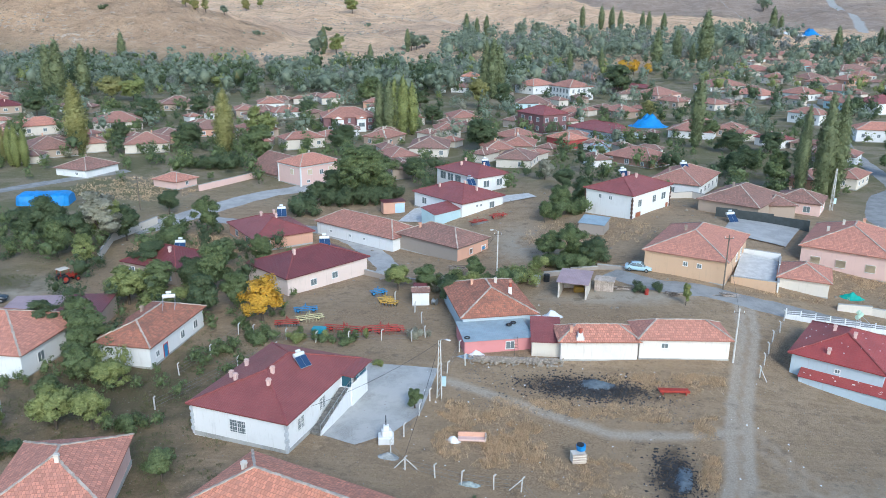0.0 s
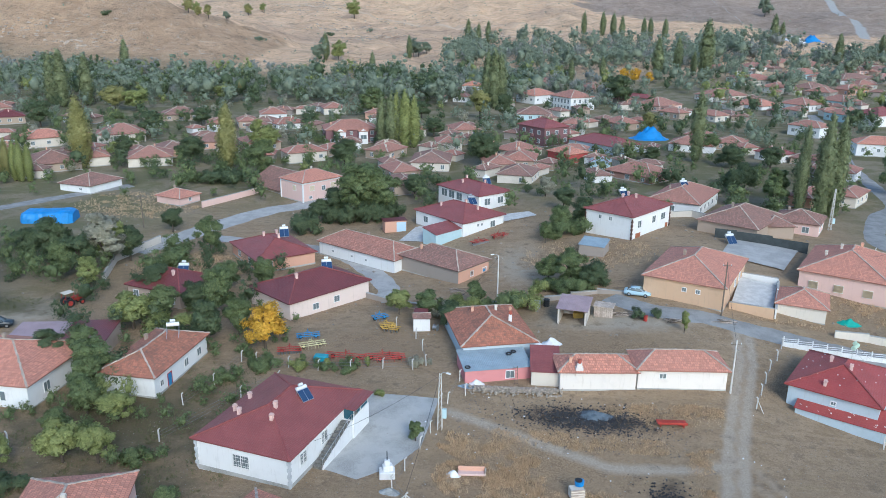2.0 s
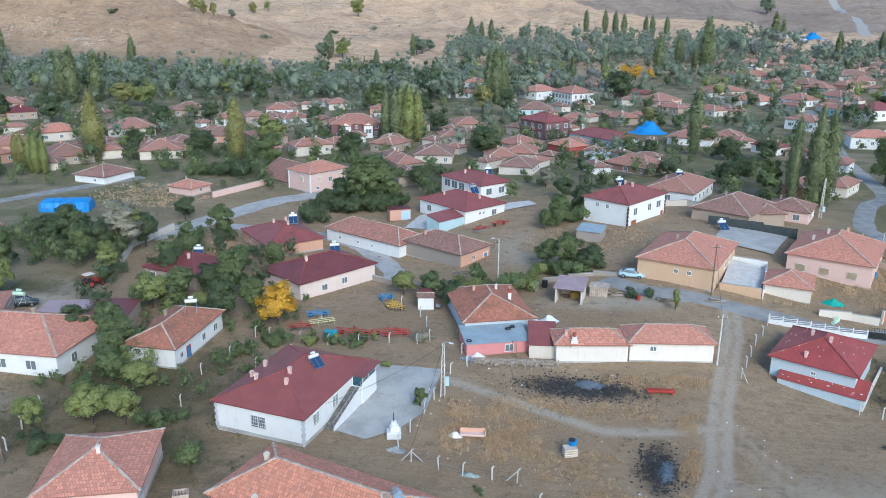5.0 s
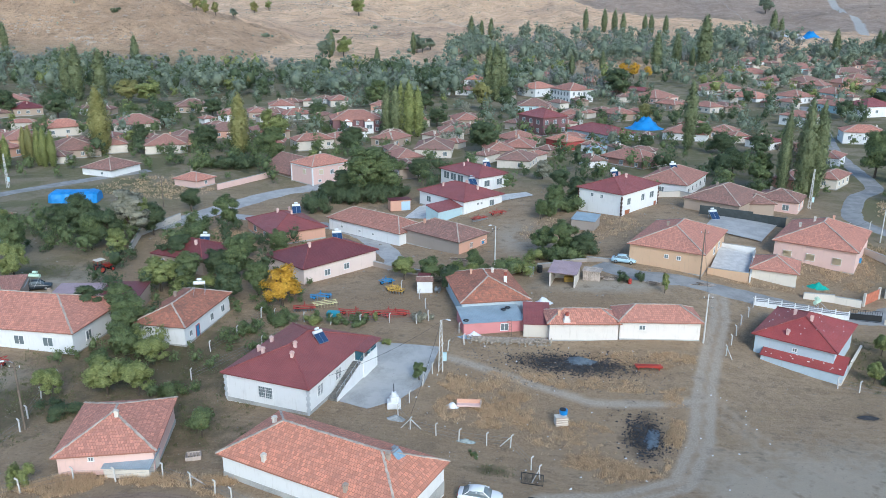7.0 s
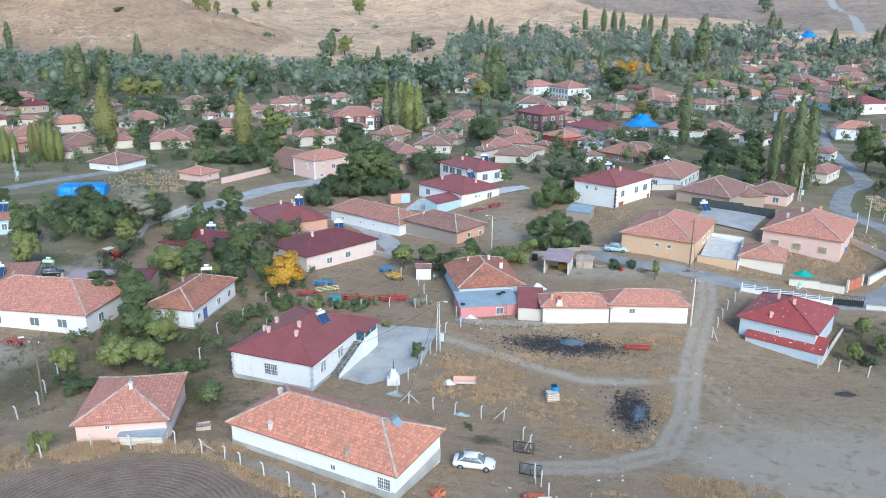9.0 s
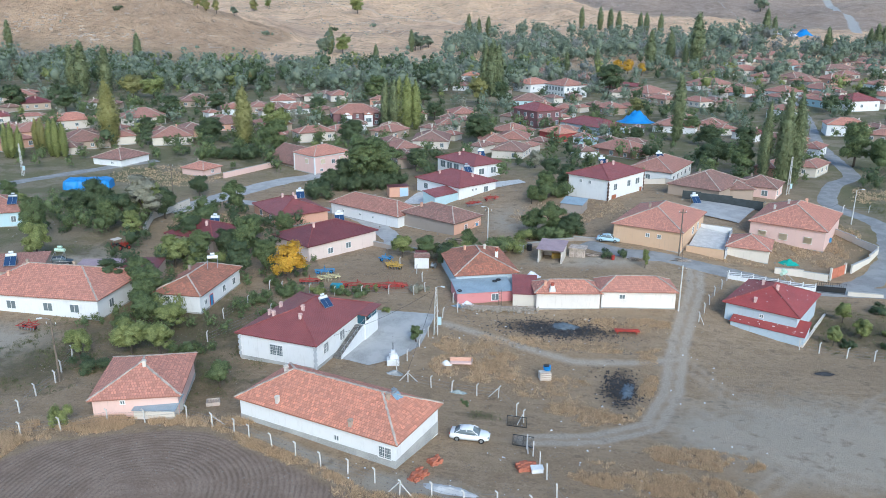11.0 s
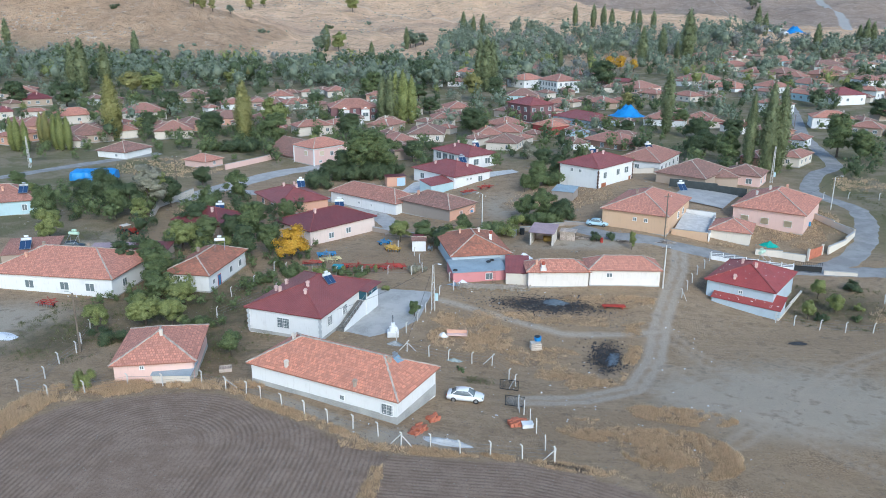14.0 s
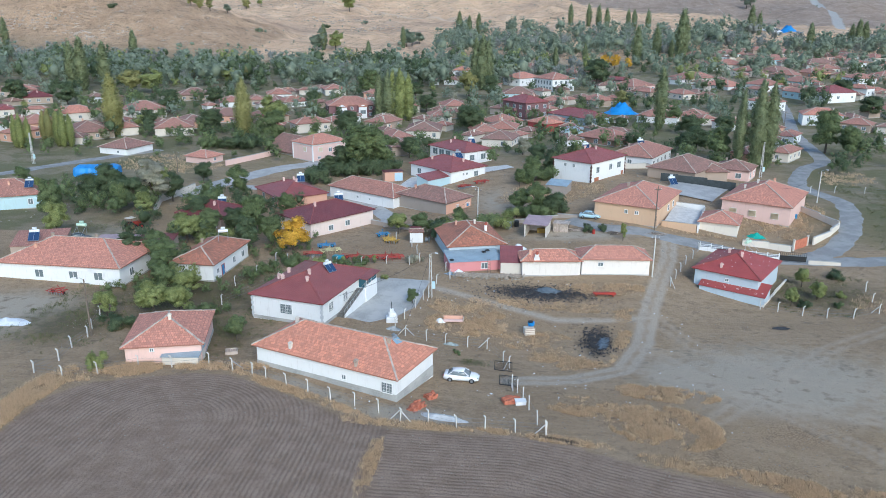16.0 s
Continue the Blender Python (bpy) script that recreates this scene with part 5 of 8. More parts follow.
def belt(x0, x1, y0, y1):
    return lambda r: (r.uniform(x0, x1), r.uniform(y0, y1))


# river and willow leaves bring painted haze to the far belt
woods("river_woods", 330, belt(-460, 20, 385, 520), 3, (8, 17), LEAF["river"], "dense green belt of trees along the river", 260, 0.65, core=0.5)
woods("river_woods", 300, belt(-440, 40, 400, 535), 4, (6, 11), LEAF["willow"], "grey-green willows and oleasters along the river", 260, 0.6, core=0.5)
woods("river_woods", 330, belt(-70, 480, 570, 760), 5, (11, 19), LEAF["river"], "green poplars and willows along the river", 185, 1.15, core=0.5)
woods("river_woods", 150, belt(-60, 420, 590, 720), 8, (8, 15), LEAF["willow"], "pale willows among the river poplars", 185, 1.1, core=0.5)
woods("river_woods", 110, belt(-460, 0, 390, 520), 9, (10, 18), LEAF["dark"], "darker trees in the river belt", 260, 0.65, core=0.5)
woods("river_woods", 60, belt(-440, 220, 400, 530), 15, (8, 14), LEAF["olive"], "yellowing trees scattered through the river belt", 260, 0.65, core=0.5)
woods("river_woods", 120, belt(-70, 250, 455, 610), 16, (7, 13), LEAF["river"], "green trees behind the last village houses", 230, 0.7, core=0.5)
woods("village_trees", 190, belt(-290, 250, 215, 480), 6, (4.5, 9), LEAF["dark"], "garden trees between the far village houses", 185, 0.5)
# far garden trees take the haze-tinted river leaf colour
woods("village_trees", 165, belt(-270, 200, 260, 460), 7, (5, 10), LEAF["river"], "green garden trees between the far houses", 185, 0.55)
woods("village_trees", 36, belt(-260, 260, 220, 480), 10, (4, 8), LEAF["olive"], "yellowing garden trees between the far houses", 185, 0.5)
woods("village_trees", 60, belt(-240, 260, 220, 480), 17, (3, 6), LEAF["pale"], "pale grey-green shrubs between the far houses", 185, 0.45)
woods("village_trees", 140, belt(-180, 130, 190, 300), 13, (2.5, 6), LEAF["green"], "garden shrubs and small trees between the houses", 130, 0.33)
woods("village_trees", 150, belt(-190, 70, 195, 330), 23, (3.5, 8), LEAF["green"], "green garden trees crowded between the houses", 230, 0.42)
woods("village_trees", 110, belt(-190, 110, 195, 330), 24, (3, 7), LEAF["dark"], "dark garden trees crowded between the houses", 230, 0.4)
woods("village_trees", 60, belt(20, 250, 300, 560), 25, (5, 10), LEAF["dark"], "dark trees between the farthest houses", 200, 0.6)
woods("hedge_scrub", 120, belt(-68, -36, 88, 150), 11, (1.2, 3.0), LEAF["green"], "overgrown shrubs in the gardens", 190, 0.18)
woods("hedge_scrub", 44, belt(-112, -55, 134, 168), 12, (1.6, 3.6), LEAF["dark"], "dark overgrown shrubs behind the barns", 190, 0.22)
woods("hill_scrub", 170, belt(-560, 460, 600, 1050), 14, (0.8, 2.0), LEAF["river"], "scattered dark shrubs on the dry hills", 40, 0.7, 3)
woods("garden_trees", 22, belt(-76, -40, 108, 150), 19, (3.2, 6.0), LEAF["dark"], "dense dark garden trees and hedges among the houses", 420, 0.24)
woods("garden_trees", 16, belt(-110, -70, 134, 162), 20, (3.5, 6.5), LEAF["green"], "dense garden trees and hedges behind the yard", 420, 0.26)
woods("garden_trees", 4, belt(-64, -46, 84, 104), 21, (2.5, 4.5), LEAF["olive"], "yellow-green garden saplings by the houses", 420, 0.2)

# tall poplars along the river
for i, (x, y, h) in enumerate(((-224.6, 363, 26.9), (-234.6, 370.5, 24.5), (-217, 371.6, 24.3), (-280.2, 526.9, 21.4), (-394.6, 549.6, 21.7), (-158.4, 603.6, 20.1), (-98.7, 635.7, 17.7), (-108.1, 534.9, 15.1),
                               (-61.4, 753.5, 23.1), (-51.8, 754.5, 19), (-43.5, 766.6, 21), (48.1, 803.3, 20.9), (66.6, 805.3, 22.4), (76.7, 806.4, 23.2), (83.2, 787.6, 21.6), (109.4, 830.2, 19.8))):
    tree("poplar", "poplar", x, y, h, 1.1, i % 2, "tall slender poplar with dusty green leaves by the river")
for i, (x, y, h) in enumerate(((113, 810.2, 22.3), (124.3, 792, 21.9), (108.4, 525.7, 36), (97, 558.6, 23.5), (78.5, 523.5, 25.6), (105.5, 547.5, 15.4), (211.9, 747.8, 28.3), (224.4, 766.4, 21.8),
                               (231.4, 644.7, 23.4), (276.1, 665, 22.9), (281.6, 665.8, 23), (276.1, 678.8, 19.3), (44.1, 521.7, 14.5), (23.5, 501.8, 14))):
    tree("poplar", "poplar", x, y, h, 1.1, i % 2, "tall slender poplar with dusty green leaves by the river")
for x, y, h in ((62, 500, 11), (70, 496, 9), (56, 506, 10)):
    tree("broad", "gold", x, y, h, 1.0, 0, "rounded tree with orange-yellow autumn leaves by the river")
for kind, col, x, y, h in (("broad", "amber", -302, 684, 13), ("broad", "olive", -309, 715, 11), ("tall", "amber", -288, 693, 13), ("broad", "amber", -296, 690, 10), ("broad", "river", -276, 705, 9), ("broad", "amber", -355, 975, 15), ("broad", "olive", -340, 985, 12),
                          ("broad", "olive", -211, 933, 23), ("broad", "river", 284, 1045, 24), ("bush", "dark", -356, 643, 5), ("bush", "river", -239, 683, 6), ("bush", "dark", -205, 800, 5), ("bush", "river", -170, 830, 5),
                          ("broad", "olive", -150, 608, 17), ("tall", "river", -160, 604, 19), ("broad", "river", -165, 601, 13), ("tall", "river", -99, 657, 17), ("broad", "river", -94, 655, 13), ("broad", "river", -88, 660, 11)):
    tree(kind, col, x, y, h, 1.1, 0, "rounded tree on the dry hillside" if kind != "bush" else "dark shrub on the dry hillside")


def outcrop(centres, seed):
    """Pale broken rock showing through the dry slopes, as one mass."""
    rng = np.random.default_rng(seed)
    V, F = [], []
    for cx, cy, r, n in centres:
        for i in range(n):
            x, y = cx + rng.normal() * r * 1.6, cy + rng.normal() * r * 0.8
            m = BALL_V * rng.uniform(0.6, 1.3, (len(BALL_V), 1)) * (rng.uniform(0.6, 2.4), rng.uniform(0.5, 1.4), rng.uniform(0.4, 1.1))
            F.append(BALL_F + len(V) * len(BALL_V))
            V.append(m + (x, y, land(x, y)))
    me = bpy.data.meshes.new("rock_outcrop")
    me.from_pydata(np.concatenate(V).tolist(), [], np.concatenate(F).tolist())
    me.materials.append(plain("pale_rock", (0.42, 0.34, 0.27), 0.95, 0, 0.4, 2, 0.5))
    tagged(new("rock_outcrop", me), "pale broken rock outcrops on the dry hillside", "rocks", "", "stuff")


outcrop(((-419, 602, 9, 40), (-393, 616, 10, 40), (-358, 588, 8, 36), (-330, 600, 14, 40), (-218, 864, 14, 70), (-170, 789, 11, 50), (-147, 789, 9, 36), (-222, 543, 10, 60), (-285, 1010, 30, 90), (-140, 931, 16, 30), (-28, 816, 20, 24)), 61)
for x, y, h in ((-46.4, 82.6, 5.3), (-56.2, 79.6, 4.4)):
    tree("fruit", "olive", x, y, h, 1.1, 1, "small yellow-green fruit tree behind the pink house")
for x, y, h in ((-44.5, 186.5, 5.0), (-47.5, 186.0, 5.0), (-38.5, 186.5, 5.5), (-41.5, 186.5, 6.0), (-35.5, 187.5, 6.0), (-52.5, 186.5, 4.0), (-32.5, 189.5, 5.0)):
    tree("bush", "dark", x, y, h, 0.9, 0, "dense dark green undergrowth below the tall trees")
for i, (x, y, h, kind, col) in enumerate(((-27.3, 108.4, 2.0, "tall", "olive"), (-25.3, 108.5, 1.8, "tall", "green"), (-23.1, 108.7, 2.0, "tall", "green"), (-21.8, 109.4, 1.9, "tall", "olive"), (-31.1, 109.2, 2.2, "tall", "green"),
                                          (-15.1, 110.0, 2.0, "bush", "pale"), (-10.5, 130.5, 4.0, "bush", "olive"), (-6.5, 132.0, 3.6, "bush", "green"), (-13.5, 129.5, 3.2, "bush", "pale"), (-8.5, 134.5, 4.6, "fruit", "green"))):
    tree(kind, col, x, y, h, 1.0, i % 2)


# ---- small builders ----
def on(x, y, yaw=0, lift=0.0):
    return pose(x, y, land(x, y) + lift, 0, 0, yaw)


def lean_to(x, y, yaw, a, b, low, rise, wall, roof, label, base=None, name="lean_to_shed", wins=()):
    """A low shed whose single slope falls towards local -y."""
    g = land(x, y) if base is None else base
    top = thing(name, pose(x, y, g, 0, 0, yaw), label, "shed")
    bm = bmesh.new()
    p = [(-a / 2, -b / 2), (a / 2, -b / 2), (a / 2, b / 2), (-a / 2, b / 2)]
    lo = [bm.verts.new((u, v, -0.4)) for u, v in p]
    up = [bm.verts.new((u, v, low + (rise if v > 0 else 0))) for u, v in p]
    for i in range(4):
        bm.faces.new((lo[i], lo[(i + 1) % 4], up[(i + 1) % 4], up[i]))
    bm.faces.new(up)
    part("wall", bm, WALL[wall], top, SAYS[wall] + " walls")
    r = part("roof", roof_mesh(a + 0.3, b + 0.4, rise * (b + 0.4) / b, thick=0.06, lean=True), ROOF[roof], top, ROOFSAYS[roof])
    r.location.z = low + 0.02
    for w in wins:
        window(top, w[0], w[1], w[2], a, b, *w[3:])
    return top


def door(parent, side, u, z, a, b, w, h, material, frame_mat=None):
    m = side_pose(side, u, z, a, b)
    f = part("door", boxes(((-w / 2, 0, 0), (0.12, 0.12, h)), ((w / 2, 0, 0), (0.12, 0.12, h)), ((0, 0, h / 2), (w + 0.12, 0.12, 0.12))), frame_mat or pvc, parent)
    f.matrix_local = m
    part("door_leaf", boxes(((0, 0, 0), (w - 0.1, 0.07, h)), ((0, -0.02, h * 0.22), (w * 0.6, 0.08, h * 0.32)), ((0, -0.02, -h * 0.22), (w * 0.6, 0.08, h * 0.32))), material, f)
    part("handle", boxes(((w * 0.36, -0.08, 0), (0.04, 0.08, 0.16))), steel, f)


panel_blue, pt, pb = mat("solar_glass")
pb.inputs["Base Color"].default_value, pb.inputs["Roughness"].default_value = (0.03, 0.06, 0.13, 1), 0.12
tank_white = plain("tank_white", (0.72, 0.74, 0.74), 0.35, 0, 0.12)
tank_green = plain("tank_green", (0.5, 0.66, 0.52), 0.4, 0, 0.15)


def solar_heater(x, y, z, yaw, label, tank=None, flat=True, scale=1.0, face=None):
    top = thing("solar_water_heater", pose(x, y, z, 0, 0, yaw) @ Matrix.Scale(scale, 4), label, "water heater", "roof water heaters")
    if flat:
        p = part("collector", boxes(((0, 0, 0), (1.9, 2.0, 0.1))), steel, top, "framed collector panel")
        p.matrix_local = pose(0, -0.7, 0.55, 38)
        q = part("glass", boxes(((-0.47, 0, 0.06), (0.88, 1.86, 0.02)), ((0.47, 0, 0.06), (0.88, 1.86, 0.02))), face or panel_blue, p)
    bm = rod(bmesh.new(), (-0.85, 0.35, 1.35), (0.85, 0.35, 1.35), 0.29, None, 14)
    part("tank", bm, tank or tank_white, top, "lying cylindrical tank")
    part("small_tank", rod(bmesh.new(), (-0.35, 0.5, 1.85), (0.35, 0.5, 1.85), 0.2, None, 12), tank or tank_white, top)
    part("stand", rods((((-0.8, 0.35, -0.2), (-0.8, 0.35, 1.3)), ((0.8, 0.35, -0.2), (0.8, 0.35, 1.3)), ((-0.8, -1.4, -0.05), (-0.8, 0.35, 1.2)), ((0.8, -1.4, -0.05), (0.8, 0.35, 1.2)), ((0, 0.5, 1.4), (0, 0.5, 1.8))), 0.03), steel, top)
    return top


POST = mesh_of(boxes(((0, 0, 0.7), (0.13, 0.13, 1.6)), ((0.1, 0, 1.6), (0.34, 0.12, 0.12), 0, 0, -0.75)), "post")
POST.materials.append(post_mat)
wire_mat = plain("wire", (0.3, 0.3, 0.3), 0.5, 0.6, 0.1)


def fence(pts, label, braces=(), turn=0, rows=(0.35, 0.8, 1.25)):
    """Concrete posts with bent tops and strained wires."""
    x0, y0 = pts[0]
    top = thing("fence", on(x0, y0), label, "fence")
    inv = top.matrix_world.inverted()
    spots = []
    for i, (x, y) in enumerate(pts):
        p = part("post", POST, None, top)
        p.matrix_local = inv @ on(x, y, turn + (i * 37 % 13) - 6) @ pose(0, 0, 0, (i * 29 % 7) - 3, (i * 17 % 7) - 3)
        spots.append(inv @ Vector((x, y, land(x, y))))
    for h in rows:
        part("wire", tube(bmesh.new(), [p + Vector((0, 0, h)) for p in spots], 0.014), wire_mat, top)
    for i, dx, dy in braces:
        a = spots[i]
        part("brace", rod(bmesh.new(), a + Vector((dx, dy, -0.05)), a + Vector((0, 0, 1.35)), 0.06, None, 4), post_mat, top)
    return top


def wall_run(pts, h, thick, material, label, name="boundary_wall", cap=True):
    bm, cp = bmesh.new(), bmesh.new()
    for (ax, ay), (bx, by) in zip(pts, pts[1:]):
        n = max(1, int(math.hypot(bx - ax, by - ay) / 4))
        for k in range(n):
            px, py, qx, qy = ax + (bx - ax) * k / n, ay + (by - ay) * k / n, ax + (bx - ax) * (k + 1) / n, ay + (by - ay) * (k + 1) / n
            z = (land(px, py) + land(qx, qy)) / 2
            ang, ln = math.atan2(qy - py, qx - px), math.hypot(qx - px, qy - py)
            box(bm, ((px + qx) / 2, (py + qy) / 2, z + h / 2 - 0.2), (ln + 0.02, thick, h + 0.4), ang)
            box(cp, ((px + qx) / 2, (py + qy) / 2, z + h + 0.04), (ln + 0.02, thick + 0.1, 0.08), ang)
    ob = part(name, bm, material)
    tagged(ob, label, "wall", "", "structure")
    if cap:
        part("coping", cp, concrete, ob)
    else:
        cp.free()
    return ob


def patch(poly, material, name, label, lift=0.05, cat="paving"):
    """A slab laid over the land."""
    bm = bmesh.new()
    f = bm.faces.new([bm.verts.new((x, y, 0)) for x, y in poly])
    bmesh.ops.triangulate(bm, faces=[f])
    for _ in range(3):
        bmesh.ops.subdivide_edges(bm, edges=bm.edges[:], cuts=1, use_grid_fill=True)
    for v in bm.verts:
        v.co.z = land(v.co.x, v.co.y) + lift
    for f in bm.faces:
        if f.normal.z < 0:
            f.normal_flip()
    ob = part(name, bm, material)
    return tagged(ob, label, cat, "", "structure")


def wheel(parent, x, y, r, w, rim=None):
    t = part("wheel", rod(bmesh.new(), (0, -w / 2, 0), (0, w / 2, 0), r, None, 16), dark_steel, parent, "black rubber tyre")
    t.location = (x, y, r)
    part("rim", rod(bmesh.new(), (0, -w / 2 - 0.015, 0), (0, w / 2 + 0.015, 0), r * 0.6, None, 12), rim or steel, t)


def car(x, y, yaw, paint, label, k=1.0, tall=1.0):
    top = thing("car", on(x, y, yaw, 0.02), label, "car")
    prof = [(-2.22, 0.42, 0.78, 0.72), (-2.1, 0.3, 0.95, 0.82), (-1.4, 0.25, 1.0, 0.87), (0.0, 0.24, 0.93, 0.88), (0.95, 0.24, 0.92, 0.87), (1.75, 0.27, 0.8, 0.84), (2.15, 0.34, 0.66, 0.76), (2.25, 0.42, 0.58, 0.66)]

    def loft(rows, ring):
        bm = bmesh.new()
        rs = [[bm.verts.new(p) for p in ring(*row)] for row in rows]
        for a, b in zip(rs, rs[1:]):
            for i in range(len(a)):
                j = (i + 1) % len(a)
                bm.faces.new((a[i], b[i], b[j], a[j])).smooth = True
        bm.faces.new(rs[0]), bm.faces.new(rs[-1][::-1])
        bmesh.ops.recalc_face_normals(bm, faces=bm.faces[:])
        return bm

    part("body", loft([(a * k, b * tall, c * tall, d * k) for a, b, c, d in prof], lambda px, lo, hi, hw: [(px, -hw * 0.92, lo), (px, -hw, lo + (hi - lo) * 0.35), (px, -hw * 0.97, hi - 0.06), (px, -hw * 0.86, hi), (px, hw * 0.86, hi), (px, hw * 0.97, hi - 0.06), (px, hw, lo + (hi - lo) * 0.35), (px, hw * 0.92, lo)]), paint, top)
    cab = [(-1.75, 0.95, 0.74), (-1.05, 1.38, 0.62), (-0.2, 1.46, 0.62), (0.35, 1.4, 0.62), (1.15, 0.93, 0.74)]
    part("glasshouse", loft([(a * k, 0.9 * tall, b * tall, c * k) for a, b, c in cab], lambda px, lo, hi, hw: [(px, -0.8 * k, lo - 0.05), (px, -hw, hi), (px, hw, hi), (px, 0.8 * k, lo - 0.05)]), glass, top, "tinted car windows")
    part("roof", loft([(a * k, b * tall, c * k, d * k) for a, b, c, d in ((-1.1, 1.385, 0.6, 0), (-0.7, 1.455, 0.63, 0), (-0.1, 1.49, 0.64, 0), (0.4, 1.42, 0.62, 0))], lambda px, hi, hw, q: [(px, -hw, hi - 0.05), (px, -hw * 0.85, hi + 0.015), (px, hw * 0.85, hi + 0.015), (px, hw, hi - 0.05)]), paint, top)
    for s in (-1, 1):
        part("pillar", rods((((-0.3 * k, s * 0.69 * k, 0.9 * tall), (-0.32 * k, s * 0.62 * k, 1.44 * tall)), ((1.0 * k, s * 0.72 * k, 0.95 * tall), (0.4 * k, s * 0.61 * k, 1.4 * tall)), ((-1.6 * k, s * 0.72 * k, 0.96 * tall), (-1.05 * k, s * 0.61 * k, 1.37 * tall))), 0.045), paint, top)
        part("headlight", boxes(((2.1 * k, s * 0.58 * k, 0.62 * tall), (0.18, 0.3, 0.13))), glass, top, "clear headlight")
        part("tail_light", boxes(((-2.14 * k, s * 0.6 * k, 0.8 * tall), (0.14, 0.28, 0.16))), rust_red, top, "red tail light")
        part("mirror", boxes(((0.75 * k, s * 0.98 * k, 0.95 * tall), (0.14, 0.2, 0.13))), paint, top)
        for px in (-1.35, 1.38):
            wheel(top, px * k, s * 0.78 * k, 0.32 * tall, 0.2)
    return top


def tractor(x, y, yaw, paint, label):
    top = thing("tractor", on(x, y, yaw), label, "tractor")
    part("hood", boxes(((0.9, 0, 1.15), (1.7, 0.7, 0.7), 0, 0, 0, 0.08)), paint, top)
    part("body", boxes(((-0.4, 0, 0.9), (1.6, 0.6, 0.6)), ((-0.6, 0, 1.3), (0.6, 0.5, 0.5))), dark_steel, top)
    part("canopy", boxes(((-0.6, 0, 2.45), (1.7, 1.5, 0.1))), WALL["cream"], top, "cream cab roof")
    part("cab_frame", rods([((sx, sy, 1.2), (sx, sy, 2.42)) for sx in (-1.3, 0.1) for sy in (-0.65, 0.65)], 0.04), paint, top)
    for s in (-1, 1):
        wheel(top, -0.8, s * 0.85, 0.75, 0.4, rust_red)
        wheel(top, 1.4, s * 0.7, 0.42, 0.26, rust_red)
    return top


def implement(x, y, yaw, ln, paint, label, kind="harrow", name="farm_implement"):
    """A steel farm tool: frame beams, cross bars, tines or discs, drawbar."""
    top = thing(name, on(x, y, yaw), label, "farm tool", "farm tools in the yard")
    h = 0.7
    beams = [((-ln / 2, s, h), (ln / 2, s, h)) for s in (-0.7, 0.0, 0.7)]
    part("frame", rods(beams, 0.07, 4), paint, top)
    bar = mesh_of(rods([((0, -0.75, h), (0, 0.75, h))], 0.06, 4), "cross_bar")
    for u in (-0.45, -0.15, 0.15, 0.45):
        part("cross_bar", bar, paint, top).location.x = u * ln
    n = int(ln / 0.45)
    for i in range(n):
        u = (i + 0.5) / n * ln - ln / 2
        if kind == "discs":
            part("disc", rod(bmesh.new(), (u, -0.4, 0.32), (u + 0.05, -0.36, 0.32), 0.32, 0.28, 12), steel, top)
        else:
            part("tine", rods((((u, -0.6, h), (u + 0.05, -0.75, 0.3)), ((u + 0.05, -0.75, 0.3), (u, -0.5, -0.02))), 0.03, 4), paint, top)
    part("drawbar", rods((((-0.4, 0.7, h), (0, 1.9, 0.6)), ((0.4, 0.7, h), (0, 1.9, 0.6)), ((0, 0, h), (0, 0.3, 1.5)), ((0, 0.7, h), (0, 0.3, 1.5))), 0.05, 4), paint, top)
    for s in (-1, 1):
        wheel(top, s * ln * 0.32, 0.2, 0.34, 0.2, paint)
    return top


def pole(x, y, h, label, lattice=False, lamp=0, material=None):
    top = thing("utility_pole", on(x, y), label, "pole")
    if lattice:
        legs = [((sx * 0.28, sy * 0.28, 0), (sx * 0.1, sy * 0.1, h)) for sx in (-1, 1) for sy in (-1, 1)]
        part("mast", rods(legs, 0.05, 4), post_mat, top)
        for i in range(int(h / 0.8)):
            z0, z1 = i * 0.8, i * 0.8 + 0.8
            w0, w1 = 0.28 - 0.18 * z0 / h, 0.28 - 0.18 * z1 / h
            part("brace", rods((((-w0, -w0, z0), (w1, -w1, z1)), ((w0, -w0, z0), (w1, w1, z1)), ((-w0, w0, z0), (-w1, -w1, z1))), 0.03, 3), post_mat, top)
        part("meter_box", boxes(((0.55, -0.1, 2.2), (0.5, 0.35, 1.2), 0, 0, 0, 0.02)), WALL["turq"], top, "pale metal meter box")
    else:
        part("mast", rod(bmesh.new(), (0, 0, -0.2), (0, 0, h), 0.14, 0.09, 8), material or post_mat, top)
        part("cross_arm", boxes(((0, 0, h - 0.6), (1.4, 0.1, 0.1))), wood, top)
        for s in (-0.6, 0, 0.6):
            part("insulator", rod(bmesh.new(), (s, 0, h - 0.55), (s, 0, h - 0.3), 0.05, 0.03, 6), pvc, top)
    if lamp:
        part("lamp_arm", rods((((0, 0, h - 0.1), (0.35 * lamp, -0.2, h + 0.25)), ((0.35 * lamp, -0.2, h + 0.25), (0.9 * lamp, -0.5, h + 0.35))), 0.035), steel, top)
        part("lamp_head", boxes(((1.05 * lamp, -0.58, h + 0.34), (0.6, 0.26, 0.14), -0.5 * lamp, 0, 0, 0.03)), pvc, top, "white street-lamp head")
    return top


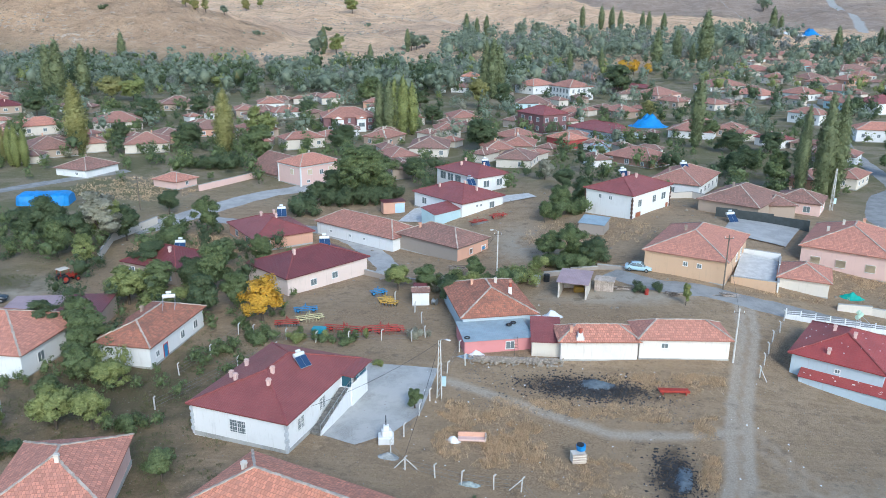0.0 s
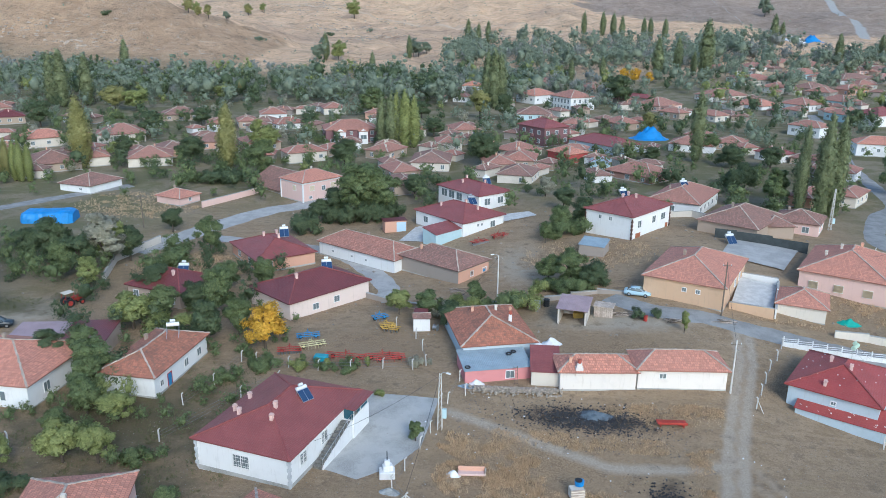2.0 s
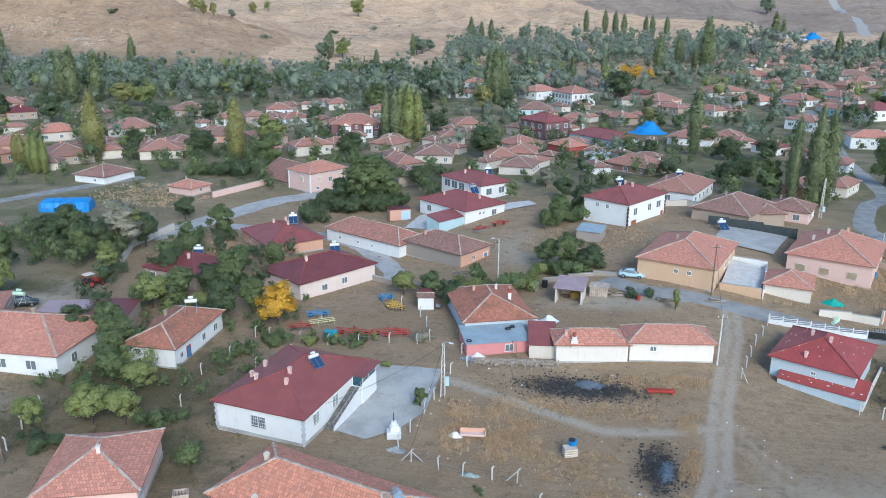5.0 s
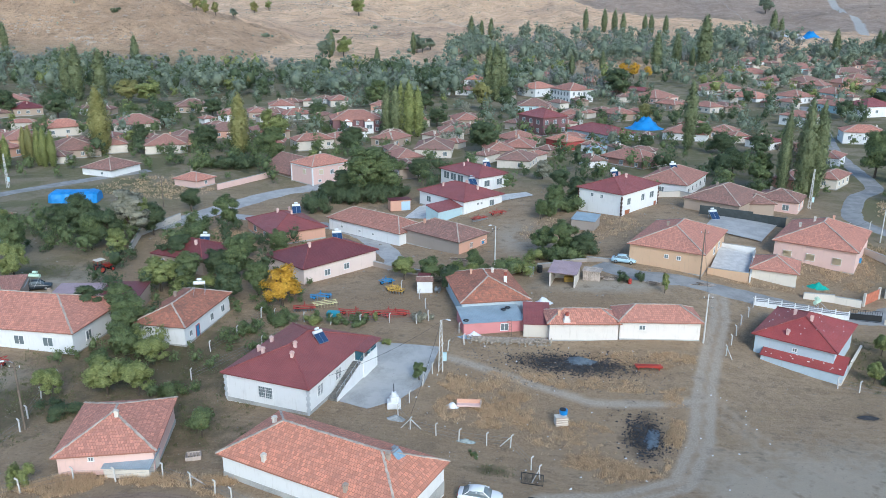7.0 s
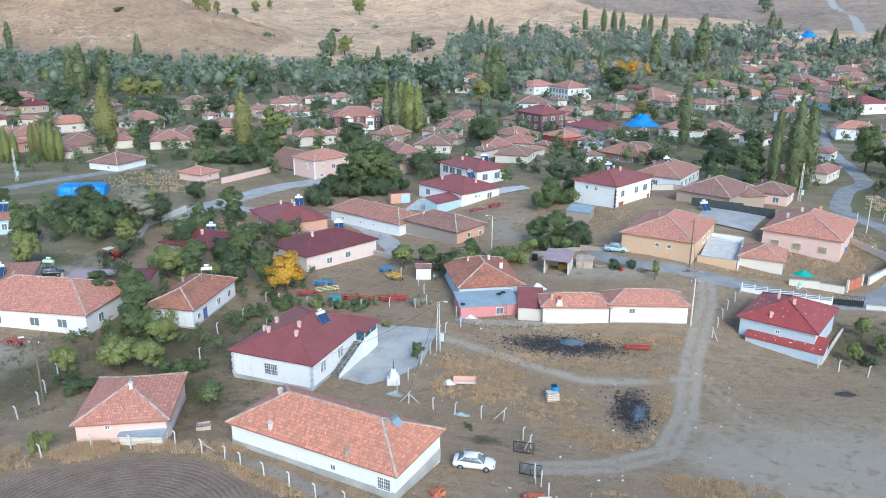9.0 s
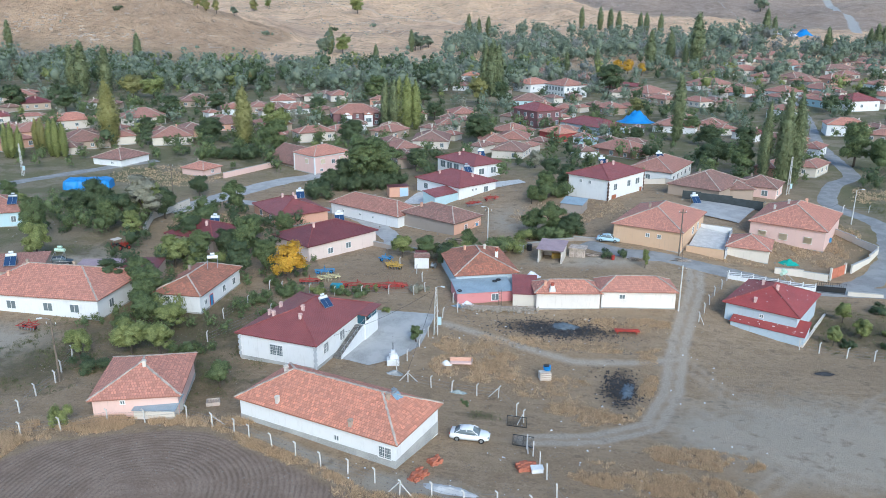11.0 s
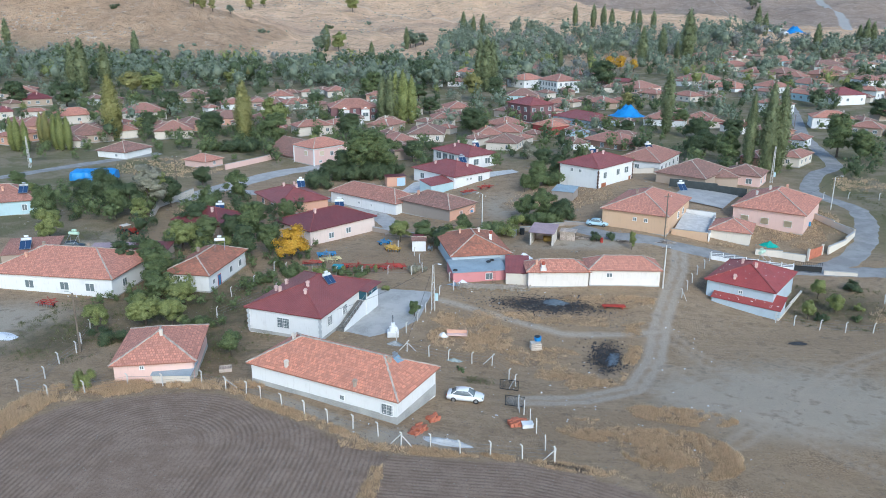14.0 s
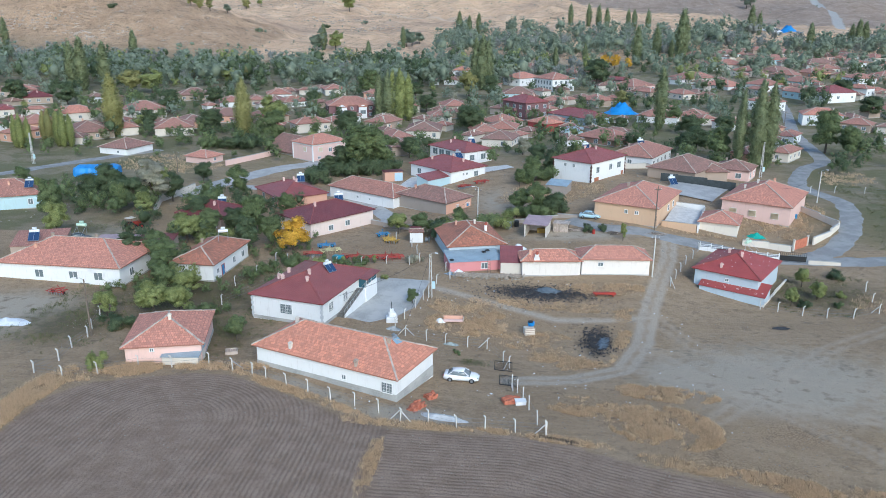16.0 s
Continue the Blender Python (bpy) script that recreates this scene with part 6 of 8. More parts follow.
def cable(a, b, sag, label="slack dark overhead electric cable"):
    pts = []
    for i in range(13):
        u = i / 12
        p = Vector(a).lerp(Vector(b), u)
        pts.append((p.x, p.y, p.z - sag * 4 * u * (1 - u)))
    bm = tube(bmesh.new(), pts, 0.022, 4)
    return tagged(part("overhead_cable", bm, dark_steel), label, "cable")


def corner_trim(parent, a, b, h, material, over=0.45, block=0.0, label="white painted corners"):
    """Upright corner strips, or alternate quoin blocks, and a band under the eaves."""
    for sx in (-1, 1):
        for sy in (-1, 1):
            bm = bmesh.new()
            if block:
                for k in range(int(h / block)):
                    w = 0.36 if k % 2 else 0.22
                    box(bm, (0, 0, (k + 0.5) * block), (w, w, block * 1.0))
            else:
                box(bm, (0, 0, h / 2), (0.34, 0.34, h))
            part("corner_trim", bm, material, parent, label).location = (sx * (a / 2 - over), sy * (b / 2 - over), 0)
    if not block:
        part("cornice", boxes(((0, -b / 2 + over, h - 0.2), (a - 2 * over + 0.3, 0.16, 0.34)), ((-a / 2 + over, 0, h - 0.2), (0.16, b - 2 * over + 0.3, 0.34))), material, parent)


corner_trim(street_house, 13.7, 10.7, 5.3, WALL["white"])
corner_trim(white_house, 16.9, 12.1, 5.7, brown_trim, 0.45, 0.42, "dark brown quoin blocks")
corner_trim(red_house, 16.8, 12.5, 3.4, grey_trim, 0.45, 0.4, "pale grey quoin blocks")
bal = part("balcony", boxes(((-6.9, 0, 3.4), (1.3, 4.0, 0.16)), ((-7.5, 0, 4.0), (0.08, 4.0, 0.9)), ((-6.9, -2.0, 4.0), (1.3, 0.08, 0.9)), ((-6.9, 2.0, 4.0), (1.3, 0.08, 0.9))), WALL["maroon"], maroon_house, "maroon balcony")
part("door", boxes(((-5.85, 0.4, 1.0), (0.08, 1.1, 2.1)), ((-5.85, 2.4, 1.0), (0.08, 1.1, 2.1))), blue_paint, maroon_house, "blue front door")

def front_gable(parent, x, y, z, w, d, rise, roof, label):
    """A small gabled roof over a bay that stands out from the front."""
    g = part("bay", boxes(((x, y, z / 2), (w, d, z))), WALL["white"], parent, label)
    bm = roof_mesh(d + 0.5, w + 0.6, rise, True)
    r = part("bay_roof", bm, ROOF[roof], g)
    r.matrix_local = pose(x, y, z, 0, 0, 90)
    tri = bmesh.new()
    tri.faces.new([tri.verts.new(p) for p in ((x - w / 2, y - d / 2 - 0.02, z), (x + w / 2, y - d / 2 - 0.02, z), (x, y - d / 2 - 0.02, z + rise * 0.95))])
    part("gable", tri, WALL["white"], g)
    return g


front_gable(villa, -4.5, -8.0, 4.6, 4.0, 2.4, 1.2, "tile_mid", "white gabled bay over the entrance")
front_gable(villa, 4.0, -8.0, 4.6, 3.2, 1.6, 1.0, "tile_mid", "white gabled bay with windows")
for u in (-4.5, 4.0):
    window(villa, "s", u, 2.6, 20.2, 18.4 if u < 0 else 17.6, 2.2, 1.5)

# ---- the red-roofed house: stair, glazed landing, yard ----
rx, ry, rb = -27.6, 89.5, -0.8
red_top = pose(rx, ry, rb, 0, 0, 76)
stair = thing("outside_stair", red_top, "outside stair of grey steps up to a landing", "stair")
yw = -5.8
steps = 14
step_mat = plain("worn_step", (0.22, 0.21, 0.19), 0.9, 0, 0.5, 8)
for i in range(steps):
    part("step", boxes(((-3.3 + i * 0.5, yw - 0.7, (i + 1) * 0.075 - 0.15), (0.52, 1.15, (i + 1) * 0.15 + 0.3))), step_mat, stair)
flank = bmesh.new()
for y0 in (yw - 1.42, yw - 1.3):
    flank.faces.new([flank.verts.new((px, y0, pz)) for px, pz in ((-3.5, -0.3), (3.6, -0.3), (3.6, 2.3), (-3.5, 0.25))])
flank.verts.ensure_lookup_table()
for i in range(4):
    flank.faces.new([flank.verts[k] for k in (i, (i + 1) % 4, 4 + (i + 1) % 4, 4 + i)])
part("stair_flank", flank, WALL["white"], stair, "white plastered stair side")
part("stair_wall", boxes(((5.55, yw - 0.8, 0.9), (4.0, 1.6, 2.3)), ((5.55, yw - 1.55, 2.3), (4.0, 0.12, 0.6))), WALL["white"], stair, "white landing wall")
part("handrail", rods([((-3.5, yw - 1.36, 1.1), (3.5, yw - 1.36, 3.0)), ((3.5, yw - 1.5, 3.0), (7.5, yw - 1.5, 3.0)), ((-3.5, yw - 1.36, 0.1), (-3.5, yw - 1.36, 1.1))] + [((-3.5 + i, yw - 1.36, 0.2 + i * 0.28), (-3.5 + i, yw - 1.36, 1.1 + i * 0.272)) for i in range(8)], 0.035), steel, stair, "grey metal handrail")
blue_glass, bt, bb = mat("blue_glass")
bb.inputs["Base Color"].default_value, bb.inputs["Roughness"].default_value = (0.03, 0.1, 0.14, 1), 0.1
glaze = thing("glazed_landing", red_top, "blue-glazed landing with white frames above the stair", "glazing")
part("pane", boxes(((3.9, yw - 0.75, 2.6), (0.06, 1.3, 1.75))), blue_glass, glaze, "blue tinted glass")
part("pane", boxes(((6.2, yw - 1.45, 2.8), (2.6, 0.06, 1.3))), blue_glass, glaze, "blue tinted glass")
part("frame", boxes(((3.9, yw - 1.45, 2.6), (0.1, 0.1, 1.9)), ((3.9, yw - 0.1, 2.6), (0.1, 0.1, 1.9)), ((3.9, yw - 0.75, 3.45), (0.1, 1.4, 0.1)), ((7.5, yw - 1.45, 2.8), (0.1, 0.1, 1.4)), ((5.6, yw - 1.47, 2.8), (0.08, 0.1, 1.4)), ((5.7, yw - 1.47, 3.45), (3.6, 0.1, 0.1))), pvc, glaze)
eave = part("landing_roof", roof_mesh(5.0, 2.2, 0.12, thick=0.12, lean=True), ROOF["sheet_red"], glaze)
eave.location = (5.9, yw - 0.75, 3.52)
solar_heater(-25.4, 90.8, 4.3, 52, "rooftop solar water heater with blue panel and white tank", scale=0.78)
patch([(-20.5, 102), (-10.8, 102), (-11.6, 91), (-14.0, 86.5), (-17.5, 83.2), (-21.5, 84.5)], concrete, "yard_paving", "pale concrete yard beside the red-roofed house")
orn = thing("garden_fountain", on(-14.4, 84.5), "stacked white stone fountain with dark spike", "fountain")
part("basin", boxes(((0, 0, 0.4), (1.7, 1.4, 0.9), 0.2, 0, 0, 0.1)), WALL["white"], orn)
part("tier", boxes(((0.05, 0.05, 1.1), (1.1, 0.9, 0.7), 0.4, 0, 0, 0.1)), WALL["white"], orn)
part("tier", boxes(((0, 0.1, 1.7), (0.6, 0.55, 0.6), 0.1, 0, 0, 0.08)), WALL["white"], orn)
part("spike", rod(bmesh.new(), (0, 0.1, 1.9), (0, 0.1, 3.1), 0.06, 0.05, 6), dark_steel, orn, "dark metal spike")

# ---- the orange-roofed house and its yard ----
# reflected sky painted into the panel face as a pale blue base
sky_glass = plain("sky_reflection_glass", (0.25, 0.36, 0.45), 0.15, 0, 0.1)
solar_heater(-10.6, 65.3, 4.05, 66, "rooftop solar water heater with sky-reflecting panel and steel tank", steel, True, 0.6, sky_glass)
white_paint, wpt, wpb = mat("car_white")
wpb.inputs["Base Color"].default_value, wpb.inputs["Roughness"].default_value = (0.8, 0.81, 0.82, 1), 0.25
wpb.inputs["Coat Weight"].default_value = 0.5
dark_paint, dpt, dpb = mat("car_dark")
dpb.inputs["Base Color"].default_value, dpb.inputs["Roughness"].default_value = (0.03, 0.04, 0.05, 1), 0.3
car(-2.55, 67.2, -3, white_paint, "white saloon car parked on bare earth")
BRICK = mesh_of(boxes(((0, 0, 0), (0.4, 0.2, 0.2))), "brick")
clay = plain("clay", (0.5, 0.17, 0.1), 0.85, 0, 0.3, 6)
BRICK.materials.append(clay)


def pile(x, y, yaw, nx, ny, nz, label, rng, mess=0.1):
    top = thing("brick_pile", on(x, y, yaw), label, "bricks")
    for k in range(nz):
        for i in range(nx):
            for j in range(ny):
                if k == nz - 1 and rng.random() < 0.45:
                    continue
                p = part("brick", BRICK, None, top)
                p.matrix_local = pose((i - nx / 2) * 0.43 + rng.uniform(-mess, mess), (j - ny / 2) * 0.23 + rng.uniform(-mess, mess), 0.1 + k * 0.2, rng.uniform(-80, 80) * mess, 0, rng.uniform(-200, 200) * mess)


rng = random.Random(11)
pile(4.0, 61.9, 20, 5, 6, 3, "neat stack of red hollow bricks on the ground", rng, 0.02)
pile(-7.0, 58.0, 60, 5, 5, 3, "tumbled heap of red bricks by the house corner", rng, 0.14)
pile(-5.6, 61.2, 40, 3, 5, 3, "small pile of bricks against the house wall", rng, 0.1)
part("pallet", boxes(((4.9, 61.2, land(4.9, 61.2) + 0.55), (1.3, 0.9, 0.08), 0.2), ((4.9, 61.2, land(4.9, 61.2) + 0.3), (1.2, 0.8, 0.42), 0.2)), WALL["white"]).name = "cement_bags"
tagged(bpy.data.objects["cement_bags"], "white cement bags stacked beside the bricks", "bags")


def stack(x, y, yaw, ln, wd, h, material, label):
    """A long stack under a tarpaulin, flat-topped with sagging sides."""
    bm = bmesh.new()
    rng = random.Random(3)
    rows, prof = [], ((-0.56, -0.1), (-0.52, 0.45), (-0.46, 0.85), (-0.3, 0.97), (0, 1.03), (0.3, 0.97), (0.46, 0.85), (0.52, 0.45), (0.56, -0.1))
    for i in range(15):
        u = i / 14 - 0.5
        end = 0.82 if i in (0, 14) else 1.0
        rows.append([bm.verts.new((u * ln, v * wd * end + rng.uniform(-0.12, 0.12), max(-0.2, w * h * end + rng.uniform(-0.12, 0.08)))) for v, w in prof])
    for a, b in zip(rows, rows[1:]):
        for k in range(8):
            bm.faces.new((a[k], b[k], b[k + 1], a[k + 1]))
    bm.faces.new(rows[0])
    bm.faces.new(rows[-1][::-1])
    top = thing("haystack", on(x, y, yaw), label, "haystack")
    part("tarpaulin", bm, material, top, "bright blue tarpaulin")


def mound(x, y, rx_, ry_, h, material, name, label, cat="heap", yaw=0):
    rng = random.Random(int(x * 3 + y))
    bm = bmesh.new()
    rows = []
    for i in range(9):
        r = i / 8
        row = []
        for k in range(20):
            a = k / 20 * 6.2832
            w = 1 + 0.25 * noise.noise(Vector((math.cos(a) * 1.5, math.sin(a) * 1.5, x)))
            u, v = r * rx_ * w * math.cos(a), r * ry_ * w * math.sin(a)
            c, s = math.cos(radians(yaw)), math.sin(radians(yaw))
            px, py = x + u * c - v * s, y + u * s + v * c
            z = land(px, py) + h * (math.cos(r * math.pi) * 0.5 + 0.5) * (0.75 + 0.5 * noise.noise(Vector((px * 1.5, py * 1.5, 4)))) - 0.03 * r
            row.append(bm.verts.new((px, py, z)))
        rows.append(row)
    for a, b in zip(rows, rows[1:]):
        for k in range(20):
            bm.faces.new((a[k], b[k], b[(k + 1) % 20], a[(k + 1) % 20])).smooth = True
    bmesh.ops.remove_doubles(bm, verts=bm.verts, dist=0.001)
    return tagged(part(name, bm, material), label, cat)


sand = plain("pale_sand", (0.58, 0.57, 0.55), 0.95, 0, 0.2, 4, 0.4)
ash = plain("ash", (0.05, 0.05, 0.055), 0.95, 0, 0.6, 5, 0.6)
blue_ash = plain("blue_ash", (0.12, 0.15, 0.18), 0.9, 0, 0.5, 5, 0.6)
plastic_white = plain("white_plastic", (0.72, 0.73, 0.75), 0.5, 0, 0.15, 3)
tarp_blue = plain("blue_tarpaulin", (0.03, 0.25, 0.62), 0.5, 0, 0.25, 2)
mound(-3.6, 56.0, 3.2, 1.0, 0.5, sand, "sand_mound", "low heap of pale sand spread by the fence", yaw=-10)
mound(9.0, 101.3, 2.6, 1.5, 0.7, blue_ash, "ash_mound", "blue-grey heap of ash in the burnt patch")
mound(16.6, 83.6, 1.2, 3.4, 0.35, blue_ash, "ash_mound", "blue-grey ash heap by the track", yaw=-15)
mound(-68.0, 74.4, 3.4, 1.7, 0.7, plastic_white, "netted_load", "load under white plastic sheeting")
mound(43.9, 91.7, 1.6, 0.7, 0.3, ash, "ash_mound", "small dark heap on the bare field")

# ---- fences and walls ----
fence([(-54.5, 59.5), (-50.4, 58.8), (-46.8, 60.4), (-42.9, 63.0), (-38.8, 63.6), (-34.6, 65.1), (-31.0, 63.8), (-28.2, 63.0), (-26.1, 62.0), (-23.1, 60.6), (-20.1, 59.3), (-17.0, 57.8), (-14.0, 57.0), (-11.0, 55.9), (-8.3, 54.4), (-5.2, 54.6), (-2.0, 53.8), (1.1, 54.1), (4.4, 53.9), (7.7, 53.9)], "wire fence on pale concrete posts along the field edge", ((6, 1.2, 0.6), (14, -1.2, 0.2), (14, 1.3, -0.2), (19, -1.2, 0.1)), 200)
fence([(7.7, 53.9), (6.8, 56.1), (5.9, 59.8), (5.2, 62.3), (4.5, 64.6), (3.8, 66.2)], "wire fence on pale concrete posts beside the yard", ((5, 0.2, -1.3),), 90)
fence([(3.4, 72.8), (2.5, 74.6), (0.1, 78.9), (-2.6, 78.7), (-5.8, 78.7), (-8.5, 79.2), (-11.6, 79.8), (-13.5, 82.4), (-12.7, 85.9), (-11.7, 90.5), (-10.9, 94)], "wire fence on concrete posts round the yard", ((0, -0.9, -1.0), (2, -1.3, 0), (6, -1.2, 0.1), (6, 1.2, 0.3)), 0)
fence([(-54.5, 59.5), (-53.7, 63.4), (-54.5, 67.6), (-54.5, 71.4), (-55.6, 74.4), (-57, 79), (-58, 84)], "wire fence on concrete posts beside the garden", (), 180)
fence([(29.8, 105.4), (31.3, 108.8), (32.7, 111.9), (34.2, 115.5), (36.1, 118.7), (37.8, 122.6)], "wire fence on concrete posts along the track", ((0, 0.6, -1.1),), 150)
fence([(43.0, 99.4), (45.5, 98.7), (48.8, 97.3), (52.2, 96.5), (56, 96.2), (60.5, 98), (61.5, 103), (62.5, 108)], "wire fence on concrete posts round the garden", ((5, -1, 0.4),), 0)
fence([(-43.1, 96.7), (-41.3, 102.3), (-40.2, 109.5)], "leaning fence posts beside the garden", (), 40)
fence([(-37.9, 109.4), (-32.9, 108.4), (-28.5, 107.8), (-23.9, 108.0), (-19.6, 109.2), (-15.4, 109.3)], "wire fence on posts beside the farm tools", (), 0)
fence([(-13.7, 110.7), (-14.9, 115.7), (-16.5, 119.8), (-20.3, 124.3)], "wire fence on bent posts along the lane", (), 60)
fence([(-42, 88), (-36.5, 99.5), (-33, 104)], "sparse fence posts in the garden", (), 0)
fence([(-7.5, 103.4), (-8.6, 107), (-9.6, 101)], "short bent concrete posts by the path", (), 0)
fence([(69, 168), (74, 170), (80, 171), (87, 171), (94, 170)], "fence posts in the dry paddock", (), 0)
wall_run([(47.6, 128.9), (52.4, 128.4), (56.2, 127.0)], 1.2, 0.3, WALL["cream"], "low cream garden wall along the street")
wall_run([(61.6, 131.1), (66.7, 136.4), (70, 141), (66, 152)], 1.3, 0.3, WALL["cream"], "low cream garden wall beside the street bend")
gate = thing("iron_gate", on(58.6, 129.2, 43), "rust-orange sheet metal gate between walls", "gate")
part("gate_leaf", boxes(((-1.2, 0, 1.0), (2.3, 0.08, 1.9))), clay, gate)
part("gate_leaf", boxes(((1.2, 0, 1.0), (2.3, 0.08, 1.9))), clay, gate)
part("gate_post", boxes(((-2.5, 0, 1.1), (0.35, 0.35, 2.3)), ((2.5, 0, 1.1), (0.35, 0.35, 2.3))), WALL["cream"], gate)
wall_run([(32.8, 134.2), (39.2, 132.0)], 1.5, 0.3, WALL["ochre"], "low ochre terrace wall beside the street")
patch([(33.6, 135.8), (39.4, 133.4), (43.2, 144.5), (37.6, 147.0)], sand, "terrace_paving", "white paved terrace beside the ochre house", 0.6)
wall_run([(39.6, 132.4), (43.5, 144.8), (37.8, 147.4)], 1.5, 0.25, WALL["white"], "white terrace wall")
patch([(36.7, 158.4), (41.6, 170.2), (53.8, 166.4), (47.0, 153.2)], paver, "yard_paving", "grey paved yard behind the ochre house", 0.25)
dark_board = plain("dark_boards", (0.06, 0.07, 0.07), 0.8, 0, 0.3, 4)
wall_run([(38.5, 171.6), (42.5, 170.6), (49, 168.2), (55.0, 165.2)], 2.0, 0.12, dark_board, "dark sheet fence behind the paved yard", "board_fence", False)
wall_run([(-82.2, 150.7), (-79.7, 165.6)], 1.6, 0.3, WALL["cream"], "pale garden wall beside the lane")
wall_run([(-83.4, 196.0), (-73.8, 214.7)], 1.6, 0.3, WALL["rose"], "pale pink garden wall beside the street")
wall_run([(-77.6, 138.6), (-82.2, 151.7)], 1.5, 0.3, WALL["cream"], "pale garden wall between orchards")
wall_run([(-28, 138), (-20, 133.5), (-12, 131), (-2, 135)], 0.9, 0.4, WALL["stone"], "low stone wall under the bushes")
wall_run([(28.5, 189), (38, 193), (44, 187)], 1.4, 0.3, WALL["cream"], "pale yard wall beside the white house")
wall_run([(-5, 131.5), (3, 136), (12, 139), (17, 138)], 0.7, 0.4, WALL["stone"], "low rubble kerb wall along the yard")
rail = thing("rail_fence", on(38.3, 123.6), "white rail fence on posts along the street", "fence")
ri = rail.matrix_world.inverted()
for i in range(8):
    px, py = 38.3 + 14.2 * i / 7, 123.6 - 1.5 * i / 7
    p = part("post", boxes(((0, 0, 0.75), (0.14, 0.14, 1.7))), WALL["white"], rail)
    p.matrix_local = ri @ on(px, py)
    if i < 7:
        qx, qy = 38.3 + 14.2 * (i + 1) / 7, 123.6 - 1.5 * (i + 1) / 7
        q = part("panel", boxes(((0, 0, 0.35), (2.0, 0.16, 0.8)), ((0, 0, 1.3), (2.0, 0.06, 0.08)), ((0, 0, 1.0), (2.0, 0.06, 0.06))), WALL["white"], rail)
        q.matrix_local = ri @ pose((px + qx) / 2, (py + qy) / 2, (land(px, py) + land(qx, qy)) / 2, 0, 0, -6)
bg = thing("driveway_gate", on(55.0, 121.9, -8), "wide black metal sliding gate with upper bars", "gate")
part("gate_panel", boxes(((0, 0, 0.75), (4.6, 0.06, 1.0))), dark_steel, bg)
part("gate_bars", rods([((u * 0.35 - 2.3, 0, 1.2), (u * 0.35 - 2.3, 0, 1.95)) for u in range(14)] + [((-2.3, 0, 1.95), (2.3, 0, 1.95)), ((-2.3, 0, 0.1), (2.3, 0, 0.1))], 0.03, 4), dark_steel, bg)
wall_run([(57.6, 121.3), (63, 120.5)], 0.7, 0.25, WALL["cream"], "low pale garden wall beside the gate")
wall_run([(51.2, 113.2), (47.5, 107), (43.6, 100.3)], 0.35, 0.3, WALL["cream"], "pale concrete garden kerb", "garden_kerb", False)

# ---- rubble wall before the farmhouse ----
STONES = []
for s in range(6):
    bm = bmesh.new()
    bmesh.ops.create_icosphere(bm, subdivisions=1, radius=0.24)
    for v in bm.verts:
        v.co *= 1 + 0.45 * noise.noise(v.co * 5 + Vector((s * 9, 0, 0)))
        v.co.z *= 0.75
    STONES.append(mesh_of(bm, "stone"))
    STONES[-1].materials.append(plain("field_stone", (0.38, 0.33, 0.275), 0.95, 0, 0.4, 6, 0.5) if s == 0 else STONES[0].materials[0])
rub = tagged(part("rubble_wall", boxes(*[((-6.0 + 1.1 * i, 105.0 + 0.1 * i, land(-6 + 1.1 * i, 105 + 0.1 * i) + 0.2), (1.12, 0.5, 0.8), 0.1) for i in range(10)]), WALL["stone"]), "dry rubble stone wall before the farmhouse", "wall", "", "structure")
rng = random.Random(5)
for i in range(290):
    u, k = rng.uniform(-0.6, 10.6), rng.random()
    px, py = -6.5 + 1.1 * u, 104.7 + 0.1 * u - 1.0 * k * k + rng.uniform(-0.1, 0.25)
    s = part("stone", STONES[i % 6], None, rub)
    s.matrix_world = pose(px, py, land(px, py) + (0.1 + (1 - k) * 0.65), rng.uniform(0, 360), 0, rng.uniform(0, 360)) @ Matrix.Scale(rng.uniform(0.4, 0.9), 4)

# ---- farmhouse annexes ----
f = lean_to(-4.2, 110.4, 17, 9.3, 5.4, 1.9, 0.55, "pinkred", "sheet_blue", "pink-walled lean-to with a pale blue sheet roof", -0.9, wins=[("s", 1.6, 1.0, 1.2, 1.1)])
lean_to(2.8, 110.2, 2, 3.8, 5.6, 2.0, 1.2, "cream", "sheet_red", "small cream shed with a red sheet roof", -0.9)
for tx, ty, tz in ((-2.2, 111.6, 1.62), (-1.6, 112.2, 1.72), (-7.6, 107.3, 1.25)):
    bm = bmesh.new()
    ring = [[bm.verts.new(((0.33 + 0.1 * math.cos(q)) * math.cos(a), (0.33 + 0.1 * math.cos(q)) * math.sin(a), 0.1 * math.sin(q))) for q in (0, 1.05, 2.09, 3.14, 4.19, 5.24)] for a in (i / 14 * 6.2832 for i in range(14))]
    for i in range(14):
        for k in range(6):
            bm.faces.new((ring[i][k], ring[(i + 1) % 14][k], ring[(i + 1) % 14][(k + 1) % 6], ring[i][(k + 1) % 6]))
    ob = part("tyre", bm, dark_steel)
    ob.location = (tx, ty, tz)
    tagged(ob, "old black tyre lying on the sheet roof", "tyre", "tyres on the roof")
lean_to(40.0, 104.4, -31, 10.6, 3.2, 1.5, 1.15, "ice", "sheet_bright", "white lean-to with a scuffed red sheet roof", -2.5)
flakes = bmesh.new()
rng = random.Random(8)
for i in range(26):
    u, v = rng.uniform(-5.0, 5.0), rng.uniform(-1.4, 1.4)
    box(flakes, (u, v, 1.58 + (v + 1.6) / 3.2 * 1.15), (rng.uniform(0.12, 0.35), rng.uniform(0.1, 0.2), 0.03), rng.random() * 3, 0.32)
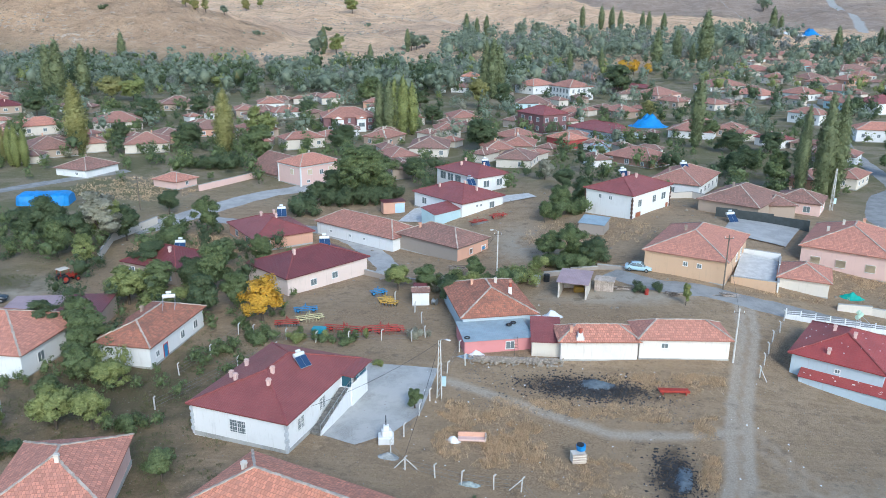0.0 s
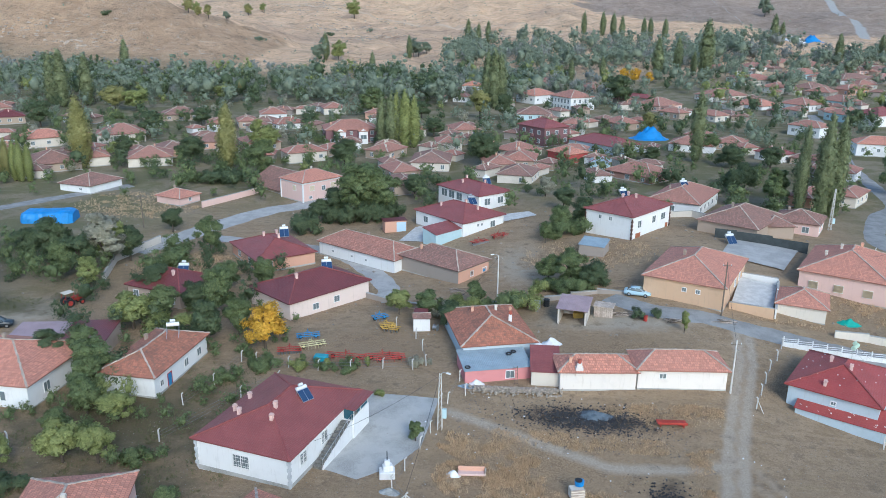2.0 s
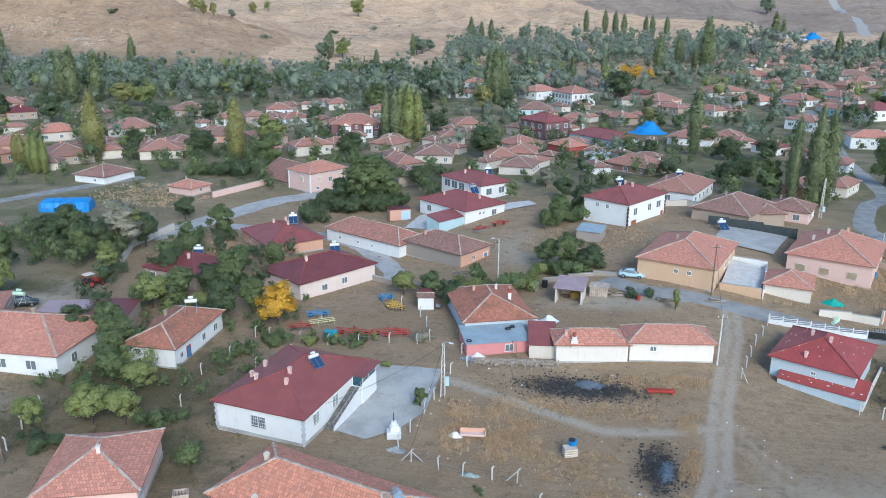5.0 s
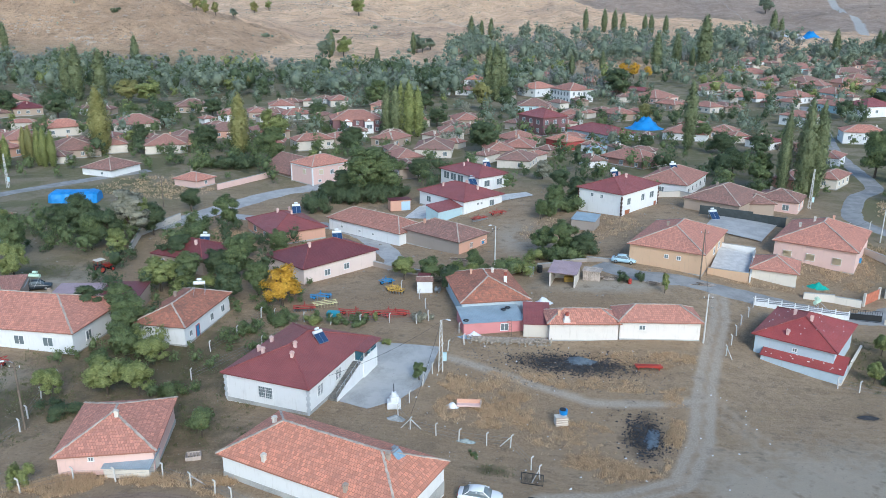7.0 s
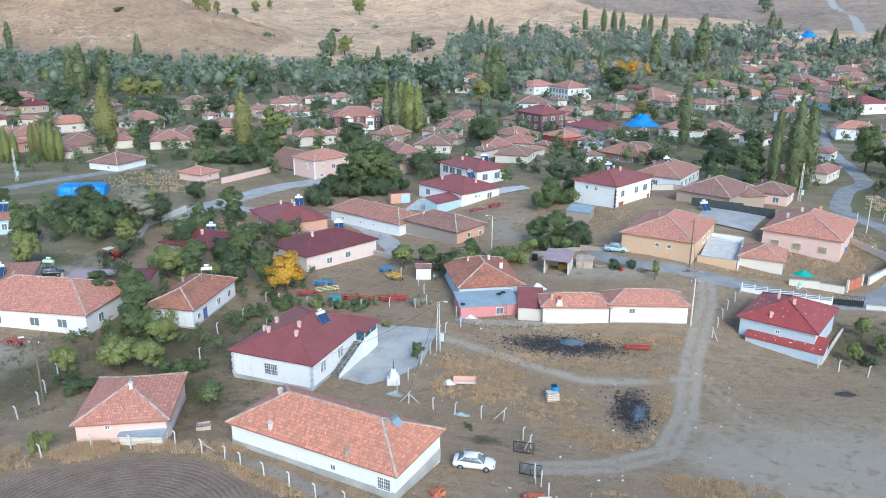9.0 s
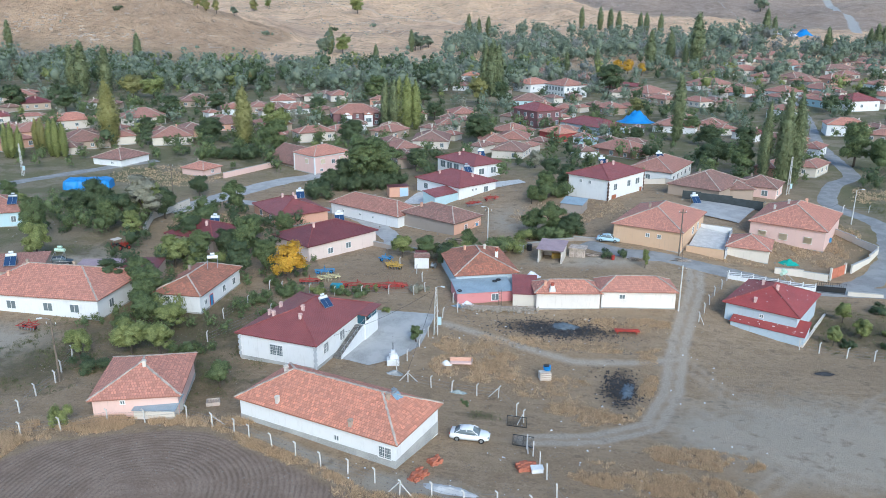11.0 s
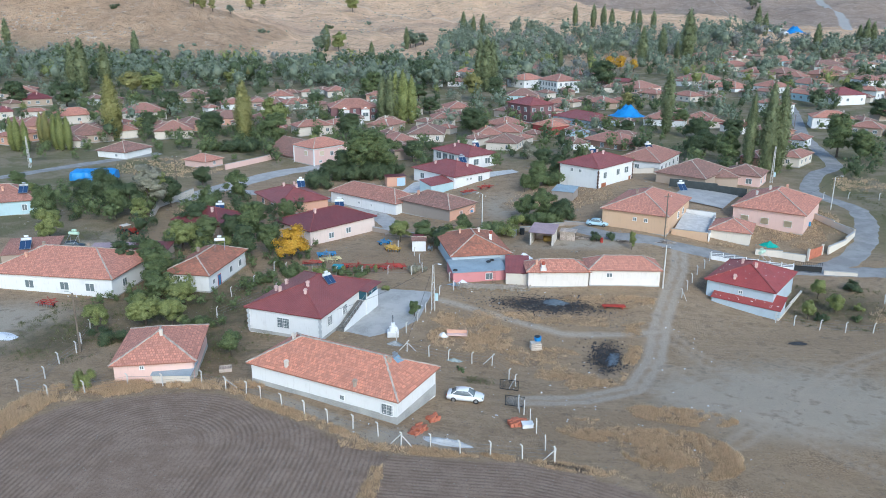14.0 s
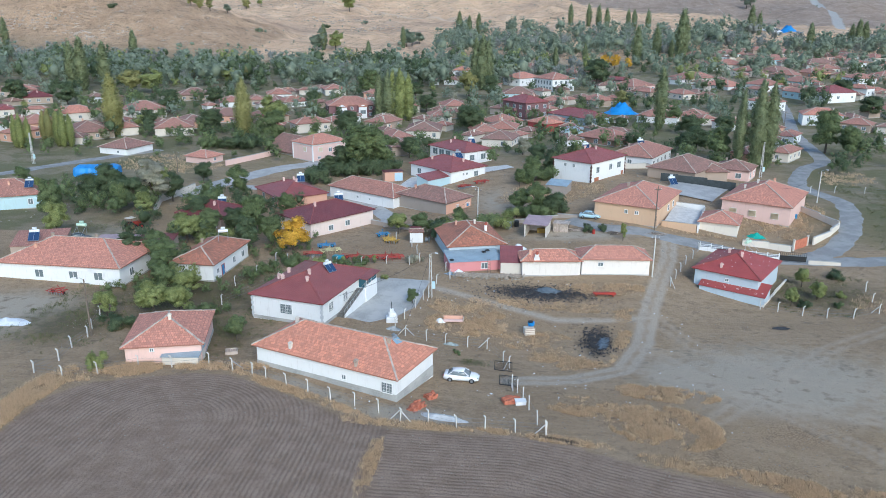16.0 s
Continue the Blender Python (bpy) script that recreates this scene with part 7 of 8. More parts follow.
for i in range(38):
    u, v = rng.uniform(-5.6, 5.6), rng.uniform(-5.0, 5.0)
    z = 3.7 + 0.2 + 2.28 * (1 - max(abs(u) - 0.9, abs(v), 0) / 5.7)
    p = pose(40.0, 104.4, -2.4, 0, 0, -31).inverted() @ (pose(41.8, 110.3, -2.4, 0, 0, 59) @ Vector((u, v, z)))
    box(flakes, p, (rng.uniform(0.06, 0.15), rng.uniform(0.05, 0.12), 0.08), rng.random() * 3)
ob = part("fallen_plaster", flakes, WALL["white"])
ob.matrix_world = pose(40.0, 104.4, -2.4, 0, 0, -31)
tagged(ob, "scattered white plaster flakes on the red roof", "debris", "", "stuff")
solar_heater(44.2, 113.0, 3.3, 50, "rooftop water heater with pale green tank", tank_green, False)
lean_to(-38.2, 65.8, 6, 4.6, 2.8, 1.5, 0.4, "cream", "sheet_blue", "small shed with a pale blue sheet roof", -0.4)

# ---- hut, sheds and odds and ends across the yard ----
hut = thing("open_shed", on(7.6, 128.2, -12), "open-fronted cream shed with a lilac sheet roof", "shed")
part("wall", boxes(((-2.1, 0, 1.2), (0.25, 4.6, 2.7)), ((2.1, 0, 1.2), (0.25, 4.6, 2.7)), ((0, 2.2, 1.2), (4.2, 0.25, 2.7))), WALL["cream"], hut)
part("roof", roof_mesh(5.0, 5.6, 0.5, thick=0.08, lean=True), ROOF["sheet_lilac"], hut).location.z = 2.5
part("straw", boxes(((0.6, 0.8, 0.5), (1.6, 1.0, 1.0), 0.3, 0, 0, 0.15)), yellow_paint, hut, "straw bales inside")
ws = thing("wood_shed", on(12.4, 129.6, -14), "small shed of weathered grey boards", "shed")
for i in range(9):
    part("board", boxes(((-1.3 + i * 0.33, -0.9, 0.85), (0.3, 0.06, 1.8))), mortar, ws)
part("body", boxes(((0, 0, 0.8), (2.8, 1.7, 1.6))), wood, ws)
part("roof", boxes(((0, 0, 1.75), (3.2, 2.2, 0.1), 0, 0.06)), mortar, ws)
rng = random.Random(21)
for lx, ly, n, text in ((23, 127.3, 18, "pile of cut branches in the yard"), (31, 128.4, 14, "stack of old timber by the fence"), (15.5, 129.2, 14, "pile of brushwood beside the shed"), (-12, 141.5, 16, "stack of timber and poles by the barn")):
    top = thing("brushwood_pile", on(lx, ly), text, "timber", "timber piles")
    for i in range(n):
        a, r = rng.uniform(-0.5, 0.5), rng.uniform(0.9, 1.7)
        c = Vector((rng.uniform(-0.7, 0.7), rng.uniform(-0.4, 0.4), rng.uniform(0.05, 0.5)))
        d = Vector((math.cos(a), math.sin(a), rng.uniform(-0.1, 0.1))) * r
        part("branch", rod(bmesh.new(), c - d, c + d, 0.05, 0.025, 5), wood if i % 2 else mortar, top)


def barrel(x, y, material, label, r=0.3, h=0.9):
    bm = rod(bmesh.new(), (0, 0, 0), (0, 0, h), r, None, 14)
    for z in (0.05, h * 0.35, h * 0.67, h - 0.03):
        rod(bm, (0, 0, z - 0.02), (0, 0, z + 0.02), r * 1.05, None, 14)
    ob = part("barrel", bm, material)
    ob.matrix_world = on(x, y)
    tagged(ob, label, "barrel", "barrels")


barrel(18.6, 127.4, rust_red, "red steel barrel standing in the yard")
barrel(26.4, 117.0, blue_paint, "blue plastic barrel behind the shed")
barrel(62.0, 146.0, blue_paint, "blue barrel beside the garden wall")
barrel(63.2, 146.8, blue_paint, "blue barrel beside the garden wall")
barrel(1.8, 133.0, steel, "grey steel drum in the yard", 0.6, 1.3)
barrel(3.4, 134.0, dark_steel, "dark steel drum in the yard", 0.5, 1.2)
sky_paint = plain("pale_blue_car_paint", (0.42, 0.58, 0.66), 0.35, 0, 0.1, 2)
car(18.6, 137.6, -12, sky_paint, "small pale blue car parked on the lane")
mound(51.6, 133.9, 1.9, 1.2, 1.2, plain("green_net", (0.02, 0.35, 0.28), 0.7, 0, 0.3, 6), "netted_load", "load under green netting")
wt_ = thing("water_crate", on(6.0, 85.6, 15), "white crate with a blue lidded tub on top", "crate")
part("crate", boxes(((0, 0, 0.6), (1.5, 1.1, 1.1), 0, 0, 0, 0.04)), WALL["cream"], wt_)
for k in range(4):
    part("slat", boxes(((0, -0.58, 0.25 + k * 0.3), (1.6, 0.06, 0.16))), mortar, wt_)
part("tub", rod(bmesh.new(), (0.3, 0.1, 1.4), (0.3, 0.1, 1.95), 0.48, 0.52, 14), tarp_blue, wt_, "blue plastic tub")
part("lid", rod(bmesh.new(), (0.2, 0.1, 1.95), (0.2, 0.1, 2.05), 0.4, None, 14), dark_steel, wt_)
sofa = thing("old_sofa_frame", on(-5.4, 86.8, 4), "discarded sofa frame with torn cream covering", "sofa")
part("seat", boxes(((0, 0, 0.35), (3.0, 0.8, 0.25), 0, 0, 0, 0.05)), WALL["rose"], sofa)
part("backrest", boxes(((0, 0.4, 0.65), (3.0, 0.15, 0.6), 0, -0.2, 0, 0.03)), WALL["peach"], sofa)
part("arm", boxes(((1.5, 0, 0.55), (0.15, 0.8, 0.6), 0, 0, 0.15)), mortar, sofa)
mound(-7.4, 86.4, 0.9, 0.6, 0.9, plastic_white, "plastic_sack", "bulging white plastic sack", "sack")
mound(-13.6, 81.8, 1.3, 0.9, 0.5, plain("pale_rubbish", (0.4, 0.41, 0.4), 0.7, 0, 0.5, 8, 0.6), "rubbish_mound", "heap of pale rubbish by the fence")
mound(-5.0, 78.9, 1.4, 0.6, 0.4, plain("net_heap", (0.35, 0.4, 0.38), 0.8, 0, 0.5, 8, 0.6), "rubbish_mound", "grey net and plastic heaped by the fence")
mound(-7.4, 105.6, 1.5, 0.6, 0.6, plain("rag_heap", (0.3, 0.38, 0.45), 0.8, 0, 0.6, 8, 0.6), "rubbish_mound", "bags and rags heaped by the farmhouse")
mound(1.8, 118.5, 1.3, 0.9, 0.9, plastic_white, "plastic_sack", "white plastic sheeting heaped on the yard", "sack")
bench = thing("red_trailer_bed", on(18.3, 100.2, 3), "low red slatted trailer bed", "trailer")
for i in range(5):
    part("slat", boxes(((0, -0.5 + i * 0.25, 0.55), (3.6, 0.16, 0.07))), rust_red, bench)
part("frame", boxes(((-1.4, 0, 0.35), (0.12, 1.2, 0.35)), ((1.4, 0, 0.35), (0.12, 1.2, 0.35)), ((0, -0.62, 0.75), (3.6, 0.06, 0.2))), rust_red, bench)
for s in (-1, 1):
    wheel(bench, s * 0.9, 0.5, 0.28, 0.15)
crate = thing("wooden_crate", on(-33.2, 69.2, 20), "grey slatted crate of scrap on the ground", "crate")
for i in range(5):
    part("slat", boxes(((-0.6 + i * 0.3, 0, 0.35), (0.14, 1.1, 0.08))), mortar, crate)
part("frame", boxes(((0, -0.55, 0.25), (1.5, 0.08, 0.5)), ((0, 0.55, 0.25), (1.5, 0.08, 0.5)), ((-0.75, 0, 0.25), (0.08, 1.1, 0.5)), ((0.75, 0, 0.25), (0.08, 1.1, 0.5))), mortar, crate)

implement(-25.5, 111.5, -4, 6.0, rust_red, "long red harrow frame parked in the yard")
implement(-20.2, 112.0, 14, 5.0, rust_red, "red cultivator frame parked in the yard", "harrow")
implement(-34.2, 113.0, 15, 3.6, rust_red, "red seed drill frame in the yard", "discs")
implement(-31.4, 115.2, 28, 4.0, plain("pale_yellow", (0.62, 0.55, 0.3), 0.55, 0, 0.25, 4), "pale yellow farm tool frame in the yard")
implement(-33.0, 118.5, 20, 3.6, blue_paint, "blue cultivator frame in the yard")
implement(-20.8, 122.4, -10, 2.6, yellow_paint, "yellow plough frame in the yard", "discs")
implement(-10.2, 168.8, 43, 4.2, rust_red, "red plough parked on the farmyard", "discs")
implement(-6.2, 172.6, 43, 4.2, rust_red, "red cultivator parked on the farmyard")
implement(-68.3, 86.5, -10, 3.0, rust_red, "red disc harrow on the pale yard", "discs")
tubx = thing("cattle_trough", on(-28.8, 110.6), "turquoise plastic trough among the farm tools", "trough")
part("tub", boxes(((0, 0, 0.5), (2.0, 1.2, 1.0), 0, 0, 0, 0.12)), plain("turquoise_plastic", (0.04, 0.3, 0.38), 0.5, 0, 0.2), tubx)
oh = lean_to(-16.6, 125.6, 0, 1.9, 1.9, 1.9, 0.3, "cream", "sheet_dark", "tiny cream outhouse with a dark roof", name="outhouse")
tractor(-76.3, 126.6, 60, rust_red, "small red tractor with a cream cab roof")
car(-81.6, 115.2, 25, dark_paint, "dark blue estate car in the farmyard", 1.0, 1.15)
lean_to(-70.5, 109.2, 10, 7.5, 7.0, 2.2, 0.3, "mud", "sheet_lilac", "flat shed with a faded lilac sheet roof")
lean_to(-63.5, 110.6, 10, 6.5, 7.0, 2.3, 0.5, "mud", "sheet_dark", "flat shed with a dark red sheet roof")
cont = thing("container", on(-30.4, 179.6, 24), "pink and blue site cabin beside the barn", "cabin")
part("body", boxes(((0, 0, 1.3), (5.0, 2.6, 2.6), 0, 0, 0, 0.05)), WALL["peach"], cont)
part("front", boxes(((1.3, -1.32, 1.2), (2.2, 0.08, 2.2))), WALL["sky"], cont, "blue sheet front")
part("roof", boxes(((0, 0, 2.7), (5.4, 3.0, 0.12))), ROOF["sheet_dark"], cont)
lean_to(-18.0, 172.6, 52, 9.5, 4.0, 2.2, 0.9, "turq", "sheet_red", "red-roofed veranda with lattice sides")
patch([(-25.8, 181.6), (-22.5, 183.8), (-20.5, 170.5), (-28.0, 172.0)], sand, "yard_paving", "pale concrete apron by the red-roofed house", 0.12)
patch([(-14.2, 175.5), (-7.1, 182.6), (2, 188.5), (0, 192), (-10, 188)], sand, "yard_paving", "pale concrete apron before the white house", 0.14)
stack(-112.5, 177.0, 15, 11.5, 6.0, 2.6, tarp_blue, "long haystack under a bright blue tarpaulin")
mound(45.4, 314, 7.5, 5.5, 5.2, tarp_blue, "haystack", "haystack under bright blue tarpaulin", "haystack")
mound(262, 800, 16, 10, 9, tarp_blue, "haystack", "far haystack under blue tarpaulin", "haystack")
mound(246, 798, 15, 10, 8, plastic_white, "haystack", "far haystack under white sheeting", "haystack")
lean_to(13.0, 160.8, -20, 5.0, 4.0, 2.0, 0.6, "stone", "sheet_blue", "stone hut with a pale blue sheet roof")

# ---- poles and cables ----
pole(-9.9, 95.1, 7.4, "lattice concrete utility pole with meter box and street lamp", True, 1)
pole(27.2, 108.4, 7.6, "slim grey concrete utility pole beside the track")
pole(30.9, 131.0, 9.0, "wooden utility pole by the ochre house", material=wood)
pole(-54.3, 72.0, 8.3, "weathered wooden utility pole with a street lamp", False, -1, wood)
pole(67.2, 187.6, 9.5, "lattice utility pole by the poplars", True)
pole(-136.6, 185.1, 9.0, "lattice utility pole beside the road", True)
pole(72.1, 159.9, 7.5, "street-lamp pole beside the bend", False, 1)
pole(96.1, 263.2, 8.5, "wooden utility pole beside the street", material=wood)
pole(-88.8, 175.8, 8.0, "wooden utility pole by the lane", material=wood)
pole(-5.0, 139.0, 7.5, "street-lamp pole by the stone barn", False, -1)


def head(x, y, h):
    return (x, y, land(x, y) + h)


cable(head(-9.9, 95.1, 7.2), (-22.5, 84.8, 2.3), 0.6, "service cable from the pole to the house")
cable(head(-9.9, 95.1, 7.2), head(-11.5, 79.5, 2.0), 0.3, "stay cable from the pole to the fence")
cable(head(27.2, 108.4, 7.2), head(30.9, 131.0, 8.6), 0.7)
cable(head(72.1, 159.9, 7.2), (60, 150, 6.4), 1.2)
cable(head(-5.0, 139.0, 7.3), (-12.0, 125.0, 3.2), 0.8)
for hx, hy, hz, hyaw, tk, fl in ((-49.0, 107.5, 3.6, 20, tank_white, False), (-35.5, 139.5, 3.3, 20, tank_white, True), (-50.5, 161.8, 2.6, 20, tank_white, True), (-60.5, 136.0, 2.6, 10, tank_white, True), (20.5, 182.0, 8.6, 30, tank_white, True), (40.5, 167.5, 3.2, 20, tank_white, True), (-73.5, 103.5, 5.0, 0, tank_green, False), (-13.5, 187.5, 4.6, 30, steel, True), (-11.0, 203.5, 6.0, 20, tank_white, True), (38, 205.5, 6.2, 20, tank_white, True), (-170, 240, 5.2, 10, tank_white, True), (-108, 141, 4.2, 20, steel, True), (-86, 108.5, 2.0, 20, tank_white, True)):
    solar_heater(hx, hy, hz, hyaw, "rooftop water heater with " + ("a collector panel" if fl else "a bare tank"), tk, fl)
lean_to(-85.5, 109.5, 20, 9, 7, 1.6, 1.0, "mud", "tile_mid", "low shed with a faded tiled slope")


# ---- dry grass, weeds and litter ----
def tufts(name, spots, count, h, material, label, seed, spread=0.35, blades=7):
    """Tufts of bent grass blades strewn over the land where spots() allows."""
    rng = np.random.default_rng(seed)
    V, F, n = [], [], 0
    while n < count:
        x, y = spots(rng)
        if x is None:
            continue
        z = land(x, y)
        k = rng.uniform(0.5, 1.2)
        for b in range(blades):
            a, r = rng.random() * 6.28, rng.random() * spread
            bx, by = x + r * math.cos(a), y + r * math.sin(a)
            hh, ln, w = h * k * rng.uniform(0.6, 1.2), rng.normal(size=2) * 0.3 * h, 0.018 + 0.026 * rng.random()
            t = rng.random() * 3.14
            dx, dy = math.cos(t) * w, math.sin(t) * w
            i = len(V)
            V += [(bx - dx, by - dy, z - 0.03), (bx + dx, by + dy, z - 0.03), (bx + ln[0], by + ln[1], z + hh)]
            F.append((i, i + 1, i + 2))
        n += 1
    me = bpy.data.meshes.new(name)
    me.from_pydata(V, [], F)
    me.materials.append(material)
    tagged(new(name, me), label, "grass", "", "stuff")


def in_blobs(table, over=0.3):
    pick = [e for e in table]
    area = np.array([e[2] * e[3] for e in pick], float)

    def f(rng):
        e = pick[rng.choice(len(pick), p=area / area.sum())]
        a, r = rng.random() * 6.28, math.sqrt(rng.random()) * 1.15
        c, s = math.cos(radians(e[4])), math.sin(radians(e[4]))
        u, v = r * e[2] * math.cos(a), r * e[3] * math.sin(a)
        x, y = e[0] + u * c - v * s, e[1] + u * s + v * c
        thick = 0.5 + 1.1 * noise.noise(Vector((x / 3.4, y / 3.4, 5))) + 0.8 * noise.noise(Vector((x / 0.9, y / 0.9, 8))) - over * r
        if rng.random() > thick or max(blob(x, y, *b) for b in BURNS) > 0.55 or near_line(x, y, TRACK) < 2.0 or field_depth(x, y) > 0.9 and x < -11 or not clear(x, y, -2):
            return None, None
        return x, y
    return f


straw = leafy("straw", (0.52, 0.365, 0.21), (0.7, 0.53, 0.35), (0.36, 0.23, 0.13))
weed = leafy("weed", (0.12, 0.15, 0.06), (0.2, 0.19, 0.09), (0.3, 0.22, 0.12))
tufts("dry_grass", in_blobs(DRY_NEAR), 9500, 0.26, straw, "tufts of dry straw-coloured grass", 31)
tufts("dry_grass", in_blobs(DRY_NEAR[:2] + DRY_NEAR[6:8] + DRY_NEAR[9:11]), 2600, 0.45, straw, "tall dry straw-coloured weeds", 32)
tufts("dry_grass", in_blobs(DRY_NEAR[:3] + DRY_NEAR[4:6]), 4200, 0.34, straw, "thick dry grass on the waste ground by the track", 37)
tufts("dry_grass", in_blobs(DRY_FAR), 4000, 0.55, straw, "dry grass on the rough banks", 33)
tufts("dry_grass", in_blobs(DRY_EDGE[:4], 0.1), 4600, 0.6, straw, "tall dry grass along the field fence", 35)
tufts("dry_grass", in_blobs(DRY_EDGE[4:], 0.1), 2600, 0.3, straw, "dry grass along the ploughed edge", 36)
tufts("weeds", in_blobs(GREENS), 9000, 0.32, weed, "sparse green weeds in the gardens", 34)
pebble = plain("pebble", (0.34, 0.3, 0.25), 0.95, 0, 0.4, 8)
dark_pebble = plain("dark_pebble", (0.22, 0.19, 0.16), 0.95, 0, 0.4, 8)


clod = plain("clod", (0.24, 0.175, 0.135), 0.95, 0, 0.3)


def litter(name, area, count, size, material, label, seed):
    rng = np.random.default_rng(seed)
    base = np.array([(1, 0, 0), (-0.7, 0.8, 0), (-0.6, -0.9, 0.1), (0.1, 0, 0.8), (0, 0.1, -0.4)])
    tri = np.array([(0, 1, 3), (1, 2, 3), (2, 0, 3), (1, 0, 4), (2, 1, 4), (0, 2, 4)])
    V, F = [], []
    while len(V) < count:
        x, y = area(rng)
        if x is None or not clear(x, y, -2):
            continue
        a = rng.random() * 6.28
        r = np.array([[math.cos(a), -math.sin(a), 0], [math.sin(a), math.cos(a), 0], [0, 0, 1]])
        V.append((base * rng.uniform(0.6, 1.3, (5, 1))) @ r.T * size * rng.uniform(0.3, 1.2) + (x, y, land(x, y) + 0.02))
        F.append(tri + 5 * (len(V) - 1))
    me = bpy.data.meshes.new(name)
    me.from_pydata(np.concatenate(V).tolist(), [], np.concatenate(F).tolist())
    me.materials.append(material)
    tagged(new(name, me), label, "stones", "", "stuff")


litter("loose_stones", lambda r: (r.uniform(-60, 62), r.uniform(42, 125)), 7000, 0.09, pebble, "loose stones scattered over the earth", 41)
litter("clods", lambda r: (r.uniform(-58, 20), r.uniform(30, 62)), 5000, 0.09, clod, "small clods on the ploughed field edge", 42)
litter("rubble", lambda r: (r.uniform(-8, 20), r.uniform(94, 104)), 700, 0.13, dark_pebble, "rubble strewn round the burnt patch", 43)
litter("cinders", lambda r: ((r.normal() * 3.8 + 8), (r.normal() * 1.3 + 100.4)), 2600, 0.17, ash, "black cinders in the burnt patch", 44)
litter("cinders", lambda r: ((r.normal() * 1.2 + 15.8), (r.normal() * 2.4 + 84)), 900, 0.18, ash, "black cinders beside the track", 45)
litter("plastic_scraps", lambda r: (r.uniform(-14, 30), r.uniform(56, 105)), 160, 0.16, plastic_white, "scraps of pale plastic blown about", 46)
litter("roof_scraps", lambda r: (r.uniform(-110, 60), r.uniform(120, 200)), 500, 0.3, pebble, "odd stones and scraps round the yards", 47)

blue_door = bpy.data.objects["house.004"]
door(blue_door, "s", -3.4, 1.0, 14.1, 7.7, 1.0, 2.0, blue_paint, rust_red)

# ---- mesh gates of the yard with the car ----
for gx, gy, yaw in ((2.6, 71.3, -8), (3.4, 66.5, -8)):
    gate = thing("mesh_gate", on(gx, gy, yaw), "dark wire-mesh yard gate in a steel tube frame", "gate")
    part("gate_frame", boxes(((0, 0, 0.15), (2.3, 0.05, 0.06)), ((0, 0, 1.45), (2.3, 0.05, 0.06)), ((-1.15, 0, 0.8), (0.06, 0.05, 1.36)), ((1.15, 0, 0.8), (0.06, 0.05, 1.36)), ((0, 0, 0.8), (0.04, 0.04, 1.3))), dark_steel, gate)
    bm = bmesh.new()
    for k in range(19):
        box(bm, (-1.08 + k * 0.12, 0, 0.8), (0.015, 0.015, 1.3))
    for k in range(10):
        box(bm, (0, 0.01, 0.22 + k * 0.13), (2.2, 0.015, 0.015))
    tagged(part("wire_mesh", bm, dark_steel, gate), "", "", "", "stuff")

# ---- shutters and doors of the houses across the street ----
shutter = plain("beige_shutter", (0.62, 0.52, 0.36), 0.6, 0, 0.12, 4)
brown_door = plain("brown_door", (0.36, 0.13, 0.06), 0.6, 0, 0.25, 4)
for u in (4, -0.5, -4.5):
    slats = bmesh.new()
    rows = [[slats.verts.new((e, -0.1 - 0.035 * (k % 2), -0.65 + k * 0.072)) for e in (-0.75, 0.75)] for k in range(19)]
    for p, q in zip(rows, rows[1:]):
        slats.faces.new((p[0], p[1], q[1], q[0]))
    bmesh.ops.solidify(slats, geom=slats.faces[:], thickness=0.05)
    part("shutter", slats, shutter, pink_house, "closed beige roller shutter").matrix_local = side_pose("w", u, 2.0, 18.2 - 0.9, 14.8 - 0.9)
for side, u, z, w, h in (("s", -3.4, 3.6, 1.5, 1.4), ("s", 3.6, 3.6, 1.5, 1.4), ("w", 1.2, 3.6, 1.4, 1.4)):
    part("shutter", boxes(((0, -0.1, 0), (w - 0.1, 0.08, h - 0.1))), shutter, street_house, "closed beige roller shutter").matrix_local = side_pose(side, u, z, 12.8, 9.8)
door(white_house, "s", -5.4, 1.1, 16.9 - 0.9, 12.1 - 0.9, 2.2, 2.1, brown_door)
door(white_house, "s", 6.8, 1.1, 16.9 - 0.9, 12.1 - 0.9, 1.2, 2.1, brown_door)
door(stone_barn, "s", 3.2, 1.0, 10.0 - 0.9, 15.7 - 0.9, 1.3, 1.9, blue_paint)

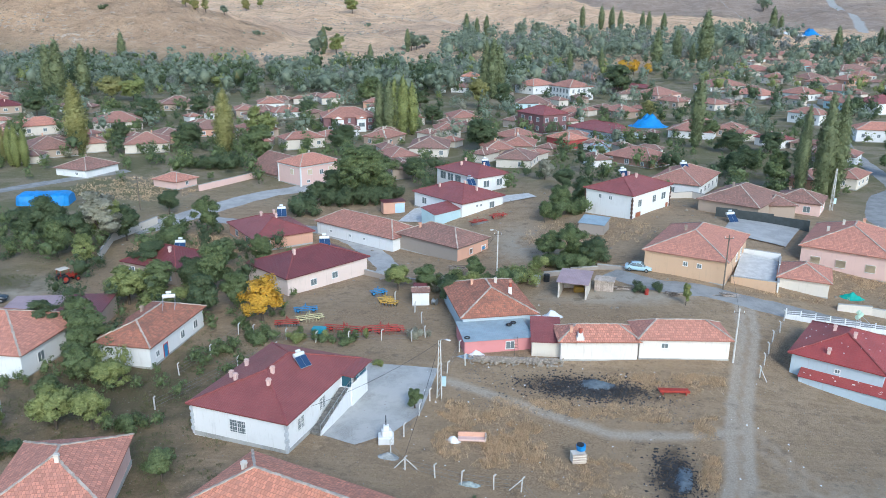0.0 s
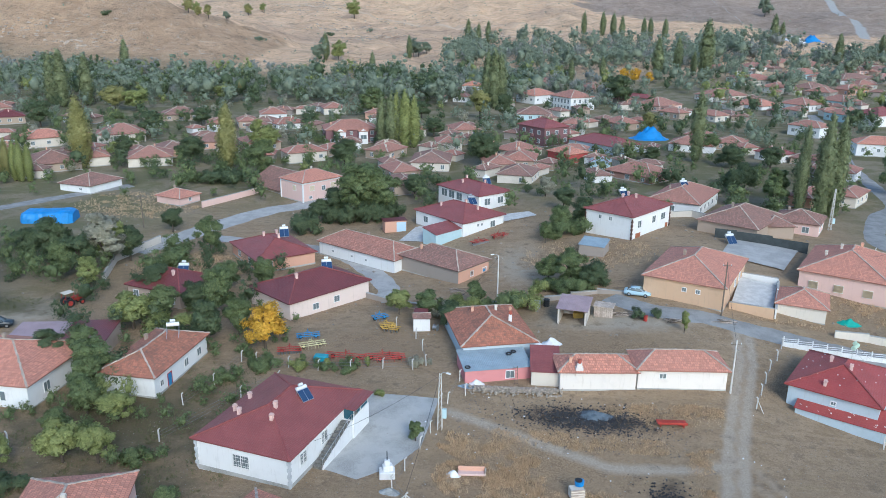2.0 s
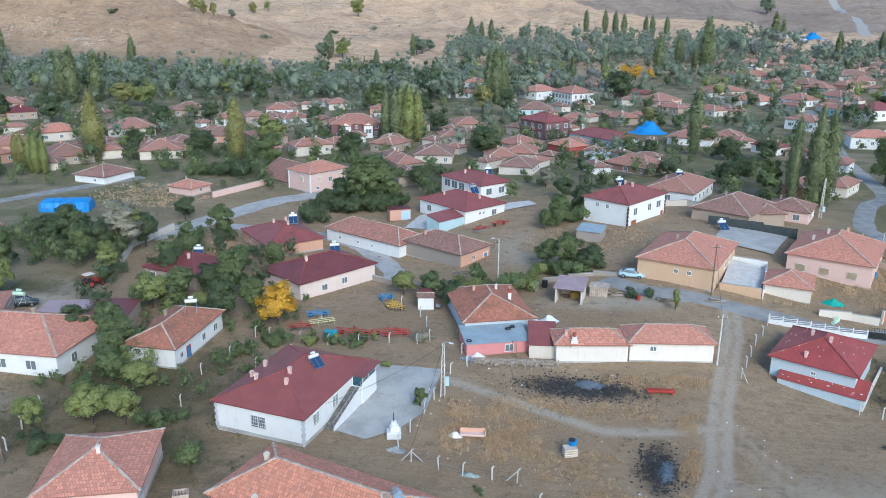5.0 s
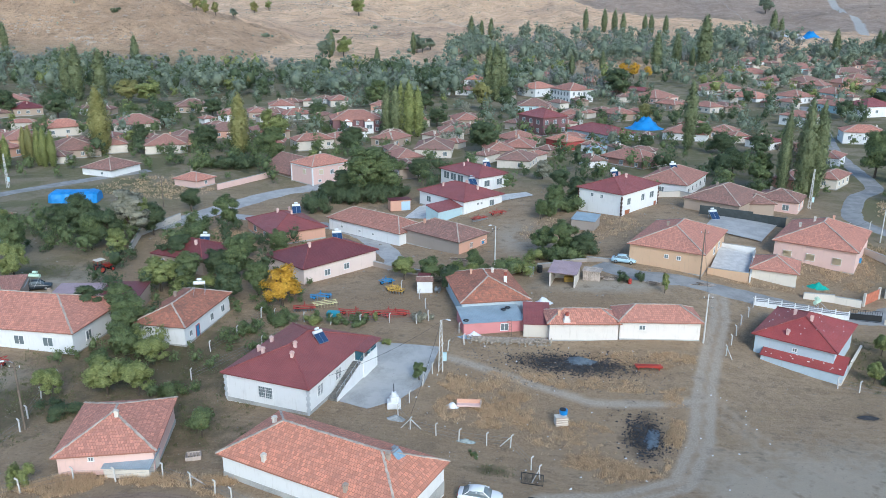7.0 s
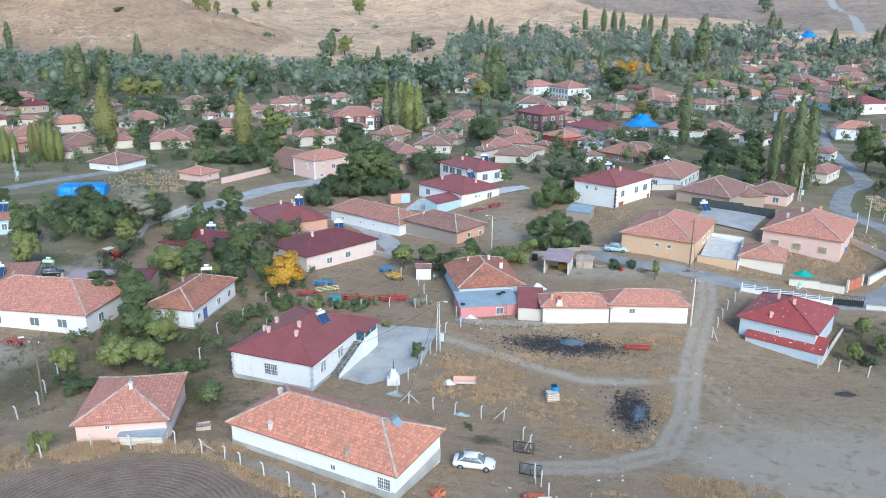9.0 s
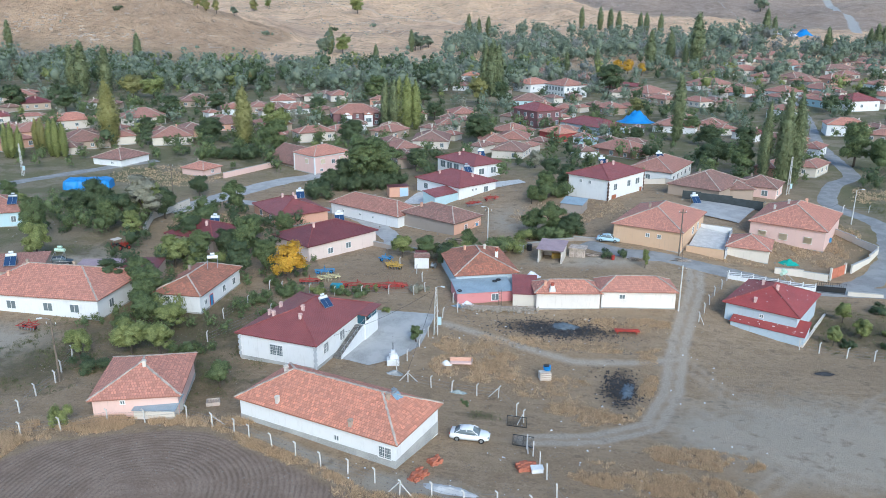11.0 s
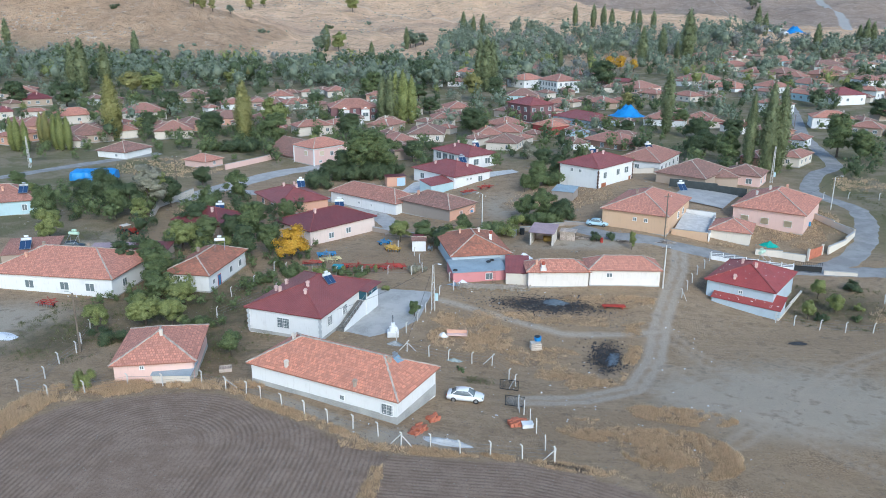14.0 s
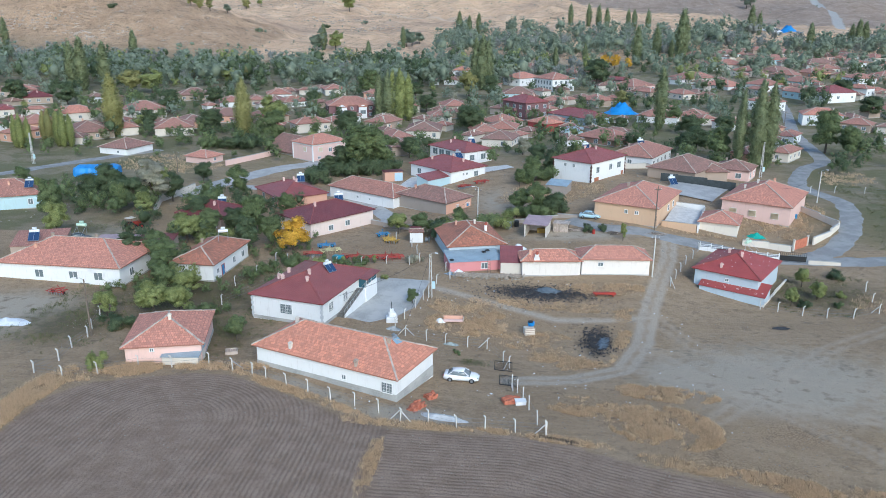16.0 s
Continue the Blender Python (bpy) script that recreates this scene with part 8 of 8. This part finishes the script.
# ---- chimney stacks, outhouse and more tools by the old farmhouse ----
clay = plain("red_clay", (0.36, 0.09, 0.06), 0.8, 0, 0.3, 5)
stack_ = thing("chimney_stack", pose(7.2, 106.9, 1.5, 0, 0, 7), "stout mortared chimney stack on the shed roof", "chimney")
part("shaft", boxes(((0, 0, 0.35), (1.0, 0.75, 1.1)), ((0, 0.02, 1.15), (0.66, 0.56, 0.7))), WALL["lime"], stack_)
part("pot", rod(bmesh.new(), (0, 0, 1.45), (0, 0, 2.0), 0.28, 0.25, 10), clay, stack_, "red clay pot")
tall_ = thing("chimney_stack", pose(-2.3, 119.0, 2.9), "tall white chimney with a red clay top", "chimney")
part("shaft", boxes(((0, 0, 0.7), (0.5, 0.5, 1.9))), WALL["white"], tall_)
part("pot", rod(bmesh.new(), (0, 0, 1.6), (0, 0, 2.15), 0.27, 0.25, 10), clay, tall_, "red clay top")
house(-16.2, 124.0, 8, 2.9, 2.6, land(-16.2, 124.0) + 2.1, "white", "tile_old", 0.3, 0.15, wins=[], chims=[], gable=True, label="tiny white outhouse with an old tiled roof", name="outhouse", plinth=0.15)
implement(-23.5, 127.3, 35, 2.6, blue_paint, "blue steel farm cultivator parked in the dusty yard")
implement(-21.7, 123.7, 20, 2.4, yellow_paint, "faded yellow seed drill parked in the yard")
implement(-19.0, 111.6, 18, 4.4, rust_red, "long red steel harrow parked along the fence")
drum = thing("cable_drum", on(-13.9, 123.2, 70), "grey steel cable drum leaning by the outhouse", "drum")
part("flange", rod(bmesh.new(), (0, -0.35, 0.55), (0, -0.3, 0.55), 0.55, None, 16), steel, drum)
part("flange", rod(bmesh.new(), (0, 0.3, 0.55), (0, 0.35, 0.55), 0.55, None, 16), steel, drum)
part("core", rod(bmesh.new(), (0, -0.3, 0.55), (0, 0.3, 0.55), 0.3, None, 12), steel, drum)
lad = thing("ladder", on(-1.0, 107.0, 10), "grey wooden ladder leaning on the farmhouse yard wall", "ladder")
for u in (-0.25, 0.25):
    part("rail", rods([((u, 0, 0), (u, 0.9, 2.4))], 0.035, 5), wood, lad)
for k in range(6):
    part("rung", rods([((-0.25, 0.15 * (k + 0.6), 0.4 * (k + 0.6)), (0.25, 0.15 * (k + 0.6), 0.4 * (k + 0.6)))], 0.025, 5), wood, lad)
mound(3.9, 119.4, 1.7, 1.2, 1.1, plastic_white, "plastic_sack", "white sacks heaped on the farm yard", "sack")
mound(-6.3, 106.6, 1.3, 0.7, 0.7, plastic_white, "plastic_sack", "pale rags and sacks heaped by the wall", "sack")
